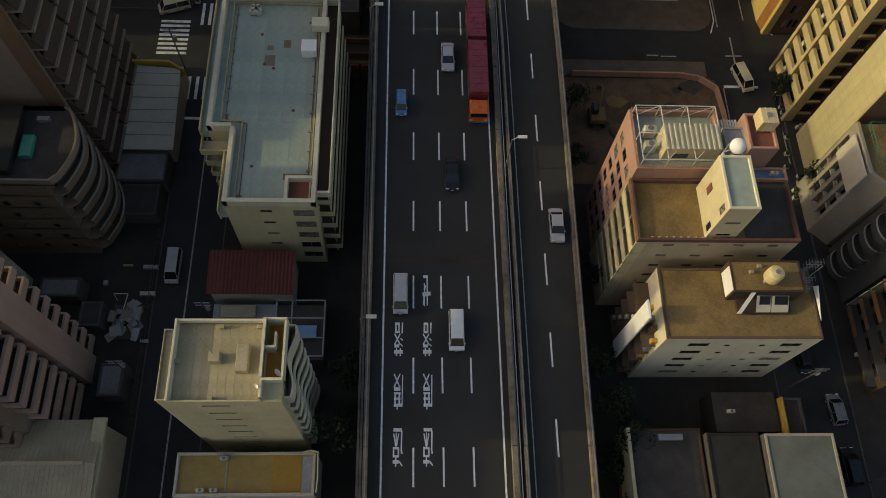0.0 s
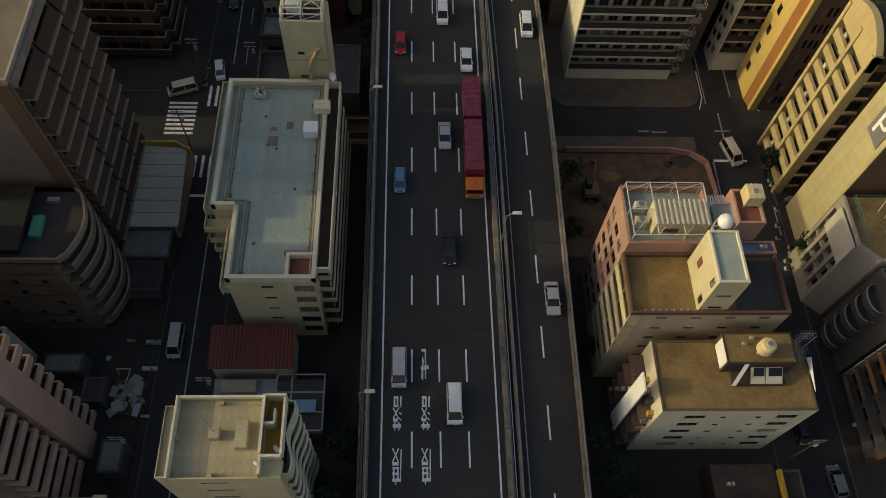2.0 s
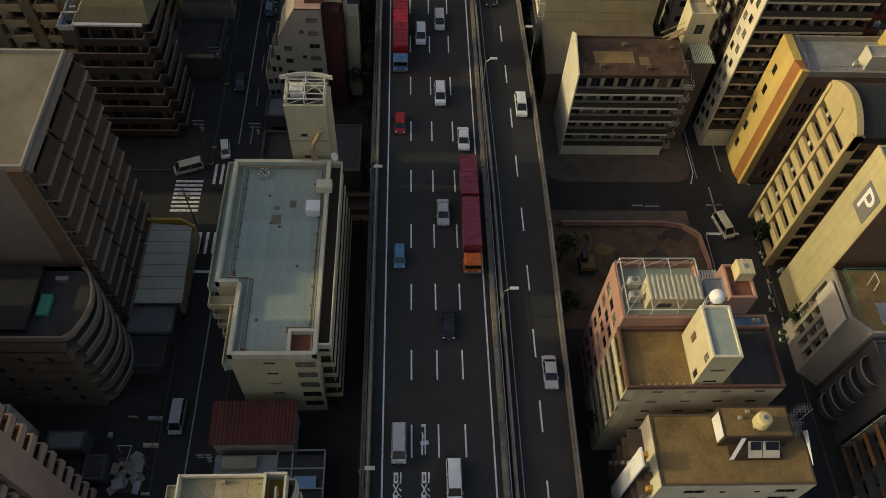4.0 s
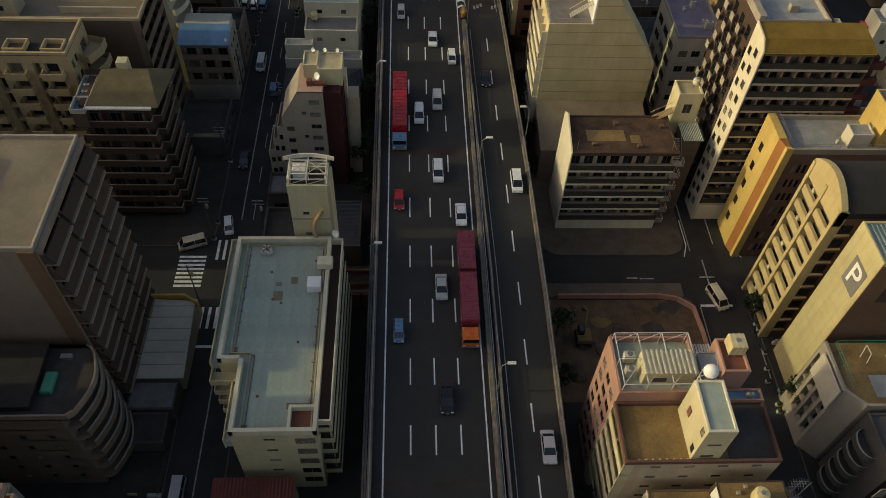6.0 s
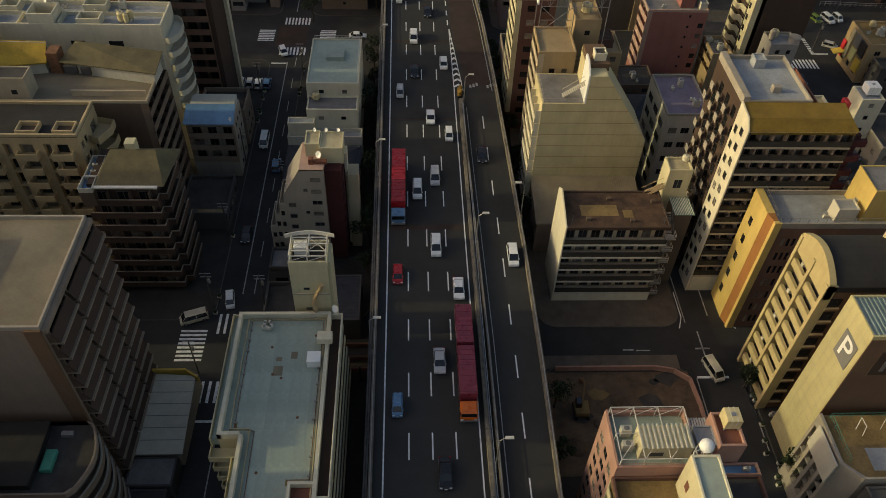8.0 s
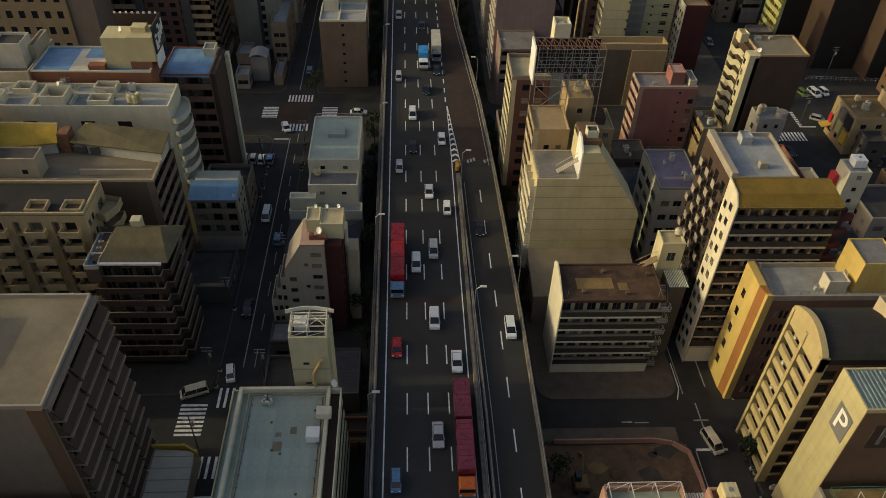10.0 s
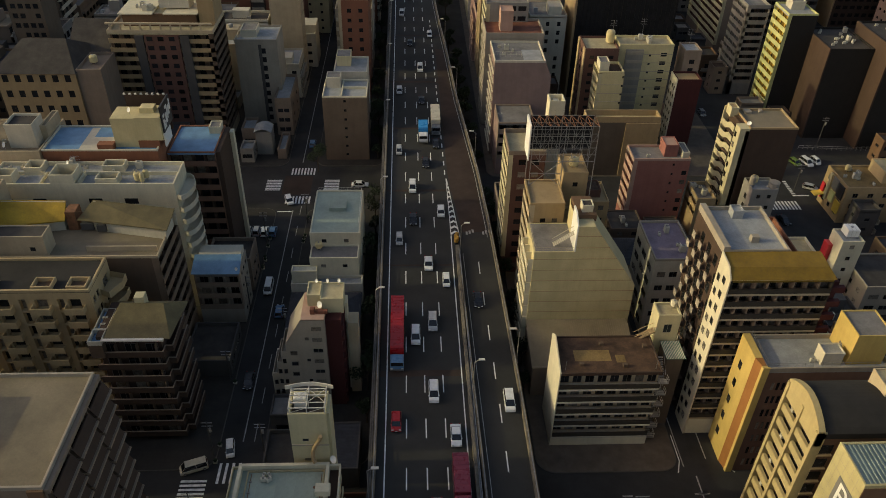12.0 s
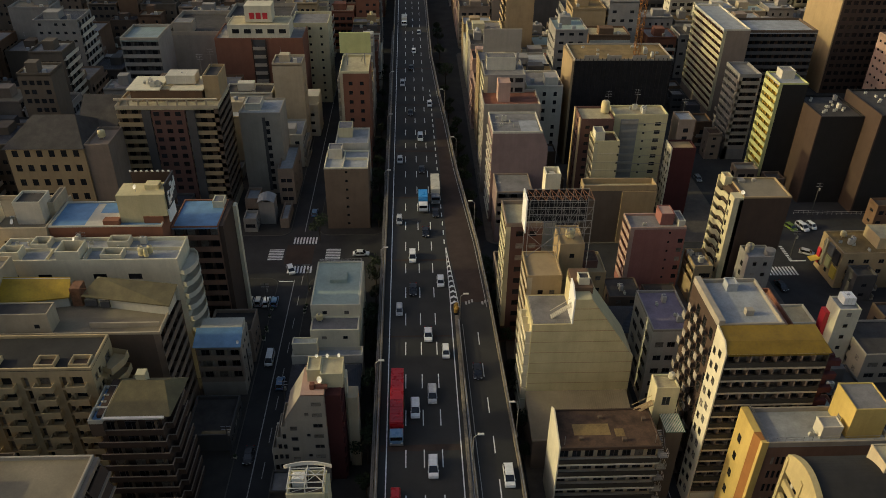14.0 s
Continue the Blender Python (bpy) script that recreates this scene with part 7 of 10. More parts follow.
house("apartment_block", -68.1, -44.0, 247, 268, 31.0, "grey concrete block with a bare roof", "apartment block", wall="grey", roof="darkroof", par=1.4, parm="stone", framed=False)
house("apartment_block", -43.0, -29.2, 240, 256, 31.0, "cream apartment slab with small windows", "apartment block", wall="cream", roof="greyroof", faces={"S": WIN(dict(cols=3, w=0.9, hh=0.9)), "E": WIN(dict(cols=4))}, framed=False)
b = house("apartment_block", -97.3, -84.4, 216, 232, 33.0, "grey apartment block with a dark green roof screen", "apartment block", wall="grey", roof="tealrib", par=1.0, parm="stone", faces={"S": BAL(storey=2.9, bays=3, deep=1.2, parmat="grey", wallmat="darkgrey")}, framed=False)
b = house("low_building", -49.0, -31.0, 208, 219, 12.0, "low white building with pale roof boxes", wall="offwhite", roof="palroof", faces={"S": WIN(dict(cols=5, w=1.4, hh=1.1))}, framed=False)
for x in (-48, -41.5, -35.5):
    Shape().box(x, x + 4.6, 210, 217, 11.2, 14.2, 0.1).ob("roof_box", M["offwhite"], b)
b = thing("temple_hall", (-90, 148, 0), "old tan hall with windows under grey pitched roofs", "building")
fc = Face("S", -104, -84, 140, 158)
holes = grid_holes(fc, 3.0, 27.4, 4.2, 6, 1.5, 1.9)
s = Shape()
pierced(s, fc, 0, 27.6, holes)
s.poly([(-84, 140, 0), (-84, 158, 0), (-84, 158, 27.6), (-84, 140, 27.6)]).poly([(-104, 158, 0), (-104, 140, 0), (-104, 140, 27.6), (-104, 158, 27.6)])
s.ob("wall", M["tan"], b)
for q in holes:
    pane_at(fc, *q, b, -0.08, False)
s = Shape()
s.v += [(-104.6, 139.2, 27.4), (-83.6, 139.2, 27.4), (-83.6, 158.6, 27.4), (-104.6, 158.6, 27.4), (-99, 149, 33.0), (-88, 149, 33.0)]
s.f += [(0, 1, 5, 4), (1, 2, 5), (2, 3, 4, 5), (3, 0, 4), (3, 2, 1, 0)]
s.ob("pitched_roof", M["darkroof"], b)
Shape().box(-83.9, -77.6, 140.5, 152, 0, 27.4).ob("side_wing", M["taupe"], b)
Shape().ring(-83.9, -77.6, 140.5, 152, 0.3, 27.4, 28.2).ob("parapet", M["taupe"], b)
s = Shape().extrude([(-90, 152, 27.0), (-79, 152, 27.0), (-79, 162, 33.0), (-90, 162, 33.5)], (0, 0, 0.4))
s.ob("pitched_roof", M["darkroof"], b)
Shape().box(-90, -79, 152.2, 162, 0, 27.0).ob("wall", M["grey"], b)
water_tank(-81, 146, 27.5, 1.0, 1.8)

# ---- east side, south to north ----
# white block with a brown roof and a tall white sign
b = house("office_building", 27.2, 44.6, -19.7, -11.4, 16.2, "white office block with a brown roof and roof hut", "office building", wall="white", roof="brownroof", par=0.12, parm="umber",
          faces={"S": WIN(dict(cols=1, w=2.4, hh=1.15, a0=2.6, a1=6.0, storey=2.75, zb=1.4), dict(cols=1, w=0.7, hh=0.7, a0=6.6, a1=8.6, storey=2.75, zb=1.4), dict(cols=1, w=0.7, hh=0.7, a0=10.6, a1=12.6, storey=2.75, zb=1.4),
                          dict(cols=1, w=2.4, hh=1.15, a0=13.0, a1=16.6, storey=2.75, zb=1.4))})
hut(b, 34.4, 42.2, -15.2, -11.6, 16.08, 2.7, "darkbrown", "brownroof", 0.1)
Shape().box(34.3, 34.38, -15.0, -12.2, 16.5, 18.7).ob("white_panel", M["signwhite"], b)
Shape().box(35.4, 41.4, -16.9, -15.22, 16.08, 16.5).ob("skylight_kerb", M["darkbrown"], b)
for x0, x1 in ((37.4, 39.0), (39.1, 41.0)):
    Shape().extrude([(x0, -16.8, 16.52), (x1, -16.8, 16.52), (x1, -15.24, 17.5), (x0, -15.24, 17.5)], (0, 0, 0.05)).ob("skylight", M["offwhite"], b)
    Shape().extrude([(x0 + 0.3, -16.1, 17.02), (x1 - 0.1, -16.1, 17.02), (x1 - 0.1, -15.3, 17.52), (x0 + 0.3, -15.3, 17.52)], (0, 0, 0.04)).ob("skylight_pane", M["glass"], b)
Shape().extrude([(35.2, -17.0, 16.5), (35.7, -17.0, 16.5), (36.9, -15.24, 18.3), (36.4, -15.24, 18.3)], (0, 0, 0.2)).ob("white_beam", M["signwhite"], b)
Shape().extrude([(44.7, -17.6, 16.2), (44.7, -13.6, 16.2), (44.8, -13.8, 17.0)], (0.08, 0, 0)).ob("white_sheet", M["signwhite"], b)
for x, y in ((36.6, -13.0), (37.6, -12.3), (38.0, -14.1)):
    Shape().box(x - 0.2, x + 0.2, y - 0.2, y + 0.2, 18.7, 19.05, 0.03).ob("roof_block", M["stone"], b)
water_tank(38.5, -13.8, 18.7, 0.9, 1.7)
for x, y in ((42.6, -12.4), (43.4, -13.2), (42.9, -14.2)):
    antenna(x, y, 16.1, 2.0)
antenna(43.9, -12.0, 15.7, 4)
sg = thing("vertical_sign", (25.5, -17, 0.16), "tall white vertical sign panel beside a facade", "sign")
Shape().box(25.0, 25.2, -18.0, -15.9, 3.2, 18.0).ob("panel", M["signwhite"], sg)
for y in (-17.6, -16.3):
    Shape().box(25.04, 25.18, y - 0.08, y + 0.08, 0.16, 3.2).ob("post", M["steel"], sg)
for k in range(5):                                    # outside stair and landings on the west side
    z = 1.6 + 2.7 * k
    Shape().box(25.4, 27.18, -14.4, -11.8, z, z + 0.15).ob("landing", M["umber"], b)
    s = Shape()
    for i in range(9):
        s.box(25.5, 26.3, -14.4 - 0.28 * i, -14.15 - 0.28 * i, z - 0.15 * i - 0.05, z - 0.15 * i)
    s.ob("stair_flight", M["umber"], b)
rail(b, [(25.4, -17.2), (25.4, -11.8)], 12.6, 1.1, "umber")
for i in range(5):
    ac_unit(26.0, -12.4 - 0.9 * i, 1.6 + 2.7 * (i % 5) + 0.16)

r6 = random.Random(17)
for k in range(5):                                    # goods and screens stacked on the western landings
    for i in range(4):
        y, w = -19.2 + 1.25 * i, r6.uniform(0.5, 0.95)
        z = 1.6 + 2.7 * k
        Shape().box(26.5, 27.15, y, y + w, z + 0.02, z + r6.uniform(0.8, 1.9), 0.03).ob("stacked_panel", M[r6.choice(("offwhite", "amberroof", "umber", "lightblue", "orange", "grey", "darkgrey", "cream"))], b)
    Shape().box(25.6, 27.18, -19.4, -14.5, 1.45 + 2.7 * k, 1.6 + 2.7 * k).ob("landing", M["umber"], b)

# pink-brown block with a roof pergola, cream tower and round tank
b = house("apartment_block", 24.0, 42.0, -10.0, -2.4, 20.6, "beige and pink tiled apartment block with a sunken roof", "apartment block", wall="beige", roof="brownroof", par=0.7, parm="ruddy",
          faces={"S": WIN(dict(cols=4, w=1.2, hh=0.6, storey=2.8, sill=1.5)), "W": BAL(storey=2.8, bays=2, deep=1.2, parmat="cream", wallmat="tan")})
# dark sheet painted as the stair tower's cast shadow on the roof
Shape().box(36.2, 41.7, -9.7, -2.7, 19.92, 20.0).ob("dark_roof_area", M["darkroof"], b)
s = Shape()
for i in range(9):
    s.box(25.6 + i * 0.8, 25.8 + i * 0.8, -9.62, -9.45, 19.9, 20.25)
s.ob("vent_row", M["plastic"], b)
b2 = house("apartment_block", 24.2, 34.2, -2.35, 5.4, 22.6, "pink tiled apartment block under a white roof pergola", "apartment block", wall="pink", roof="tealroof", par=1.0, parm="pink",
           faces={"W": WIN(dict(cols=3, w=1.5, hh=1.4, storey=2.8)), "S": None})
s = Shape()
for x in (24.6, 27.4, 30.4, 33.6):
    for y in (-2.0, 1.4, 5.0):
        s.rod((x, y, 21.6), (x, y, 23.9), 0.06)
    s.rod((x, -2.0, 23.9), (x, 5.0, 23.9), 0.06)
for y in (-2.0, 1.4, 5.0):
    s.rod((24.6, y, 23.9), (33.6, y, 23.9), 0.06)
for x, xx in ((24.6, 27.4), (27.4, 30.4), (30.4, 33.6)):
    s.rod((x, 5.0, 21.6), (xx, 5.0, 23.9), 0.045)
    s.rod((x, -2.0, 23.9), (xx, 1.4, 23.9), 0.045)
s.ob("pergola", M["whitesteel"], b2)
s = Shape().box(27.2, 33.4, -0.8, 2.2, 21.6, 24.3)
s.ob("machine_house", M["cream"], b2)
for i in range(11):
    Shape().box(27.2 + i * 0.58, 27.4 + i * 0.58, -0.95, 2.35, 24.3, 24.46).ob("roof_rib", M["offwhite"], b2)
Shape().box(28.3, 30.0, -0.86, -0.8, 22.4, 23.2).ob("louvre", M["darkgrey"], b2)
ac_unit(26.0, 0.5, 21.62, 0, True)
ac_unit(26.2, 2.5, 21.62, 0, True)
hut(b2, 34.3, 36.6, 0.0, 2.6, 22.0, 1.4, "palroof", "palroof")
rail(b2, [(24.3, -2.2), (34.0, -2.2), (34.0, 5.2), (24.3, 5.2), (24.3, -2.2)], 22.6, 0.6, "pink")
for i in range(9):
    Shape().box(33.9 + 0.33 * i, 34.1 + 0.33 * i, 3.2, 4.6, 21.8, 21.95).ob("catwalk_board", M["whitesteel"], b2)
tw = house("stair_tower", 31.6, 34.9, -9.5, -3.2, 27.0, "tall cream stair tower with a small teal roof", "tower", wall="cream", roof="tealroof", par=0.25, parm="white",
           faces={"W": WIN(dict(cols=1, w=0.8, hh=1.4, zb=20.2, storey=4.0, sill=0.4, a0=4.5, a1=6.5)), "S": WIN(dict(cols=1, w=1.6, hh=0.5, storey=2.8, zb=19.0, sill=1.6))}, z0=0)
Shape().box(31.52, 31.6, -5.6, -4.8, 22.6, 24.0).ob("red_door", M["floorred"], tw)
gt = thing("water_tank", (33.5, -2.4, 22.7), "white spherical water tank on a pipe stand", "water tank", "water tanks")
for dx, dy in ((-0.6, -0.6), (0.6, -0.6), (0.6, 0.6), (-0.6, 0.6)):
    Shape().rod((33.5 + dx, -2.4 + dy, 22.7), (33.5 + dx, -2.4 + dy, 27.0), 0.06).ob("leg", M["whitesteel"], gt)
Shape().lathe(33.5, -2.4, [(0.05, 26.6)] + [(0.85 * math.sin(math.pi * i / 10), 27.45 - 0.85 * math.cos(math.pi * i / 10)) for i in range(1, 10)] + [(0.05, 28.3)], 20).ob("sphere", M["signwhite"], gt)
pipe_run(gt, [(32.8, -2.6, 27.0), (31.9, -3.0, 27.2), (31.9, -3.6, 26.8)], 0.06)
ph = house("roof_hut", 36.6, 39.8, -0.6, 4.0, 24.2, "pink roof hut carrying a cream box tank", "roof hut", wall="pink", roof="floorred", par=0.4, z0=0.0, faces={"W": WIN(dict(cols=1, w=0.9, hh=1.5, zb=21.5, storey=5, sill=0.5))})
box_tank(37.6, 39.5, 1.6, 3.6, 23.8, 1.7, "tankyel", "cream box water tank with a round hatch")
house("apartment_block", 36.0, 42.2, -2.4, -0.7, 20.4, "narrow pink tiled wing with a blue-grey roof", "apartment block", wall="pink", roof="blueroof", par=0.4)
ac_unit(40.6, -1.6, 20.05)

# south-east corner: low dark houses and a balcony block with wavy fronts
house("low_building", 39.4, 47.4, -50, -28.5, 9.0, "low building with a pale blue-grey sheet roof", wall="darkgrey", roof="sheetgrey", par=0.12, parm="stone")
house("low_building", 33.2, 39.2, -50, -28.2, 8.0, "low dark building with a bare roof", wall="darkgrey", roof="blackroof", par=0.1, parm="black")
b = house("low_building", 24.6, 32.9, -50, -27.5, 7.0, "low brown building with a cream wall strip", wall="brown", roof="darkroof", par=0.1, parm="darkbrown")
Shape().box(24.2, 24.58, -50, -27.5, 3, 7.6).ob("cream_screen", M["cream"], b)
Shape().box(27.8, 30.6, -28.9, -28.2, 7.0, 7.5).ob("duct", M["steel"], b)
b = house("low_building", 44.4, 46.8, -28.0, -23.4, 4.6, "low narrow shed with a yellow side wall", wall="darkgrey", roof="darkroof", par=0.3)
Shape().box(44.1, 44.38, -28.0, -23.4, 0, 5.0).ob("yellow_wall", M["ochre"], b)
# black wall stands in for the yard's shade
b = house("low_building", 36.0, 43.8, -27.4, -22.6, 4.2, "low shed coloured black for shade, with a dark roof", wall="black", roof="darkroof", par=0.05)
ac_unit(38, -25, 4.0)
# parked cars and poles in the dark street behind
for kind, color, x, y, a in (("kei", "black", 50.2, -17.6, 4), ("hatch", "grey", 53.2, -24.0, 184), ("minivan", "black", 53.4, -31.0, 182), ("hatch", "maroon", 49.9, -12.6, 2)):
    car(kind, color, x, y, 0.0, a)
street_pole(48.0, -21.0, 9.0)
street_pole(54.6, -33.0, 9.0)
mp = thing("flag_pole", (48.2, -9.6, 0.0), "thin white pole leaning over a dark street", "pole")
Shape().rod((48.2, -9.6, 0.0), (50.8, -8.0, 9.0), 0.06).ob("pole", M["whitesteel"], mp)
# dark block with curved balconies, its rims pale
b = thing("apartment_block", (64, -5, 0), "dark apartment block with curved balconies and thin pale rims", "apartment block")
Shape().box(57.6, 75, -9.6, -1.6, 0, 15).ob("wall", M["darkgrey"], b)
roof_of(b, 57.6, 75, -9.6, -1.6, 15.4, M["darkroof"], M["darkgrey"], 0.5)
for k in range(5):
    z = 1.4 + 2.75 * k
    for yc, w in ((-4.9, 2.0),):
        pts = [(57.58, yc - w)] + [(57.58 - 1.7 * math.sin(math.pi * i / 10) ** 0.7, yc - w * math.cos(math.pi * i / 10)) for i in range(1, 10)] + [(57.58, yc + w)]
        s = Shape().prism(pts[::-1], z, z + 0.18)
        rimm = Shape()
        for (xa, ya), (xb, yb) in zip(pts, pts[1:]):
            s.extrude([(xa, ya, z + 0.18), (xb, yb, z + 0.18), (xb + 0.12, yb, z + 0.18), (xa + 0.12, ya, z + 0.18)], (0, 0, 0.92))
            rimm.extrude([(xa - 0.04, ya, z + 1.1), (xb - 0.04, yb, z + 1.1), (xb + 0.16, yb, z + 1.1), (xa + 0.16, ya, z + 1.1)], (0, 0, 0.1))
        s.ob("balcony", M["darkgrey"], b)
        rimm.ob("rim", M["stone"], b)
# block with wooden balcony boards
b = thing("apartment_block", (64, -15, 0), "dark apartment block with orange wooden balcony boards", "apartment block")
Shape().box(57.9, 75, -22, -10.2, 0, 14.4).ob("wall", M["darkbrown"], b)
roof_of(b, 57.9, 75, -22, -10.2, 14.8, M["darkroof"], M["darkbrown"], 0.4)
for k in range(4):
    z = 2.6 + 2.8 * k
    Shape().box(56.6, 57.88, -21.6, -10.6, z, z + 0.16).ob("balcony", M["darkgrey"], b)
    for y in (-15.2,):
        Shape().box(56.5, 56.6, y, y + 4.0, z + 0.1, z + 0.85).ob("board", M["plank"] if k > 1 else M["brown"], b)
        Shape().box(56.6, 57.88, y + 4.4, y + 4.5, z + 0.16, z + 2.5).ob("party_screen", M["grey"], b)
    for y in (-20.4, -17.0, -14.6, -12.2):
        Shape().box(57.84, 57.9, y, y + 1.6, z + 0.2, z + 2.2).ob("window", M["glass"], b)
# grey-brown block with vertical slots and a chamfered corner
b = thing("apartment_block", (64, 4, 0), "grey-brown block with vertical dark slots and a stained flat roof", "apartment block")
fc = Face("W", 55.2, 75, 1.2, 8.6)
holes = [(round(0.5 + 1.75 * i, 2), round(1.65 + 1.75 * i, 2), 2.6, 14.0) for i in range(4)]
s = Shape()
pierced(s, fc, 0, 15.6, holes, 0.9)
s.poly([(55.2, 1.2, 0), (57.4, -1.0, 0), (57.4, -1.0, 15.6), (55.2, 1.2, 15.6)]).poly([(57.4, -1.0, 0), (75, -1.0, 0), (75, -1.0, 15.6), (57.4, -1.0, 15.6)])
s.poly([(55.2, 8.6, 0), (75, 8.6, 0), (75, 8.6, 15.6), (55.2, 8.6, 15.6)])
s.ob("wall", M["stone"], b)
for q in holes:
    pane_at(fc, *q, b, -0.85, False)
    for k in range(4):
        s = Shape()
        fc.slab(s, q[0], q[1], 3.4 + 2.8 * k, 3.46 + 2.8 * k, -0.2, -0.12)
        s.ob("slot_rail", M["steel"], b)
        s = Shape()
        fc.slab(s, q[0], q[1], 2.5 + 2.8 * k, 2.7 + 2.8 * k, -0.84, -0.12)
        s.ob("slot_floor", M["stone"], b)
Shape().prism([(55.25, 8.55), (55.25, 1.25), (57.42, -0.95), (75, -0.95), (75, 8.55)], 15.2, 15.6).ob("roof", M["brownroof"], b)
Shape().box(55.2, 55.6, 1.2, 8.6, 15.58, 16.1).ob("parapet", M["stone"], b)
s = Shape().extrude([(55.2, 1.2, 15.58), (57.4, -1.0, 15.58), (57.7, -0.7, 15.58), (55.6, 1.35, 15.58)], (0, 0, 0.52))
s.ob("parapet", M["stone"], b)
Shape().box(57.6, 75, -1.0, -0.7, 15.58, 16.1).ob("parapet", M["stone"], b)
Shape().box(54.6, 54.85, 1.0, 6.9, 11.4, 15.9, 0.04).ob("front_panel", M["offwhite"], b)
for y in (1.6, 6.3):
    Shape().box(54.85, 55.2, y - 0.1, y + 0.1, 12.0, 15.4).ob("panel_bracket", M["steel"], b)
rail(b, [(56.6, 1.6), (56.6, 8.2), (74, 8.2)], 15.6, 1.1, "greenplastic")
for x in (60.0, 63.4):
    rk = thing("clothes_rack", (x, 6.8, 15.6), "bent thin steel clothes rack on a roof", "rack", "roof racks")
    Shape().rod((x - 0.5, 6.4, 15.6), (x, 7.2, 17.2), 0.05).rod((x, 7.2, 17.2), (x + 0.5, 6.2, 16.6), 0.05).rod((x + 0.5, 6.2, 16.6), (x, 5.4, 15.6), 0.05).ob("bar", M["whitesteel"], rk)
Shape().box(59.5, 66, 0.4, 3.6, 15.6, 15.64).ob("stained_area", M["palroof"], b)

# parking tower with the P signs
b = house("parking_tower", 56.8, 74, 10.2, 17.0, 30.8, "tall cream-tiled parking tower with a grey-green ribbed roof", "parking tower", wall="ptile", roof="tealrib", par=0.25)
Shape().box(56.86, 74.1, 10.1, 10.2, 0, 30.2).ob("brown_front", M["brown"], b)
fc = Face("W", 56.8, 74, 10.2, 17.0)
s = Shape()
for k in range(1, 18):
    fc.slab(s, 0, 6.8, 1.7 * k, 1.7 * k + 0.03, 0.0, 0.012)
for i in range(1, 5):
    fc.slab(s, 1.36 * i - 0.012, 1.36 * i + 0.012, 0, 30.4, 0.0, 0.012)
s.ob("tile_joints", M["stone"], b)
s = Shape()
for i in range(28):
    s.box(57.2 + 0.6 * i, 57.42 + 0.6 * i, 10.5, 16.7, 30.55, 30.66)
s.ob("roof_ribs", M["tealrib"], b)


def letter_sign(parent, fc, a, z, w, h, text, size, back, front, label):
    """A flat sign with a letter in the built-in font."""
    s = Shape()
    fc.slab(s, a, a + w, z, z + h, 0.02, 0.12)
    p = s.ob("sign_panel", M[back], parent, label)
    cu = bpy.data.curves.new("letter", "FONT")
    cu.body, cu.size, cu.extrude, cu.align_x, cu.align_y = text, size, 0.03, "CENTER", "CENTER"
    tmp = bpy.data.objects.new("letter", cu)
    scene.collection.objects.link(tmp)
    me = bpy.data.meshes.new_from_object(tmp.evaluated_get(bpy.context.evaluated_depsgraph_get()))
    bpy.data.objects.remove(tmp)
    me.materials.clear()
    me.materials.append(M[front])
    o = new("letter", me)
    u, n = fc.u, fc.n
    c = fc.p(a + w / 2, z + h / 2, 0.16)
    bs = base_of(parent)
    o.parent = parent
    o.matrix_basis = Matrix(((u[0], 0, n[0], c[0] - bs[0]), (u[1], 0, n[1], c[1] - bs[1]), (0, 1, 0, c[2] - bs[2]), (0, 0, 0, 1)))
    return o


letter_sign(b, fc, 2.6, 22.6, 3.4, 4.6, "P", 5.0, "signgrey", "signwhite", "grey sign with a white letter P")
letter_sign(b, Face("S", 56.8, 74, 10.1, 17.0), 2.4, 23.0, 4.4, 4.8, "P", 5.2, "darkbrown", "signgrey", "dark sign with a grey letter P")

# arched office with a cream grid
b = thing("office_building", (62, 24.5, 0), "office block with a cream beam grid under an arched roof", "office building")
Shape().box(56.4, 76, 19.8, 29.0, 0, 28.4).ob("wall", M["darkgrey"], b)
fc = Face("W", 55.4, 76, 19.4, 29.2)
for a in (0.0, 4.6, 9.2):
    s = Shape()
    fc.slab(s, a, a + 0.6, 0, 29.6, -1.2, 0.25)
    s.ob("pilaster", M["beam"], b)
for k in range(10):
    z = 1.4 + 2.85 * k
    for a in (0.62, 5.22):
        s = Shape()
        fc.slab(s, a, a + 3.96, z, z + 1.25, -0.5, 0.0)
        s.ob("spandrel", M["beam"], b)
        s = Shape()
        fc.slab(s, a, a + 3.96, z - 0.1, z, -1.1, -0.02)
        s.ob("floor_slab", M["beam"], b)
    for i in range(3):
        for a in (0.8, 5.4):
            pane_at(fc, a + 1.25 * i, a + 1.15 + 1.25 * i, z + 1.3, z + 2.7, b, -1.02)
    if k % 2 == 0:
        s = Shape()
        fc.slab(s, 2.0, 2.6, z + 1.3, z + 1.9, -0.9, -0.4)
        s.ob("window_unit", M["plastic"], b)
arcp = [(55.3, 19.4 + 9.8 * i / 14, 29.9 + 2.1 * math.sin(math.pi * i / 14) ** 0.85) for i in range(15)]
s = Shape()
s.extrude([(55.3, 19.4, 28.6)] + arcp + [(55.3, 29.2, 28.6)], (0.9, 0, 0))
s.ob("arched_gable", M["beam"], b)
arcr = [(56.2, y, z - 0.5) for _, y, z in arcp]
s = Shape()
s.extrude([(56.2, 19.4, 28.4)] + arcr + [(56.2, 29.2, 28.4)], (19.6, 0, 0))
s.ob("barrel_roof", M["blackroof"], b)
s = Shape()
fc.slab(s, 0, 9.8, 26.9, 28.6, -1.0, 0.05)
s.ob("top_band", M["beam"], b)
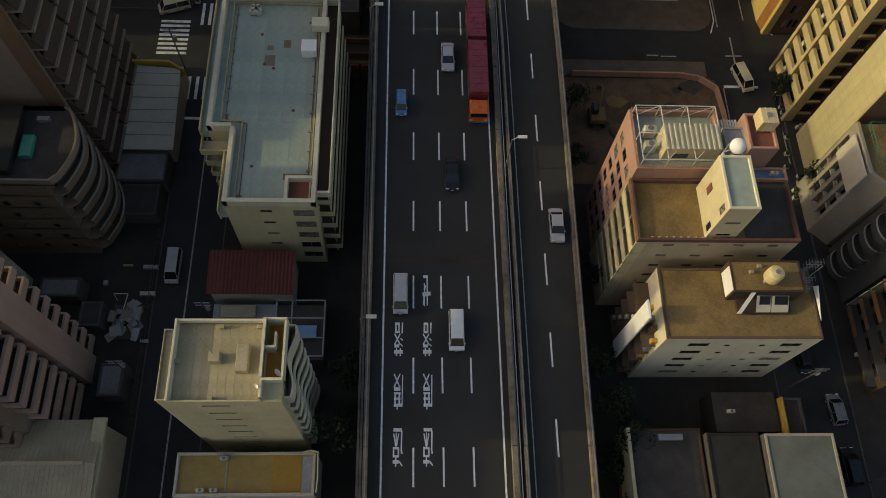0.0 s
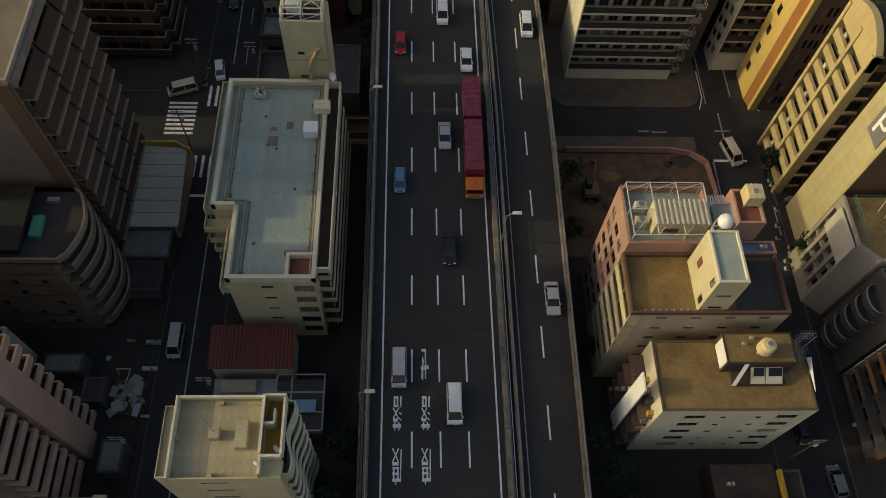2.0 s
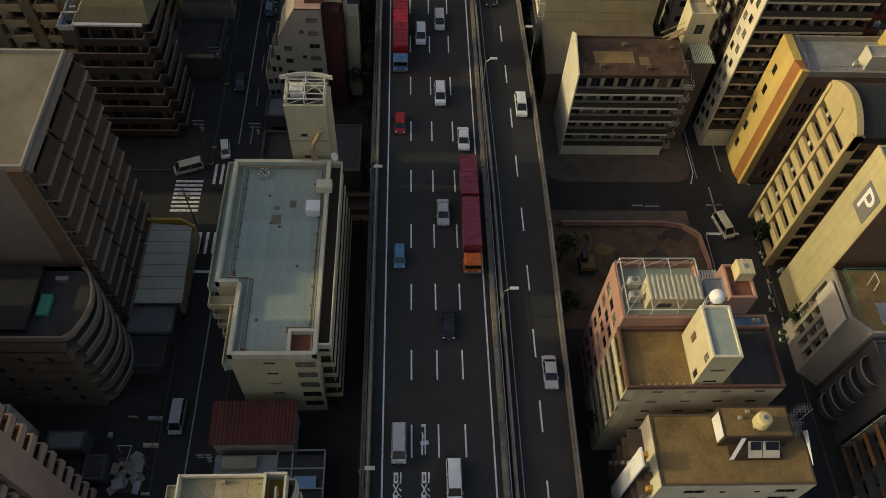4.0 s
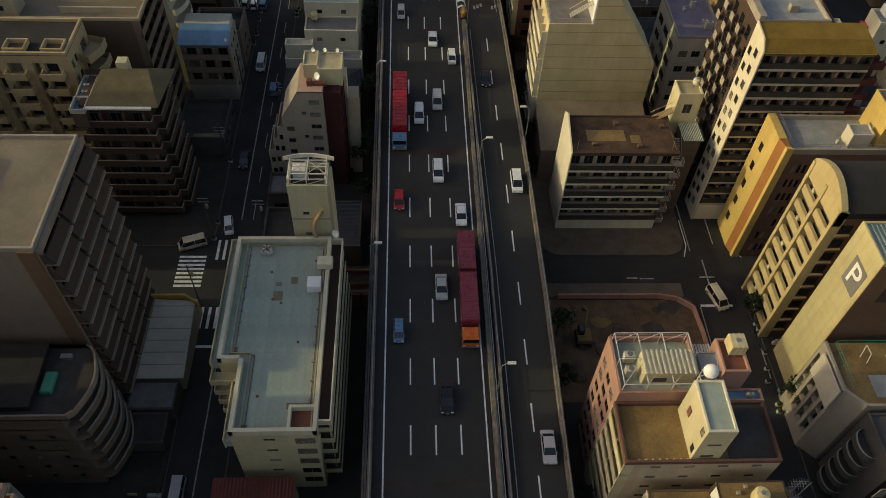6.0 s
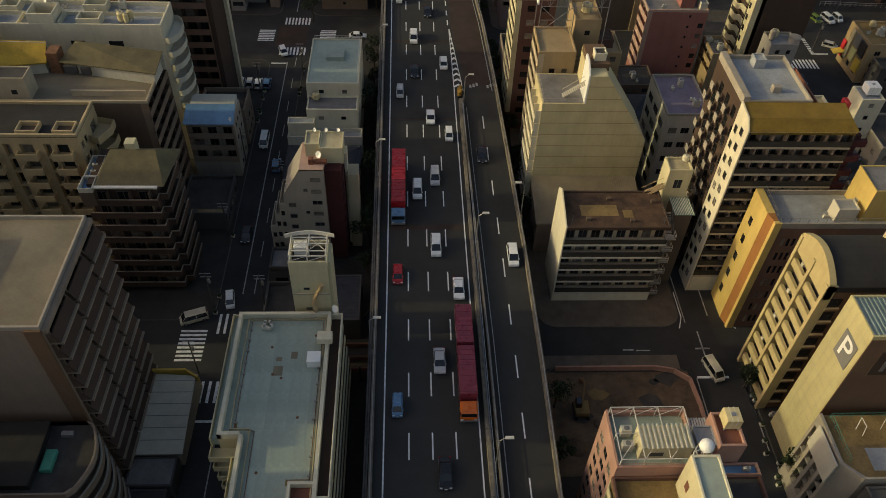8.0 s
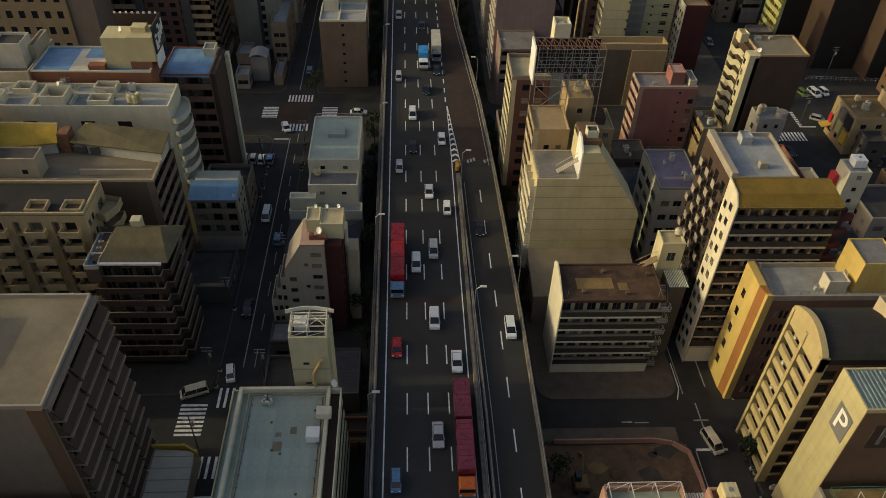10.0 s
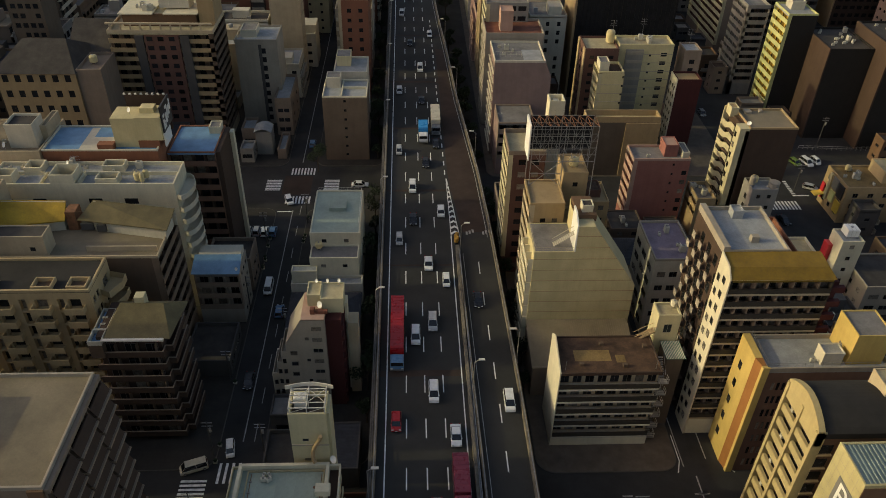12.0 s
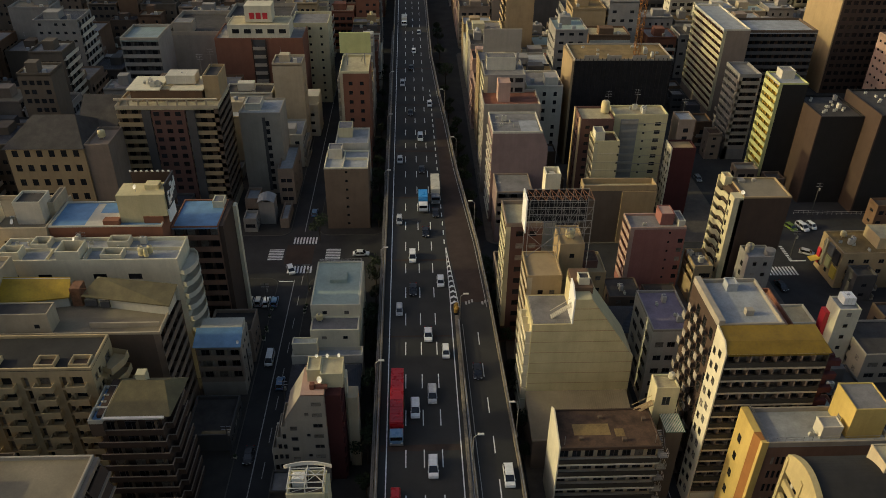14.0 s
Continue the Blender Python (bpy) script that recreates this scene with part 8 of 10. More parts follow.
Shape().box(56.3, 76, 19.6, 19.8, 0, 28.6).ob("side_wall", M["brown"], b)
for k in range(9):
    z = 2.4 + 2.85 * k
    Shape().box(56.6, 58.4, 19.54, 19.6, z, z + 1.7).ob("side_window", M["glass"], b)
    Shape().box(56.5, 58.5, 19.25, 19.59, z - 0.35, z - 0.05).ob("window_ledge", M["tan"], b)
hut(b, 66, 72, 24, 28, 29.5, 3.5, "beige", "tanroof")

# yellow block with a rounded nose
b = thing("office_building", (64, 40.4, 0), "yellow-ended office block with ribbon windows and a grey roof", "office building")
fs = Face("S", 56.0, 76, 36.0, 43.8)
holes = []
for k in range(7):
    for i in range(20):
        if i % 7 != 6:
            holes.append((round(1.6 + 0.86 * i, 2), round(2.1 + 0.86 * i, 2), round(1.5 + 3.1 * k, 2), round(3.2 + 3.1 * k, 2)))
s = Shape()
pierced(s, fs, 0, 24.0, holes)
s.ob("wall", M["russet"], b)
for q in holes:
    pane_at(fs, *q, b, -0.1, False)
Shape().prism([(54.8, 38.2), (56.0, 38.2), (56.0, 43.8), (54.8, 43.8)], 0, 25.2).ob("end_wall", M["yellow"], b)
# chamfer of the yellow end, its shade painted orange-brown
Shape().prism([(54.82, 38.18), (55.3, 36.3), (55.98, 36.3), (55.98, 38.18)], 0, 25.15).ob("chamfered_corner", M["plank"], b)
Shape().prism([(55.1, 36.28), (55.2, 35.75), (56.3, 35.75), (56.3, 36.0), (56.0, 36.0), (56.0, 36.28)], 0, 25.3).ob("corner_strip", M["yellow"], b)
for k in range(5):
    s = Shape()
    Face("W", 54.8, 76, 36.0, 43.8).slab(s, 1.8, 2.8, 3.5 + 4 * k, 5.1 + 4 * k, 0.0, 0.06)
    s.ob("window", M["glass"], b)
Shape().poly([(56, 43.8, 0), (76, 43.8, 0), (76, 43.8, 24), (56, 43.8, 24)]).ob("wall", M["brick"], b)
roof_of(b, 56.0, 76, 36.0, 43.8, 25.0, M["palroof"], M["stone"], 0.9)
rail(b, [(56.2, 36.2), (76, 36.2)], 25.0, 0.9, "steel")
rail(b, [(56.2, 43.6), (56.2, 36.3)], 25.0, 0.9, "steel")
hut(b, 65.2, 68.4, 37.4, 39.8, 24.1, 2.6, "offwhite", "palroof")
hut(b, 69.4, 75, 37.5, 43.5, 24.1, 6.2, "yellow", "greyroof", door="W")
ac_unit(64.2, 38.2, 24.1)
# white end-walled block with an ochre roof
b = house("apartment_block", 50.6, 67.0, 44.4, 49.2, 36.0, "white-ended apartment block with balcony rows under an ochre roof", "apartment block", wall="white", roof="ochreroof", par=0.3,
          faces={"S": BAL(storey=2.62, bays=8, deep=1.3, par=1.0, parmat="smoke", wallmat="taupe", edge="beige")})
fc = Face("W", 50.6, 67.0, 45.7, 49.2)
for k in range(12):
    for a in (0.5, 2.0):
        zz = 1.3 + 2.85 * k + (0.0 if a < 1 else 1.2)
        pane_at(fc, a, a + 1.0, zz, zz + 1.3, b, 0.04)
s = Shape()
s.v += [(50.4, 44.2, 35.9), (67.2, 44.2, 35.9), (67.2, 49.25, 35.9), (50.4, 49.25, 35.9), (50.4, 45.8, 37.3), (66.2, 45.8, 37.3), (66.2, 49.25, 37.7), (50.4, 49.25, 37.7)]
s.f += [(0, 1, 5, 4), (4, 5, 6, 7), (0, 4, 7, 3), (1, 2, 6, 5), (3, 7, 6, 2), (0, 3, 2, 1)]
s.ob("sloping_roof", M["ochreroof"], b)
s = Shape().extrude([(50.2, 44.3, 0), (50.2, 49.2, 0), (50.2, 49.2, 37.9), (50.2, 45.7, 37.5), (50.2, 44.2, 36.0)], (0.22, 0, 0))
s.ob("gable_wall", M["white"], b)
fc = Face("W", 50.2, 67.0, 44.3, 49.2)
for k in range(12):
    zz = 1.6 + 2.85 * k
    pane_at(fc, 0.7, 1.6, zz, zz + 1.3, b, 0.03)
    pane_at(fc, 2.6, 3.6, zz + 0.9, zz + 2.2, b, 0.03)
Shape().box(67.02, 68.6, 45.4, 49, 0, 34.5).ob("stair_shaft", M["maroon"], b)
for k in range(12):
    Shape().box(67.1, 69.4, 44.6, 45.4, 1.5 + 2.85 * k, 2.6 + 2.85 * k).ob("stair_parapet", M["maroon"], b)
# staggered-balcony block with a grey roof
b = house("apartment_block", 50.4, 61.2, 49.3, 62.0, 38.0, "brown apartment block with staggered pale balconies and a grey roof", "apartment block", wall="darkbrown", roof="palroof", par=0.7, parm="stone")
fc = Face("W", 50.4, 61.2, 49.3, 62.0)
for k in range(12):
    for i in range(4):
        a = 0.6 + 3.2 * i + (1.6 if k % 2 else 0)
        if a + 1.5 < 12.6:
            s = Shape()
            fc.slab(s, a, a + 1.25, 1.95 + 2.85 * k, 2.1 + 2.85 * k, 0.02, 0.85)
            s.ob("balcony_floor", M["umber"], b)
            s = Shape()
            fc.slab(s, a, a + 1.25, 2.0 + 2.85 * k, 3.3 + 2.85 * k, 0.86, 0.98)
            s.ob("balcony_front", M["stone"], b)
            s = Shape()
            fc.slab(s, a + 1.6, a + 2.9, 2.2 + 2.85 * k, 4.2 + 2.85 * k, 0.0, 0.05)
            s.ob("window", M["glass"], b)
hut(b, 55.2, 57.0, 59, 61, 37.3, 1.6, "palroof", "palroof")
Shape().box(56.0, 57.3, 52.2, 53.2, 37.3, 38.4, 0.05).ob("roof_vent", M["stone"], b)
Shape().box(50.4, 51.4, 49.3, 62.0, 38.0, 38.6).ob("western_upstand", M["stone"], b)
house("apartment_block", 61.5, 66.5, 54, 66, 33, "brick apartment block behind a grey roof", "apartment block", wall="redbrick", roof="rose", faces={"S": WIN(dict(cols=2)), "E": WIN(dict(cols=4))}, framed=False)
# stair tower with a striped canopy
b = house("stair_tower", 43.4, 47.4, 51.0, 54.6, 22.8, "small cream stair tower with a green striped canopy", "tower", wall="cream", roof="tanroof", par=0.4, faces={"S": WIN(dict(cols=1, w=1.4, hh=1.9, zb=18.6, storey=4, sill=0.2))})
Shape().box(44.6, 48.0, 46.4, 50.8, 16.8, 16.95).ob("canopy", M["canopy"], b)
for i in range(12):
    Shape().box(44.65 + 0.28 * i, 44.75 + 0.28 * i, 46.4, 50.8, 16.95, 17.0).ob("canopy_rib", M["whitesteel"], b)
for i in range(12):
    Shape().box(42.8 - 0.28 * i, 43.1 - 0.28 * i, 50.4, 51.6, 19.4 - 0.18 * i, 19.5 - 0.18 * i).ob("stair_step", M["tan"], b)
for y in (50.4, 51.6):
    Shape().rod((43.0, y, 20.6), (39.7, y, 18.4), 0.05).ob("stair_rail", M["tan"], b)
    Shape().rod((43.0, y, 19.4), (39.7, y, 17.2), 0.07).ob("stair_stringer", M["tan"], b)
Shape().box(44.8, 47.6, 46.6, 50.9, 0, 16.7).ob("lower_wing", M["dusk"], b)
water_tank(46.6, 53.6, 22.4, 0.6, 1.0, "white", "white round roof tank")

# six-storey balcony block
b = house("apartment_block", 25.6, 42.6, 42.0, 51.0, 18.3, "white six-storey apartment block with balcony rows and a rust-stained roof", "apartment block", wall="white", roof="rustroof", par=0.25, parm="darkbrown",
          faces={"S": BAL(storey=3.0, bays=8, deep=1.5, par=1.0, parmat="smoke", wallmat="beige", zb=2.4, top=False, edge="offwhite", fins=False, door=(1.5, 2.3))})
s = Shape().extrude([(25.35, 42.0, 0), (25.35, 51.0, 0), (25.35, 51.0, 19.0), (25.35, 49.0, 20.4), (25.35, 42.0, 18.3)], (0.22, 0, 0))
s.ob("white_end_wall", M["white"], b)
for k in range(6):                                    # zigzag fire stair on the east end
    z = 1.0 + 2.75 * k
    Shape().box(42.62, 44.2, 42.6, 43.8, z, z + 0.12).ob("landing", M["steel"], b)
    s = Shape()
    for i in range(10):
        s.box(42.7, 43.9, 43.8 + 0.3 * i, 44.1 + 0.3 * i, z + 0.26 * i, z + 0.26 * i + 0.08)
    s.rod((43.9, 43.8, z + 1.0), (43.9, 46.8, z + 3.6), 0.04)
    s.ob("stair_flight", M["steel"], b)
    rail(b, [(42.7, 42.6), (44.2, 42.6), (44.2, 43.8)], z + 0.1, 1.0, "whitesteel")
for q in ((28.4, 34.6, 45.0, 47.6), (35.4, 37.0, 44.6, 46.4)):
    Shape().box(*q, 18.06, 18.075).ob("ochre_patch", M["brownroof"], b)
for x, y in ((33.2, 48.6), (29.0, 43.8), (40.6, 48.0), (36.2, 43.4)):
    Shape().box(x, x + 0.7, y, y + 0.6, 18.05, 18.6, 0.05).ob("roof_vent", M["umber"], b)
for x in (26.4, 41.6):
    Shape().rod((x, 43.0, 18.05), (x, 43.0, 20.0), 0.04).ob("roof_mast", M["steel"], b)
# blank cream wall block with a lower front wing
b = thing("apartment_block", (32.5, 70, 0), "tall block with a blank banded cream wall and sloping shoulder", "apartment block")
s = Shape().extrude([(23.4, 65.0, 0), (43.5, 65.0, 0), (43.3, 65.0, 18.0), (34.0, 65.0, 31.6), (31.0, 65.0, 31.6), (31.0, 65.0, 26.0), (23.4, 65.0, 26.0)], (0, 9.4, 0))
s.ob("wall", M["straw"], b)
for k in range(8):
    z = 11.6 + 2.55 * k
    w = 43.4 if z < 18 else 43.3 - (z - 18) * 9.3 / 13.6
    Shape().box(31.0 if z > 26 else 23.42, w - 0.05, 64.95, 65.0, z, z + 0.13).ob("band", M["tan"], b)
Shape().box(23.7, 30.9, 65.3, 74.0, 26.0, 26.06).ob("roof", M["greyroof"], b)
rail(b, [(23.6, 65.2), (30.8, 65.2)], 26.0, 0.9, "stone")
rail(b, [(23.6, 74.2), (23.6, 65.2)], 26.0, 1.1, "stone")
s = Shape().extrude([(30.7, 65.0, 26.0), (30.7, 69.6, 26.0), (30.7, 69.6, 33.2), (30.7, 67.5, 33.2), (30.7, 65.0, 31.7)], (0.28, 0, 0))
s.ob("white_sail_wall", M["signwhite"], b)
Shape().box(31.0, 34.6, 67.6, 74.0, 31.0, 32.4).ob("stair_head", M["brown"], b)
hut(b, 32.0, 34.0, 68.5, 70.5, 32.4, 1.5, "white", "darkroof")
for i in range(12):
    Shape().box(30.4 - 0.3 * i, 30.7 - 0.3 * i, 66.4, 67.6, 28.8 - 0.23 * i, 28.9 - 0.23 * i).ob("stair_step", M["offwhite"], b)
for y in (66.4, 67.6):
    Shape().rod((30.6, y, 29.9), (27.0, y, 27.2), 0.06).ob("stair_rail", M["offwhite"], b)
for k in range(8):
    z = 2.0 + 2.8 * k
    s = Shape().box(22.4, 23.6, 65.2, 74.2, z, z + 0.15).box(22.4, 22.55, 65.2, 74.2, z + 0.15, z + 1.2)
    s.ob("balcony", M["white"], b)
    for i in range(4):
        Shape().box(22.45, 23.6, 65.2 + 2.25 * i, 65.35 + 2.25 * i, z + 0.15, z + 2.65).ob("party_screen", M["white"], b)
Shape().box(23.4, 42.8, 54.0, 64.9, 0, 7.6).ob("front_wing", M["taupe"], b)
s = Shape().extrude([(23.2, 53.8, 7.4), (43.0, 53.8, 7.4), (43.0, 64.9, 9.6), (23.2, 64.9, 9.6)], (0, 0, 0.12))
s.ob("wing_roof", M["duskroof"], b)
s = Shape()
for i in range(32):
    s.rod((30.0 + 0.42 * i, 57.5, 8.27), (30.0 + 0.42 * i, 64.8, 9.72), 0.03)
s.ob("wing_roof_ribs", M["taupe"], b)

# tan block and the steel billboard frame above it
b = house("apartment_block", 23.6, 30.4, 75.2, 84, 30.0, "tan apartment block with small windows", "apartment block", wall="tan", roof="tan", par=0.4,
          faces={"S": WIN(dict(cols=2, w=1.0, hh=1.0)), "W": BAL(storey=2.9, bays=3, deep=1.0, parmat="beige")}, framed=False)
house("apartment_block", 30.5, 38.2, 76.5, 83.3, 24.0, "brown apartment block with wide windows", "apartment block", wall="tan", roof="brownroof", par=0.5, faces={"S": WIN(dict(cols=2, w=2.0, hh=1.0))}, framed=False)
bb = thing("billboard", (29.8, 85, 26.5), "rusty steel billboard frame with a pale side panel on a roof", "billboard")
XS = [24.2 + 1.55 * i for i in range(9)]
for i, x in enumerate(XS):
    for y in (82.2, 86.8):
        Shape().rod((x, y, 26.6 if i in (0, 4, 8) else 35.0), (x, y, 42.6), 0.09 if i in (0, 4, 8) else 0.06).ob("post", M["concrete"], bb)
for y in (82.2, 86.8):
    for z in (35, 36.5, 38, 39.5, 41, 42.6):
        Shape().rod((XS[0], y, z), (XS[-1], y, z), 0.06).ob("rail", M["concrete"], bb)
for i in range(8):
    s = Shape()
    for z in (35, 38):
        a, c = (XS[i], XS[i + 1]) if i % 2 else (XS[i + 1], XS[i])
        s.rod((a, 82.2, z), (c, 82.2, z + 3), 0.04)
        s.rod((c, 86.8, z), (a, 86.8, z + 3), 0.04)
    s.ob("brace", M["concrete"], bb)
    s = Shape()
    s.rod((XS[i], 82.2, 42.6), (XS[i + 1], 86.8, 42.6), 0.06)
    s.rod((XS[i + 1], 82.2, 42.6), (XS[i], 86.8, 42.6), 0.06)
    s.ob("top_brace", M["rust"], bb)
for x in XS:
    Shape().rod((x, 82.2, 42.6), (x, 86.8, 42.6), 0.07).ob("top_beam", M["rust"], bb)
Shape().rod((24.2, 82.2, 29.6), (30.2, 82.2, 35), 0.07).rod((30.2, 82.2, 29.6), (24.2, 82.2, 35), 0.07).rod((24.2, 82.2, 32.3), (30.2, 82.2, 32.3), 0.06).ob("cross_brace", M["concrete"], bb)
Shape().box(24.2, 36.6, 86.9, 87.0, 35.2, 42.4).ob("back_panel", M["net"], bb)
Shape().box(23.5, 23.75, 82.0, 87.0, 35.4, 42.8).ob("side_panel", M["signwhite"], bb)
b = house("apartment_block", 31.2, 36.2, 83.5, 91, 31.8, "tall tan block under a rooftop frame", "apartment block", wall="tan", roof="tan", par=0.3, faces={"S": WIN(dict(cols=1, w=1.0, hh=1.0, a0=1.6, a1=3.6, storey=4.5))}, framed=False)
water_tank(33.6, 86.4, 31.5, 1.0, 1.6)
b = house("apartment_tower", 36.4, 41.5, 84, 92, 24.6, "tan tower wing with a roof stack", "apartment tower", wall="tan", roof="tan", par=0.3, faces={"S": WIN(dict(cols=2, w=1.1, hh=1.1))}, framed=False)
hut(b, 37.0, 40.0, 86, 90, 24.3, 1.8, "ruddy", "rustroof")
b = house("lift_tower", 30.2, 33.5, 100, 103.6, 39.2, "slim white lift tower with an open top", "tower", wall="white", roof="oliveroof", par=2.2)
Shape().box(31.2, 32.4, 101.4, 102.6, 37.0, 38.6, 0.05).ob("machine_box", M["white"], b)
b = house("apartment_block", 21.2, 29.0, 92, 102, 31.8, "red-brown balcony block beside the expressway", "apartment block", wall="ruddy", roof="tanroof", parm="taupe", faces={"W": BAL(storey=2.6, bays=4, deep=1.0, parmat="cream", wallmat="ruddy"), "S": WIN(dict(cols=2))}, framed=False)
b = thing("low_house", (53, 93, 0), "low old house under a dark tiled hipped roof", "house")
Shape().box(47.8, 58.2, 88.4, 97.6, 0, 5.2).ob("wall", M["taupe"], b)
s = Shape()
s.v += [(47.2, 87.8, 5.2), (58.8, 87.8, 5.2), (58.8, 98.2, 5.2), (47.2, 98.2, 5.2), (51.5, 93, 8.4), (54.5, 93, 8.4)]
s.f += [(0, 1, 5, 4), (1, 2, 5), (2, 3, 4, 5), (3, 0, 4), (3, 2, 1, 0)]
s.ob("tiled_roof", M["darktile"], b)
# low houses, the shade between tall blocks put into umber and dark roofs
for x0, x1, y0, y1, h in ((60, 68, 88, 96, 5.0), (48, 56, 100, 108, 6.5), (58, 66, 99, 108, 4.5)):
    house("low_house", x0, x1, y0, y1, h, "low house in dark shade colours with a flat roof", "house", wall="umber", roof="darkroof", par=0.3, faces={"S": WIN(dict(cols=2, w=1.2, hh=1.0)), "W": WIN(dict(cols=2, w=1.2, hh=1.0))}, framed=False)
    clutter(x0 + 1, x1 - 1, y0 + 1, y1 - 1, h - 0.3, 3, int(x0 + y0))
# mauve-roofed office
b = house("office_building", 48.6, 57.0, 71.0, 84.4, 19.6, "white office with large windows and a mauve roof", "office building", wall="offwhite", roof="purpleroof", par=0.5, parm="stone",
          faces={"W": WIN(dict(cols=3, w=2.8, hh=1.6, storey=3.4)), "S": WIN(dict(cols=3, w=1.6, hh=1.3, storey=3.4))})
clutter(50, 55, 74, 82, 19.1, 4, 15)

# the block further north-east
b = house("apartment_block", 54.0, 67.8, 111.0, 118.0, 19.0, "dusky pink apartment block with roof huts", "apartment block", wall="pinkred", roof="greyroof", par=0.6, parm="rose", faces={"S": WIN(dict(cols=1, w=1.2, hh=1.2, a0=10.4, a1=13.0, storey=2.6), dict(cols=1, w=0.5, hh=0.6, a0=8.2, a1=9.4, storey=2.6)), "W": BAL(storey=2.6, bays=3, deep=1.1, parmat="rose")}, framed=False)
hut(b, 61.8, 65.0, 113, 117.4, 18.4, 3.2, "pinkred", "rose")
hut(b, 66.0, 67.6, 112, 117, 18.4, 1.8, "offwhite")
ac_unit(58.0, 113.0, 18.4)
b = house("small_building", 69.6, 74.2, 106, 114, 11.0, "tan building with stair openings", wall="tan", roof="greyroof", faces={"W": BAL(storey=2.6, bays=2, deep=1.0), "S": WIN(dict(cols=2))}, framed=False)
clutter(70, 74, 107, 113, 10.1, 5, 29)
b = house("apartment_tower", 78.9, 90.2, 108.6, 118.6, 28.5, "dark brown tower with pale zigzag stairs on its sunlit side", "apartment tower", wall="darkbrown", roof="duskroof", par=0.45, parm="tan", framed=False)
fc = Face("W", 76.6, 90.2, 108.6, 119.6)
Shape().box(78.0, 78.88, 108.6, 119.4, 0, 27.6).ob("stair_back_wall", M["darkbrown"], b)
for k in range(10):
    z = 0.6 + 2.7 * k
    s = Shape()
    pts = [(0.3 + 0.5 * i, z - 0.5 + 1.3 * min(1, max(0, (i - 4) / 7)) ** 2 * (3 - 2 * min(1, max(0, (i - 4) / 7)))) for i in range(16)]
    for (a0, z0), (a1, z1) in zip(pts, pts[1:]):
        s.extrude([fc.p(a0, z0, 0.1), fc.p(a1, z1, 0.1), fc.p(a1, z1 + 1.45, 0.1), fc.p(a0, z0 + 1.45, 0.1)], (0.18, 0, 0))
    s.ob("stair_parapet", M["cream"], b)
    s = Shape()
    fc.slab(s, 0.3, 7.8, z - 0.1, z, -1.35, -0.1)
    s.ob("landing", M["umber"], b)
s = Shape()
fc.slab(s, 0.0, 0.28, 0, 28.9, -1.4, 0.15)
s.ob("pier_wall", M["cream"], b)
# cream puts sunlight on this part of the west face into its colour
s = Shape()
fc.slab(s, 8.2, 11.0, 0, 28.2, -2.28, 0.0)
s.ob("pier_wall", M["cream"], b)
for k in range(10):
    pane_at(fc, 8.6, 9.5, 1.0 + 2.7 * k, 2.3 + 2.7 * k, b, 0.03, False)
hut(b, 77.0, 78.8, 116.6, 119.4, 27.6, 2.0, "cream", "tan")
for q in ((80.4, 82.0, 116.4, 118.0), (84, 84.8, 117.0, 117.8)):
    Shape().box(*q, 28.05, 28.7, 0.05).ob("roof_unit", M["stone"], b)
dish(78.6, 109.4, 28.2, 0.5)
b = house("small_building", 80.2, 86.4, 102.0, 107.4, 16.0, "small grey-blue building with a yellow roof tank and outside stair", wall="grey", roof="palroof", par=0.6, faces={"S": WIN(dict(cols=2, w=0.9, hh=1.0)), "W": WIN(dict(cols=1, w=1.2, hh=1.4, storey=2.6))}, framed=False)
Shape().lathe(86.0, 104.0, [(1.3, 0), (1.3, 16.8), (1.1, 16.9)], 18).ob("rounded_corner", M["grey"], b)
water_tank(82.0, 106.0, 15.4, 0.9, 1.4)
water_tank(80.9, 104.6, 15.4, 0.7, 2.2, "stone", "pale round roof tank")
for i in range(10):
    Shape().box(80.4 - 0.35 * i, 80.8 - 0.35 * i, 100.9, 101.9, 8.8 - 0.3 * i, 8.95 - 0.3 * i).ob("stair_step", M["stone"], b)
# white banded pair and its neighbours
b = house("apartment_tower", 58.6, 73.9, 154.5, 161.5, 30.0, "cream banded apartment tower with small windows", "apartment tower", wall="straw", roof="tanroof", par=0.6,
          faces={"S": WIN(dict(cols=1, w=1.7, hh=1.1, a0=11.0, a1=14.6, storey=2.5), dict(cols=1, w=0.6, hh=0.6, a0=8.2, a1=9.8, storey=2.5)), "W": WIN(dict(cols=2, w=1.2, hh=1.2, storey=2.5))}, framed=False)
# grey slab in front of the wall, coloured as a shaded recess
Shape().box(60.6, 65.6, 154.3, 154.5, 2, 28.6).ob("recess_strip", M["grey"], b)
for k in range(11):
    Shape().box(65.7, 73.92, 154.42, 154.5, 2.1 + 2.5 * k, 2.22 + 2.5 * k).ob("band", M["stone"], b)
    s = Shape().box(60.8, 65.4, 153.6, 154.3, 2.4 + 2.5 * k, 2.55 + 2.5 * k).box(60.8, 65.4, 153.6, 153.7, 2.55 + 2.5 * k, 3.3 + 2.5 * k)
    s.ob("stair_landing", M["stone"], b)
clutter(60, 72, 156, 160, 29.4, 6, 40)
antenna(66, 160, 29.4, 6)
b = house("apartment_tower", 51.6, 58.5, 145.5, 152.2, 26.0, "cream banded apartment tower with a balcony side", "apartment tower", wall="straw", roof="rustroof", par=0.6, faces={"S": WIN(dict(cols=1, w=0.5, hh=0.6, a0=5.0, a1=6.6, storey=2.5)), "W": BAL(storey=2.5, bays=3, deep=1.0, parmat="cream")}, framed=False)
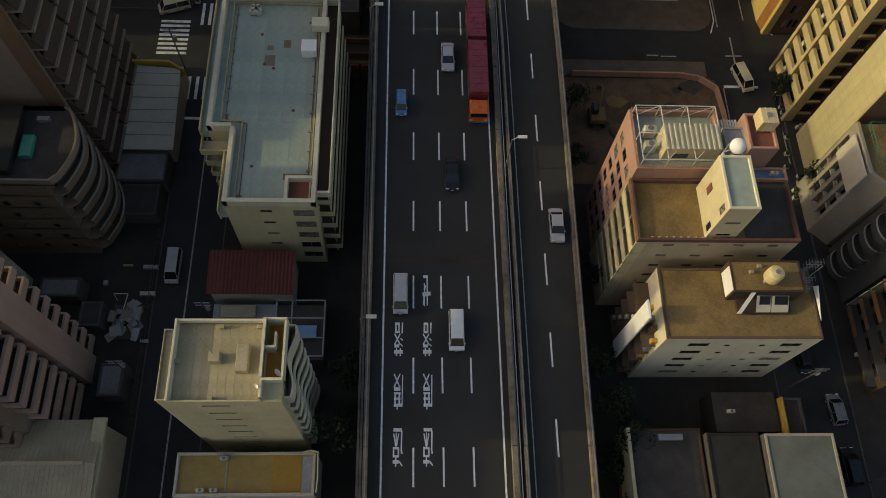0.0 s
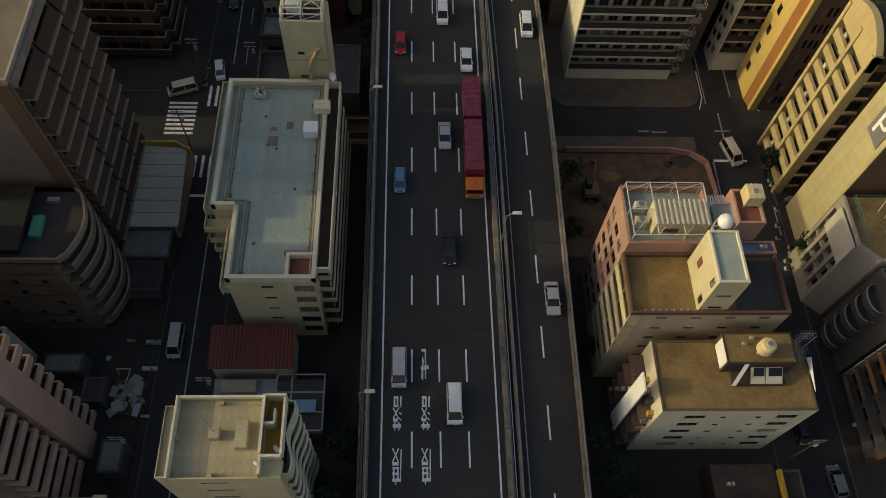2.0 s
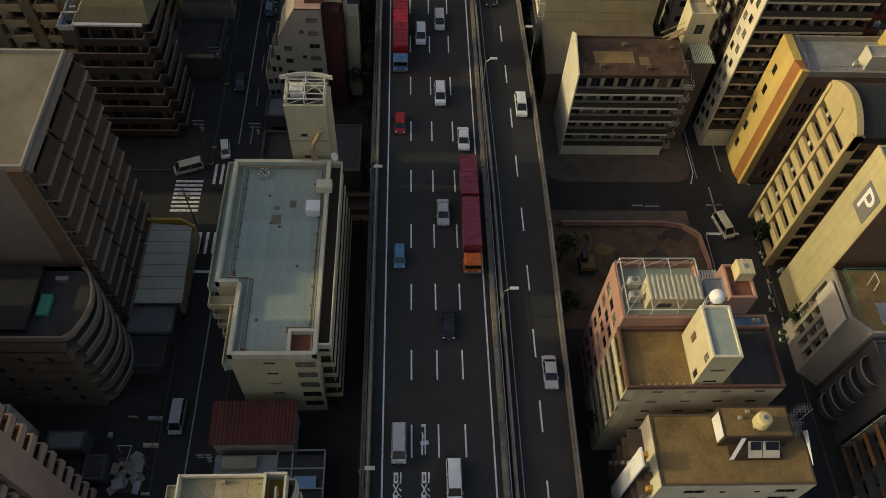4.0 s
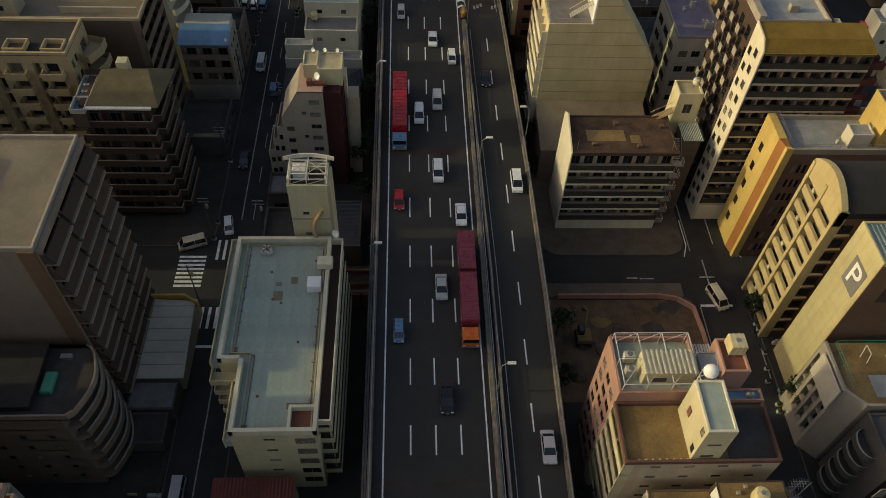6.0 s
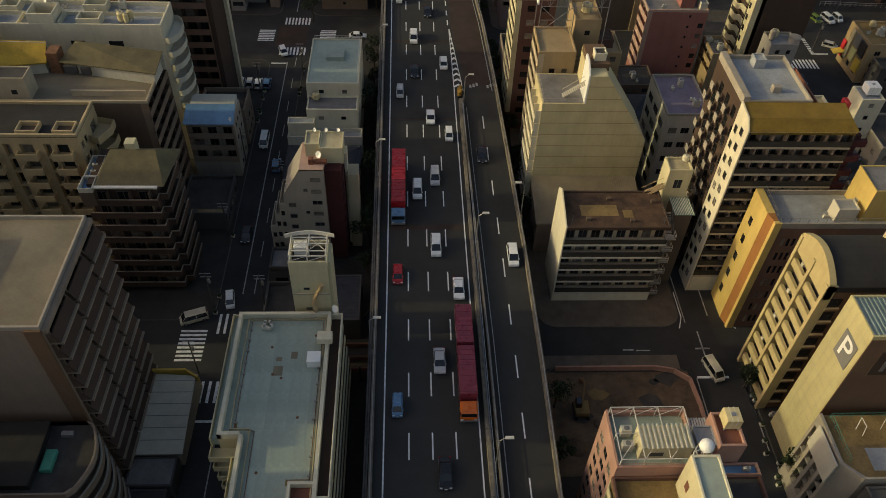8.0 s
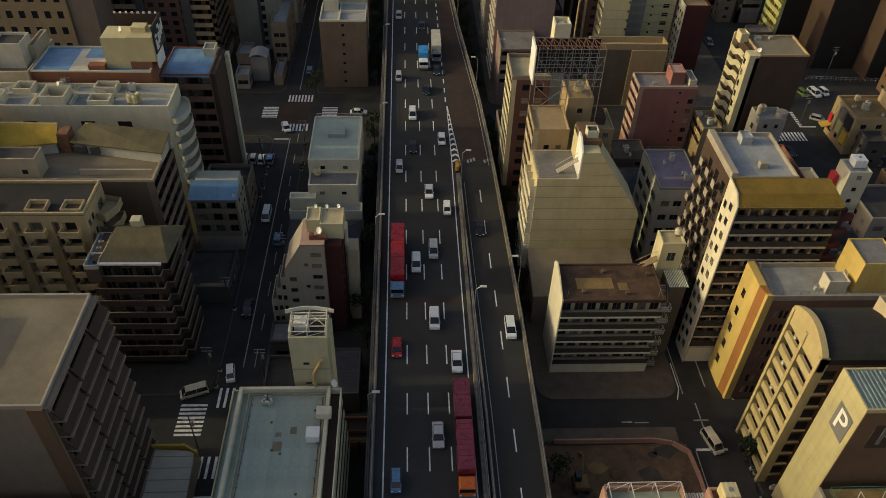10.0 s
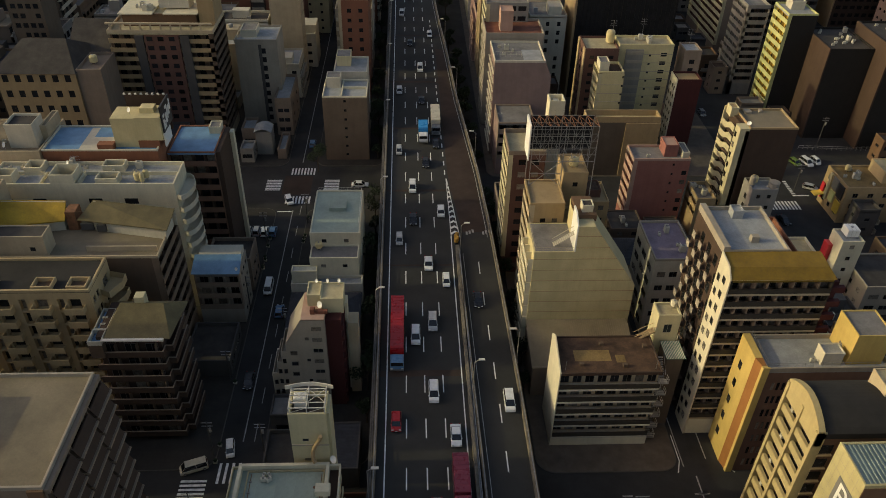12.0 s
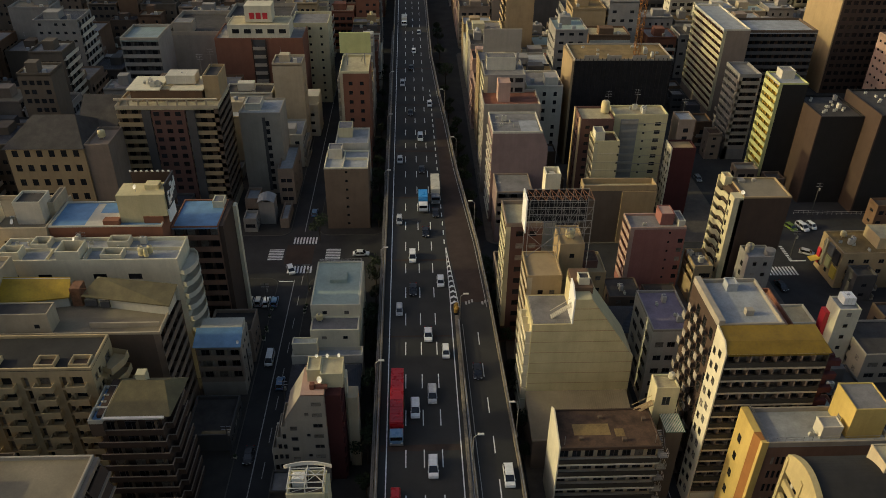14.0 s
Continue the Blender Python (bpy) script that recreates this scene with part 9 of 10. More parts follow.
for k in range(9):
    Shape().box(51.6, 58.5, 145.42, 145.5, 2.1 + 2.5 * k, 2.22 + 2.5 * k).ob("band", M["stone"], b)
hut(b, 52.0, 54.6, 147, 151, 25.4, 2.6, "white")
b = house("apartment_tower", 48.9, 58.2, 152.6, 162, 29.5, "red-brown tower with sunlight painted pale on its side", "apartment tower", wall="ruddy", roof="tanroof", par=0.6, faces={"W": WIN(dict(cols=3, w=1.4, hh=1.3, storey=2.5)), "S": WIN(dict(cols=3, w=1.2, hh=1.0, storey=2.5))}, framed=False)
# sand plates paint sunlight on the west side
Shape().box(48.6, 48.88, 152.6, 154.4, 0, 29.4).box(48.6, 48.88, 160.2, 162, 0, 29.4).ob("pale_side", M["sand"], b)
water_tank(56.6, 158, 28.9, 1.2, 3.4)
antenna(57.6, 160, 28.9, 6)
b = house("apartment_tower", 75.0, 81.8, 149.3, 155.0, 22.0, "maroon tower, its sunlit side painted pale", "apartment tower", wall="maroon", roof="tan", par=0.5, faces={"W": None}, framed=False)
# white plate puts the west side's sunlight into the colour
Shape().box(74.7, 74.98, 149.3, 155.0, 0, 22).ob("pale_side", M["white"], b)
fc = Face("W", 74.7, 81.8, 149.3, 155.0)
for k in range(8):
    for a in (0.7, 2.6, 4.4):
        pane_at(fc, a, a + 0.7, 1.0 + 2.5 * k, 2.2 + 2.5 * k, b, 0.03, False)
b = house("apartment_tower", 77.6, 82.4, 155.3, 161.5, 28.0, "brown tower with a pale flat roof", "apartment tower", wall="taupe", roof="palroof", par=0.5, faces={"S": WIN(dict(cols=1, storey=2.5))}, framed=False)
antenna(80, 160, 27.5, 5)
b = house("low_building", 47.4, 67.2, 134.6, 139.0, 18.0, "broad grey wing under a tan parapet band", wall="dusk", roof="tanroof", par=1.6, parm="tan", framed=False)
Shape().box(58.0, 67.3, 134.3, 134.6, 0, 16.3).ob("tan_wall_strip", M["tan"], b)
# pink blank-walled block beside the expressway
b = thing("apartment_block", (31, 153, 0), "dusky pink block with a blank southern wall and sloping shoulder", "apartment block")
s = Shape().extrude([(23.5, 146.3, 0), (39.0, 146.3, 0), (39.0, 146.3, 24.0), (37.2, 146.3, 28.0), (23.5, 146.3, 28.0)], (0, 14, 0))
s.ob("wall", M["mauve"], b)
Shape().ring(23.5, 37.2, 146.3, 160.3, 0.3, 28.0, 28.6).ob("parapet", M["offwhite"], b)
Shape().box(23.8, 36.9, 146.6, 160.0, 28.0, 28.06).ob("roof", M["greyroof"], b)
Shape().box(31.5, 36.6, 147.2, 155.0, 28.06, 28.1).ob("roof_sheet", M["palroof"], b)
fc = Face("W", 23.5, 39, 146.3, 160.3)
for k in range(10):
    for i in range(4):
        pane_at(fc, 1.0 + 3.4 * i, 2.6 + 3.4 * i, 1.4 + 2.6 * k, 2.7 + 2.6 * k, b, 0.03, False)
    s = Shape()
    fc.slab(s, 0.3, 13.7, 1.1 + 2.6 * k, 1.35 + 2.6 * k, 0.0, 0.35)
    s.ob("ledge", M["white"], b)
rail(b, [(23.8, 150), (31.0, 150)], 28.06, 1.6, "offwhite")
clutter(25, 31, 151, 158, 28.06, 5, 44)
b = house("apartment_block", 22.6, 39.4, 165, 177, 29.0, "stone-walled block with a red roof floor", "apartment block", wall="stone", roof="floorred", par=0.8, faces={"W": WIN(dict(cols=4, w=1.4, hh=1.2, storey=2.6))}, framed=False)
hut(b, 27, 30.6, 168.4, 173, 28.2, 6, "rose", "rose")
b = house("apartment_block", 24.2, 34.0, 135.4, 146.2, 16.0, "rosy stepped block with dark balconies", "apartment block", wall="mauve", roof="greyroof", par=0.4, parm="taupe", faces={"S": BAL(storey=2.6, bays=3, deep=1.5, parmat="taupe", wallmat="darkgrey", edge="mauve")}, framed=False)
clutter(25, 33, 138, 145, 14.1, 6, 45)
# dark roof colour includes the shade it lies in
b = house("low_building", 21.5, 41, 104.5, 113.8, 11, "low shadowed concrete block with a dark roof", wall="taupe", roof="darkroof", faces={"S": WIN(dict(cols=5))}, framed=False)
# pale block with a big blank billboard
b = house("apartment_block", 23.5, 36.0, 176, 190, 34.0, "grey apartment block with a big blank billboard above", "apartment block", wall="grey", roof="greyroof", par=0.5, faces={"S": WIN(dict(cols=2, w=2.4, hh=1.4, a0=5.0, a1=11.0)), "W": BAL(storey=2.9, bays=4, deep=1.1, parmat="cream")}, framed=False)
bb = thing("billboard", (27, 183, 33.5), "large blank pale grey rooftop billboard", "billboard")
Shape().box(23.4, 35.0, 183, 183.6, 38.7, 45.6).ob("panel", M["stone"], bb)
for x in (24.4, 34.2):
    Shape().box(x - 0.2, x + 0.2, 183.1, 183.5, 33.4, 38.5).ob("leg", M["steel"], bb)
hut(b, 24.6, 33.5, 181.5, 186, 33.5, 4.0, "offwhite")
# netted building
b = house("netted_building", 52.1, 83.0, 184, 200, 36.0, "tall building wrapped in dark construction net", "building", wall="net", roof="brownroof", par=0.5, parm="stone", framed=False)
s = Shape()
for i in range(23):
    s.box(52.4 + 1.36 * i, 52.5 + 1.36 * i, 183.75, 184, 0, 36.4)
for k in range(1, 14):
    s.box(52.1, 83.0, 183.8, 183.86, 2.6 * k, 2.6 * k + 0.06)
s.ob("scaffold", M["black"], b)
Shape().box(51.4, 52.08, 184, 200, 0, 35.4).ob("side_net", M["tan"], b)
for x in (55, 62, 70, 77):
    Shape().box(x, x + 4.5, 183.9, 184.02, 36.0, 37.2).ob("hoarding", M["stone"], b)
clutter(55, 81, 187, 198, 35.5, 10, 77)
mast = thing("crane_mast", (72.6, 189, 35.5), "orange steel lattice crane mast on a netted building", "crane")
for x in (71.8, 73.4):
    for y in (188.2, 189.8):
        Shape().rod((x, y, 35.5), (x, y, 54), 0.12).ob("leg", M["plank"], mast)
for k in range(12):
    z = 35.8 + 1.5 * k
    s = Shape().rod((71.8, 188.2, z), (73.4, 188.2, z + 1.5), 0.08).rod((71.8, 189.8, z), (71.8, 188.2, z + 1.5), 0.08).rod((71.8, 188.2, z), (73.4, 188.2, z), 0.08)
    s.ob("lattice", M["plank"], mast)
# lime tower, dark twins and others: black south walls carry shade in their colour
b = house("apartment_tower", 110.5, 119.2, 168.0, 178.5, 34.0, "slim tower with a pale lit balcony side and shade-black walls", "apartment tower", wall="black", roof="palroof", par=0.5, parm="lime",
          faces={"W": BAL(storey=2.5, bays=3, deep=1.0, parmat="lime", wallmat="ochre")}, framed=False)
hut(b, 113, 117, 173, 177, 33.5, 2.5, "offwhite")
b = house("apartment_tower", 106.4, 113.6, 187, 199, 30.0, "grey tower with stacked balconies", "apartment tower", wall="grey", roof="greyroof", faces={"W": BAL(storey=2.5, bays=3, deep=1.1, parmat="stone"), "S": BAL(storey=2.5, bays=2, deep=1.1, parmat="stone", wallmat="darkbrown")}, framed=False)
b = house("office_tower", 119.6, 132.2, 156.5, 173.5, 28.2, "dark bronze office tower with its lit side wall painted browner", "office tower", wall="black", roof="darkroof", par=0.6, framed=False)
# browner plate on the west paints the sunlit face
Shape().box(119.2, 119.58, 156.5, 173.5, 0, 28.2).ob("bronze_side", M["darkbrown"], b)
b = house("office_tower", 132.9, 165, 149.5, 170, 31.4, "dark bronze office tower with its lit side wall painted browner", "office tower", wall="black", roof="darkroof", par=0.6, framed=False)
# again the sunlit west face, painted browner than the rest
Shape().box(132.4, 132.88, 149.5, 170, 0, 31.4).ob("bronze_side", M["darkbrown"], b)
clutter(121, 131, 158, 172, 27.6, 14, 91)
clutter(135, 160, 152, 168, 30.8, 16, 92)
b = house("apartment_tower", 112.7, 122.4, 222, 255, 34.0, "long white balcony tower with sunlit western rows", "apartment tower", wall="taupe", roof="palroof", par=0.6, parm="offwhite",
          faces={"W": BAL(storey=2.5, bays=10, deep=1.1, parmat="cream", wallmat="ruddy"), "S": None}, framed=False)
# south side in shade, painted as umber and dark grey
house("apartment_tower", 123.0, 148, 224, 240, 33.0, "broad apartment block coloured dark for shade", "apartment tower", wall="umber", roof="palroof", faces={"S": BAL(storey=2.6, bays=9, deep=1.2, parmat="darkgrey", wallmat="darkbrown")}, framed=False)
b = house("office_tower", 168, 215, 248, 275, 46.0, "wide dark office block with faint window rows", "office tower", wall="darkbrown", roof="darkroof", par=0.6, faces={"S": WIN(dict(cols=16, w=1.9, hh=1.5, storey=3.1))}, framed=False)
Shape().box(167.4, 167.98, 248, 275, 0, 46.0).ob("tile_side", M["tan"], b)
# car park in front of the dark towers
flat("car_park", 104.5, 131.5, 124.5, 155.5, 0.02, M["asphalt"], "small open car park of dark asphalt", "car park")
b = thing("car_park_fence", (124, 149, 0.02), "low pale rail fence along a car park", "fence")
rail(b, [(115.4, 149.6), (129.5, 148.6), (138.5, 148.6)], 0.02, 1.2)
for kind, color, x, y, a in (("hatch", "green", 110.8, 141.0, 20), ("minivan", "white", 114.2, 141.0, 15), ("kei", "white", 117.0, 141.4, 15), ("hatch", "silver", 109.5, 127.5, 60)):
    car(kind, color, x, y, 0.024, a)
street_pole(119.0, 146.6, 12.0)
street_pole(104.0, 125.4, 9.0)
# south-east street scene: the bare lot and its fence, bridge and booths
flat("bare_lot", 22.4, 46.0, 8.2, 26.6, 0.17, M["earth"], "bare brown earth lot behind a low brick wall", "lot")
b = thing("excavator", (27, 19, 0.17), "small yellow excavator on a bare earth lot", "excavator")
for dx in (-0.9, 0.9):
    Shape().box(27 + dx - 0.25, 27 + dx + 0.25, 17.6, 20.6, 0.17, 0.8, 0.15).ob("track", M["rubber"], b)
Shape().box(25.9, 28.1, 17.9, 20.3, 0.8, 1.7, 0.1).ob("body", M["brownroof"], b)
Shape().box(26.0, 26.9, 18.9, 20.2, 1.7, 2.8, 0.1).ob("cab", M["carglass"], b)
s = Shape().rod((27.3, 20.0, 1.5), (27.6, 22.2, 3.6), 0.18).rod((27.6, 22.2, 3.6), (27.8, 24.2, 1.6), 0.14)
s.ob("boom", M["brownroof"], b)
Shape().box(27.4, 28.2, 23.9, 24.6, 0.9, 1.7, 0.1).ob("bucket", M["rust"], b)
r8 = random.Random(12)
for _ in range(16):
    x, y, w = r8.uniform(24, 43), r8.uniform(12, 25.5), r8.uniform(0.8, 2.4)
    pts = [(x + w * math.cos(a) * r8.uniform(0.6, 1.2), y + 0.7 * w * math.sin(a) * r8.uniform(0.6, 1.2)) for a in [math.pi * 2 * i / 9 for i in range(9)]]
    tagged(Shape().prism(pts, 0.168, 0.2).ob("earth_patch", M[r8.choice(("brownroof", "umber", "darkroof", "earth"))]), "flat patch of churned earth on the lot", "earth patch", "earth patches", "structure")
for x, y, w in ((30, 17, 1.6), (25.5, 13, 1.9), (33, 21, 1.2)):
    pts = [(w * r8.uniform(0.8, 1.1), 0.1), (w * 0.75, 0.5), (w * 0.4, 0.9), (0.1, 1.05)]
    tagged(Shape().lathe(x, y, [(a, z + 0.07) for a, z in pts], 11).ob("earth_mound", M["earth"]), "loose mound of brown earth on the lot", "earth mound", "earth mounds")
b = thing("boundary_wall", (38, 27, 0), "low brown brick boundary wall round an empty lot", "wall", kind="structure")
fence = [(24.0, 27.0), (40.5, 27.0), (43.5, 26.4), (45.8, 24.6), (46.2, 20.0), (46.2, 8.0)]
for (xa, ya), (xb, yb) in zip(fence, fence[1:]):
    n = max(1, int(math.hypot(xb - xa, yb - ya) / 1.9))
    for i in range(n):
        p = Vector((xa + (xb - xa) * i / n, ya + (yb - ya) * i / n, 0))
        q = Vector((xa + (xb - xa) * (i + 0.96) / n, ya + (yb - ya) * (i + 0.96) / n, 0))
        d = (q - p).normalized()
        nn = Vector((-d.y, d.x, 0)) * 0.13
        Shape().extrude([p - nn, q - nn, q + nn, p + nn], (0, 0, 1.3)).ob("wall_panel", M["pink"], b)
b = thing("road_bridge", (-8.3, 28, 0), "brown brick railed footbridge beside the expressway", "bridge", kind="structure")
Shape().box(-10.2, -6.4, 25.6, 30.4, 0, 2.6).ob("block", M["umber"], b)
for y in (25.4, 27.6, 30.2):
    Shape().box(-10.4, -6.3, y, y + 0.3, 2.6, 3.5).ob("brick_rail", M["brick"], b)
for x in (-9.4, -7.8):
    Shape().box(x, x + 0.3, 25.1, 25.4, 0, 3.9).ob("gate_post", M["black"], b)
clutter(57, 60, -20, 20, 0.16, 10, 55)
r9 = random.Random(5)
for _ in range(26):                                   # bicycles, boxes and planters at the foot of the houses
    x, y = r9.choice(((r9.uniform(47.2, 47.6), r9.uniform(8, 24)), (r9.uniform(54, 56), r9.uniform(2, 22)), (r9.uniform(-33.2, -32.9), r9.uniform(38, 110)), (r9.uniform(-25.0, -24.7), r9.uniform(40, 118))))
    b = thing("planter_box", (x, y, 0.0), "small pale planter box at the kerb", "planter", "kerbside boxes")
    Shape().box(x - 0.35, x + 0.35, y - 0.25, y + 0.25, 0, 0.5, 0.04).ob("box", M["plastic"], b)
    Shape().lathe(x, y, [(0.3, 0.45), (0.38, 0.75), (0.2, 1.0)], 7).ob("shrub", M["leaf"], b)

# ---- beyond the eastern street ----
b = house("small_building", 92.6, 97.4, 82.0, 87.0, 15.5, "narrow white building with a white roof tank", wall="white", roof="palroof", par=0.4, faces={"S": WIN(dict(cols=1, w=1.0, hh=1.0))})
box_tank(94.0, 96.6, 83.6, 86.2, 15.1, 1.8, "signwhite", "white panelled water tank on a steel stand")
Shape().box(91.6, 92.58, 84.8, 87.0, 0, 12.6).ob("red_stair_shaft", M["signred"], b)
house("low_building", 97.6, 112, 76, 88, 8.0, "low grey building with a dark flat roof", wall="stone", roof="darkroof", par=0.5, faces={"S": WIN(dict(cols=4, w=2.2, hh=1.2)), "W": WIN(dict(cols=3, w=1.2, hh=1.2))})
b = house("small_building", 109.2, 126, 111.4, 122.4, 10.6, "tan corner building with sunlit sign panels", wall="tan", roof="brownroof", par=0.5, faces={"S": WIN(dict(cols=4, w=1.4, hh=1.2)), "W": WIN(dict(cols=3, w=1.2, hh=1.2))})
for y, w, z, h, m in ((112.0, 2.4, 2.2, 3.2, "signyellow"), (112.2, 2.6, 6.2, 3.6, "signdark"), (115.4, 2.2, 3.4, 3.0, "lime"), (115.2, 2.6, 7.0, 3.0, "signgrey"), (118.6, 1.2, 2.4, 7.6, "cream"), (120.6, 1.4, 1.8, 4.2, "signred")):
    Shape().box(108.8, 109.15, y, y + w, z, z + h, 0.03).ob("sign_panel", M[m], b)
s = Shape().extrude([(106.4, 119.4, 3.0), (109.1, 119.4, 3.6), (109.1, 121.8, 3.6), (106.4, 121.8, 3.0)], (0, 0, 0.08))
s.ob("yellow_awning", M["signyellow"], b)
hut(b, 119, 125, 114, 121, 10.1, 3.2, "sand", "tanroof")
clutter(111, 118, 113, 121, 10.1, 7, 61)
water_tank(113, 120, 10.1, 0.7, 1.3)

# ---- yard clutter west of the side street ----
r7 = random.Random(31)
b = thing("tarpaulin_heap", (-35.6, -12.3, 0.16), "heap of crumpled grey sheets and boards in a dark yard", "heap")
for k in range(22):
    x, y, a = r7.uniform(-37.6, -34.2), r7.uniform(-14.6, -10.4), r7.uniform(0, 3)
    w, d = r7.uniform(0.3, 1.0), r7.uniform(0.3, 0.8)
    ca, sa = math.cos(a), math.sin(a)
    z = 0.3 + 0.05 * k
    pts = [(x + ca * u - sa * v, y + sa * u + ca * v, z + r7.uniform(0, 0.35)) for u, v in ((-w, -d), (w, -d), (w * 0.8, d), (-w * 0.9, d * 0.8))]
    Shape().extrude(pts, (0, 0, 0.05)).ob("sheet", M[r7.choice(("palroof", "grey", "grey", "concrete", "taupe", "tealrib"))], b)
Shape().box(-37.8, -34.0, -14.8, -10.2, 0.16, 0.34).ob("pallet", M["umber"], b)
b = thing("steel_trestle", (-36, -9.8, 0.16), "bent white steel trestle standing in a yard", "trestle")
Shape().rod((-37.6, -9.6, 0.2), (-37.4, -9.4, 2.2), 0.07).rod((-37.4, -9.4, 2.2), (-35.6, -9.5, 2.4), 0.07).rod((-35.6, -9.5, 2.4), (-36.4, -11.2, 1.0), 0.06).ob("bar", M["whitesteel"], b)
for x, y, w, d, m in ((-34.8, -9.0, 1.9, 0.5, "offwhite"), (-34.9, -5.3, 1.9, 0.5, "palroof"), (-37.5, -4.9, 1.2, 0.15, "beam"), (-33.9, -15.2, 1.0, 0.3, "offwhite"), (-39.6, -7.6, 0.5, 0.6, "palroof")):
    tagged(Shape().box(x, x + w, y, y + d, 0.16, 0.7, 0.04).ob("yard_crate", M[m]), "small crate set down in a dark yard", "crate", "yard crates")
house("low_shed", -46.2, -41.4, -10.2, -7.6, 3.2, "low yard shed with a dull blue-grey roof", "shed", wall="darkgrey", roof="greyroof", par=0.12)
house("low_shed", -37.2, -34.4, -22.6, -18.6, 3.0, "low yard shed with a dull blue-grey roof", "shed", wall="darkgrey", roof="greyroof", par=0.12)
house("low_shed", -41.0, -38.4, -13.8, -10.6, 2.6, "low yard shed with a black flat roof", "shed", wall="darkgrey", roof="darkroof", par=0.2)
b = thing("yard_fence", (-33.4, -12, 0.16), "dark steel fence between the yard and the street", "fence")
for i in range(26):
    y = -25 + i * 1.0
    Shape().box(-33.45, -33.38, y, y + 0.07, 0.16, 1.5).ob("post", M["darkgrey"], b)
for z in (0.6, 1.4):
    Shape().box(-33.44, -33.39, -25, 0.0, z, z + 0.06).ob("rail", M["darkgrey"], b)

# ---- the city round about ----
for name, s in FARWIN.items():                        # windows of the far houses, one part a house
    s.ob("window_row", M["glass"], bpy.data.objects[name])["kind"] = "stuff"
FOOT, KIDS = [], {}
for ob in scene.objects:
    if ob.parent is not None and ob.type == "MESH":
        KIDS.setdefault(ob.parent.name, []).append(ob)
for ob in list(scene.objects):
    if ob.type == "EMPTY" and ob.get("category") in ("building", "apartment block", "apartment tower", "office building", "office tower", "tower", "house", "shop", "warehouse", "shed", "parking tower", "roof hut", "rack"):
        xs, ys = [], []
        for c in KIDS.get(ob.name, []):
            for k in c.bound_box:
                xs.append(k[0] + c.location.x + ob.location.x)
                ys.append(k[1] + c.location.y + ob.location.y)
        if xs:
            FOOT.append((min(xs), max(xs), min(ys), max(ys)))

# streets and yards that stay open
FOOT += [(55, 90, -70, -22), (68, 92, 118, 150), (94, 108.8, 60, 134), (104, 133, 122, 156), (122, 176, 174, 247), (46, 72, 86, 110.5)]


def clear(x0, x1, y0, y1, gap=0.8):
    return not any(x0 < b + gap and x1 > a - gap and y0 < d + gap and y1 > c - gap for a, b, c, d in FOOT)


PAL = ["cream", "beige", "stone", "offwhite", "taupe", "grey", "tan", "rose", "brown", "redbrick", "stone", "beige", "offwhite", "taupe", "grey", "darkgrey"]
ROOFS = ["greyroof", "palroof", "tanroof", "brownroof", "darkroof", "greyroof", "palroof", "tealroof", "rustroof", "darkroof"]
REST = {}


def put(parent, name, s, key, stuff=False):
    """Link a shape as a part of its building, or add it to the joined rest of the city."""
    if not s.f:
        return
    if parent is None:
        r = REST.setdefault(key, Shape())
        n = len(r.v)
        r.v += s.v
        r.f += [tuple(n + i for i in f) for f in s.f]
    else:
        ob = s.ob(name, M[key], parent)
        if stuff:
            ob["kind"] = "stuff"


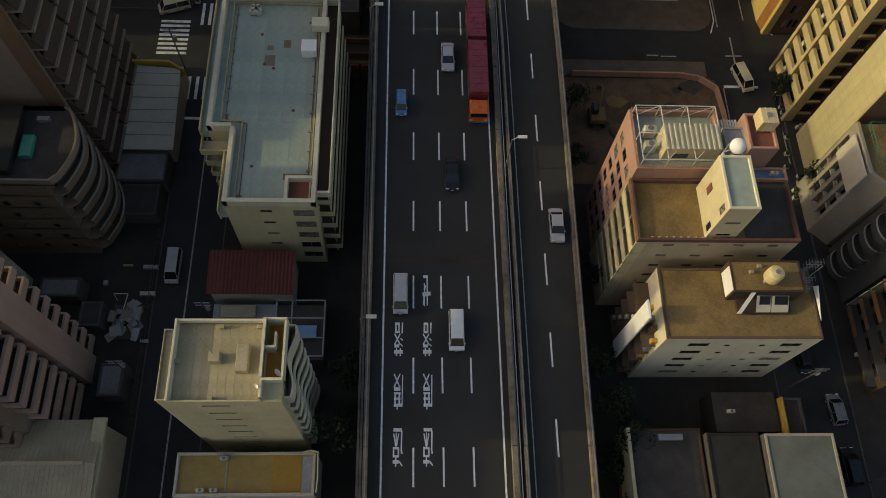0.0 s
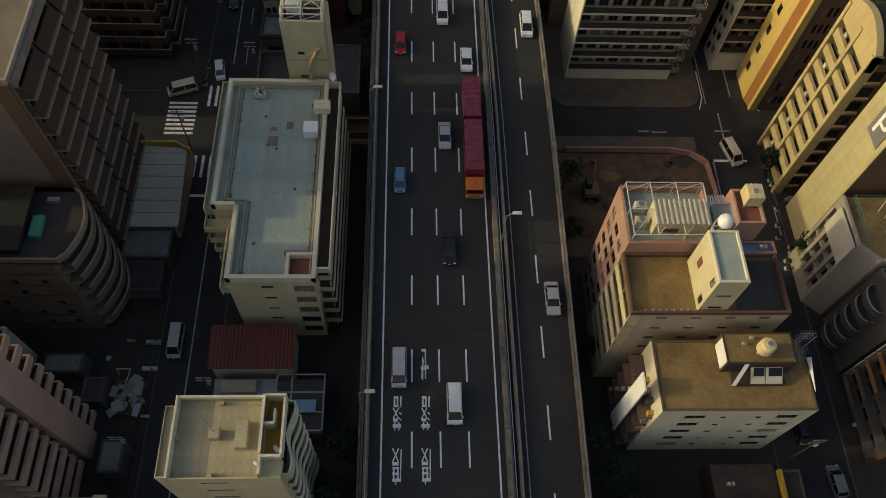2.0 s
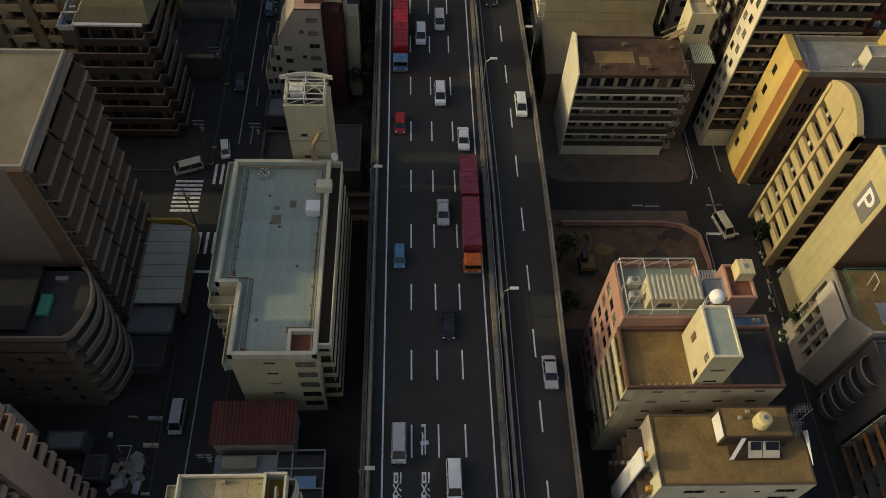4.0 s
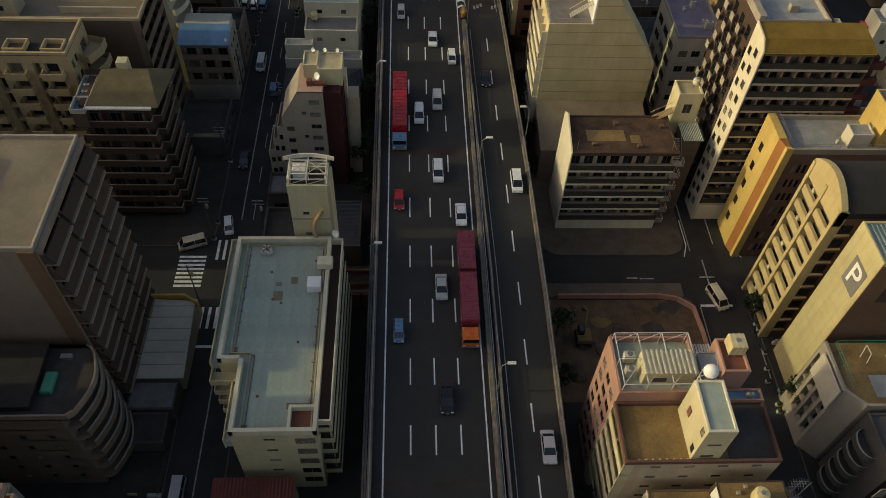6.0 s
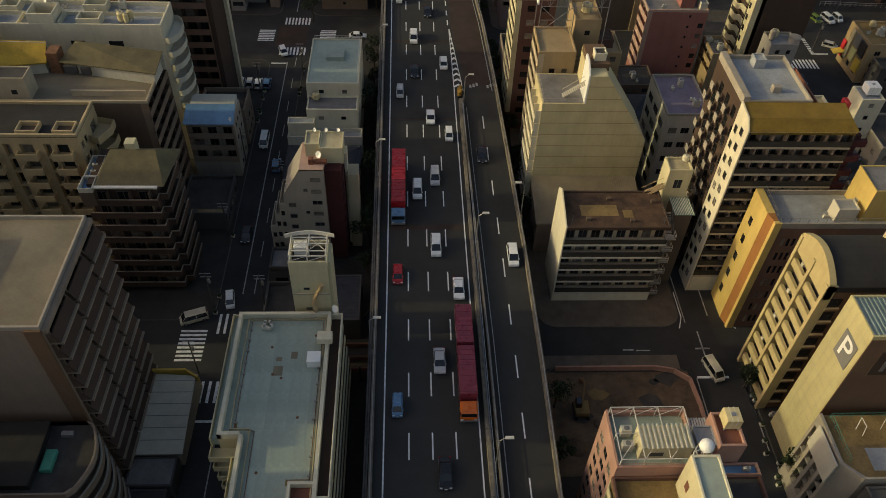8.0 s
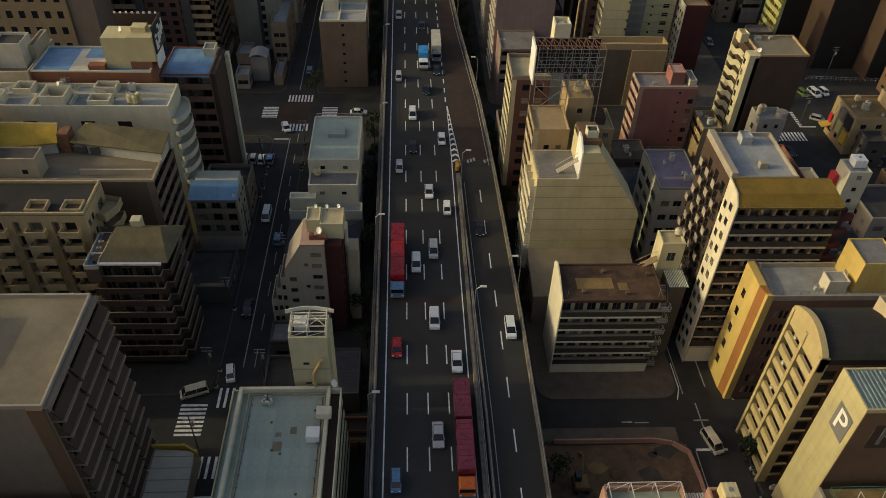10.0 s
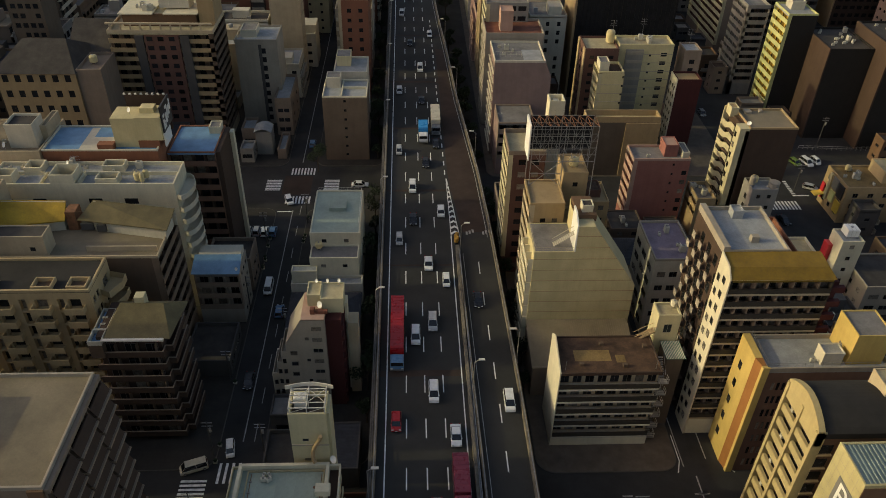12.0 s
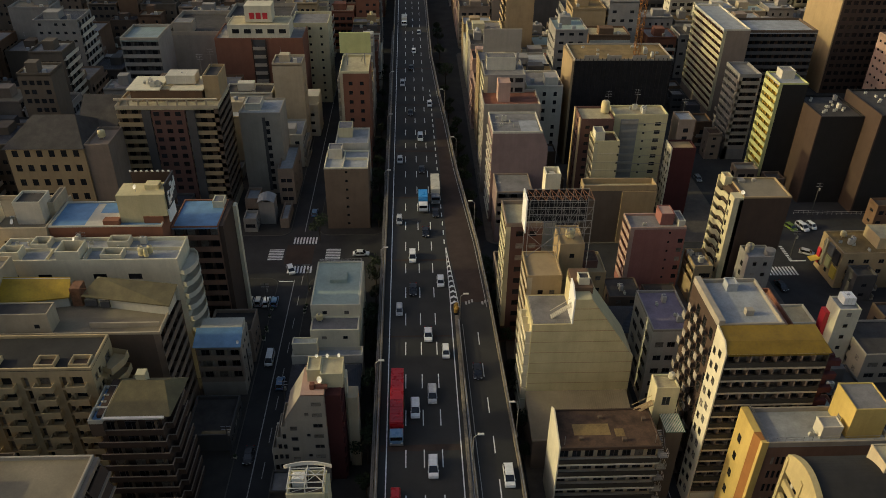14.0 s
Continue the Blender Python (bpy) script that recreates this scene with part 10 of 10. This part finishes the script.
def far_house(x0, x1, y0, y1, h, r, fine=True):
    """A building of the surrounding city: walls with cut openings or balcony rows, parapet, roof hut, and small roof things."""
    wall, roof = r.choice(PAL), r.choice(ROOFS)
    if h < 9:                                         # low houses in the yards: darker walls and roofs
        wall, roof = r.choice(("taupe", "darkgrey", "brown", "umber", "grey")), r.choice(("darkroof", "darkroof", "greyroof", "darktile"))
    if x1 < -50 and y0 > 138:                         # the western quarter: brown and grey palette darkened to hold its shade
        wall = r.choice(("taupe", "grey", "brown", "umber", "dusk", "darkgrey", "dusk", "taupe"))
        roof = r.choice(("greyroof", "darkroof", "darktile", "greyroof", "duskroof"))
    near = y1 < 168 and x0 > -80 and x1 < 118
    tall = "low" if h < 12 else "mid-rise" if h < 27 else "tall"
    b = None
    if near:
        b = thing("building", ((x0 + x1) / 2, (y0 + y1) / 2, 0), "%s %s-walled city building with a flat roof" % (tall, wall), "building", "city buildings")
    zt = h - 0.7
    st = r.choice((2.8, 3.0, 3.3))
    kinds = {"S": r.choice(("win", "balc", "win", "none")), "W": r.choice(("win", "balc", "win")), "E": r.choice(("win", "none", "balc"))}
    s, g, bl = Shape(), Shape(), Shape()
    for side in "SWEN":
        fc = Face(side, x0, x1, y0, y1)
        kind = kinds.get(side, "none")
        if (side == "W" and x0 < -100) or (side == "E" and x1 > 120):
            kind = "none"
        holes = []
        if kind == "win":
            holes = grid_holes(fc, 0.5, zt, st, max(1, int(fc.w / r.uniform(2.2, 3.4))), r.uniform(0.9, 1.7), r.uniform(0.9, 1.5), skip=0.08)
        elif kind == "balc":
            holes = grid_holes(fc, 0.3, zt, st, max(1, int(fc.w / 3.0)), 2.2, 2.0, sill=0.15)
            z = 0.3
            while z + 2 < zt:
                fc.slab(bl, 0.2, fc.w - 0.2, z - 0.15, z, 0.02, 1.1)
                fc.slab(bl, 0.2, fc.w - 0.2, z, z + 1.1, 0.98, 1.1)
                z += st
        pierced(s, fc, 0, zt, holes, 0.25)
        for q in holes:
            g.poly([fc.p(q[0], q[2], -0.2), fc.p(q[1], q[2], -0.2), fc.p(q[1], q[3], -0.2), fc.p(q[0], q[3], -0.2)])
    put(b, "wall", s, wall)
    put(b, "window_row", g, "glass", True)
    put(b, "balcony", bl, r.choice((wall, "offwhite", "stone")), True)
    put(b, "roof", Shape().box(x0 + 0.02, x1 - 0.02, y0 + 0.02, y1 - 0.02, h - 1.1, h - 0.7), roof)
    put(b, "parapet", Shape().ring(x0, x1, y0, y1, 0.25, h - 0.95, h), wall)
    w, d = x1 - x0, y1 - y0
    if h > 8 and w > 6 and d > 6:
        hx, hy, hz = r.uniform(x0 + 1, x1 - w * 0.45), r.uniform(y0 + 1, y1 - d * 0.45), r.uniform(2.2, 3.4)
        put(b, "penthouse", Shape().box(hx, hx + w * 0.35, hy, hy + d * 0.35, h - 0.72, h - 0.7 + hz, 0.08), wall)
        q = Shape().lathe(hx + w * 0.17, hy + d * 0.17, [(0.7, h - 0.7 + hz), (0.75, h + 0.2 + hz), (0.4, h + 0.5 + hz), (0.05, h + 0.55 + hz)], 10)
        u = r.random()
        if u < 0.3:
            put(b, "tank", q, r.choice(("tankyel", "white", "palroof")))
        for px, py, on in ((0.75, 0.25, 0.6), (0.6, 0.2, 0.4), (0.2, 0.3, 0.35), (0.3, 0.8, 0.3)):
            if r.random() < on:
                if near and r.random() < 0.5:
                    ac_unit(x0 + w * px, y0 + d * py, h - 0.7, r.choice((0, 90)), r.random() < 0.5)
                elif not near:
                    put(None, "", Shape().box(x0 + w * px - 0.6, x0 + w * px + 0.6, y0 + d * py - 0.4, y0 + d * py + 0.4, h - 0.68, h + r.uniform(0.2, 0.9), 0.05), r.choice(("offwhite", "grey", "palroof")))
        if u > 0.8:
            put(b, "mast", Shape().rod((x0 + w * 0.2, y1 - 1.2, h - 0.7), (x0 + w * 0.2, y1 - 1.2, h + 3), 0.05), "steel")
    FOOT.append((x0, x1, y0, y1))
    return b


def fill(x0, x1, y0, y1, seed, lo, hi, lot=(9, 17), tallest=0.25):
    """Rows of houses, lot by lot, wherever nothing stands yet."""
    r = random.Random(seed)
    y = y0
    while y < y1 - 6:
        d = r.uniform(*lot)
        x = x0
        while x < x1 - 5:
            w = r.uniform(*lot)
            a, b, c, e = x + 0.5, min(x + w - 0.5, x1), y + 0.5, min(y + d - 0.5, y1)
            if b - a > 4.5 and e - c > 4.5:
                h = r.uniform(lo, hi) * (1.5 if r.random() < tallest else 1.0)
                if clear(a, b, c, e):
                    far_house(a, b, c, e, h, r)
                else:                                 # try a smaller house on what is left of the lot
                    for _ in range(6):
                        ww, dd = r.uniform(4.5, 7.5), r.uniform(4.5, 7.5)
                        ax, ay = r.uniform(a, max(a, b - ww)), r.uniform(c, max(c, e - dd))
                        if clear(ax, ax + ww, ay, ay + dd):
                            far_house(ax, ax + ww, ay, ay + dd, r.uniform(4, 10), r)
                            break
            x += w
        y += d


fill(-44, -33.6, -46, 28, 2, 2.6, 4.5, (5, 9), tallest=0.0)
fill(-108, -45, -46, 28, 22, 6, 13, tallest=0.0)
fill(-108, -33.6, 38.5, 118, 3, 6, 14, tallest=0.1)
fill(-24.6, -8.5, -60, 28, 4, 4, 7, tallest=0.0)
fill(-24.6, -9, 38, 118, 5, 4, 8, tallest=0.0)
fill(-175, -33.8, 141, 300, 6, 10, 24, tallest=0.3)
fill(-24.4, -11.6, 141, 300, 7, 8, 24, tallest=0.3)
fill(-210, -12, 306, 470, 8, 10, 26, (11, 19), 0.35)
fill(22.8, 46.8, -60, 7.5, 9, 5, 9, tallest=0.0)
fill(23, 47, 37, 118, 10, 5, 10, tallest=0.0)
fill(56.5, 91, 50, 118, 11, 5, 11, tallest=0.1)
fill(57, 92, -46, 25, 12, 6, 12, tallest=0.0)
fill(110, 190, 20, 116, 13, 6, 13, tallest=0.1)
fill(23.5, 90.5, 136, 300, 14, 12, 28, tallest=0.35)
fill(99, 230, 136, 300, 15, 12, 28, tallest=0.35)
fill(23, 260, 306, 470, 16, 12, 30, (11, 19), 0.35)


rest = Shape()
slots, index = [], []
for key, s in REST.items():
    n = len(rest.v)
    rest.v += s.v
    rest.f += [tuple(n + i for i in f) for f in s.f]
    index += [len(slots)] * len(s.f)
    slots.append(M[key])
me = bpy.data.meshes.new("city_blocks")
me.from_pydata(rest.v, [], rest.f)
for m in slots:
    me.materials.append(m)
me.polygons.foreach_set("material_index", index)
tagged(new("city_blocks", me), "dense far city blocks of flat-roofed concrete buildings", "city blocks", kind="stuff")
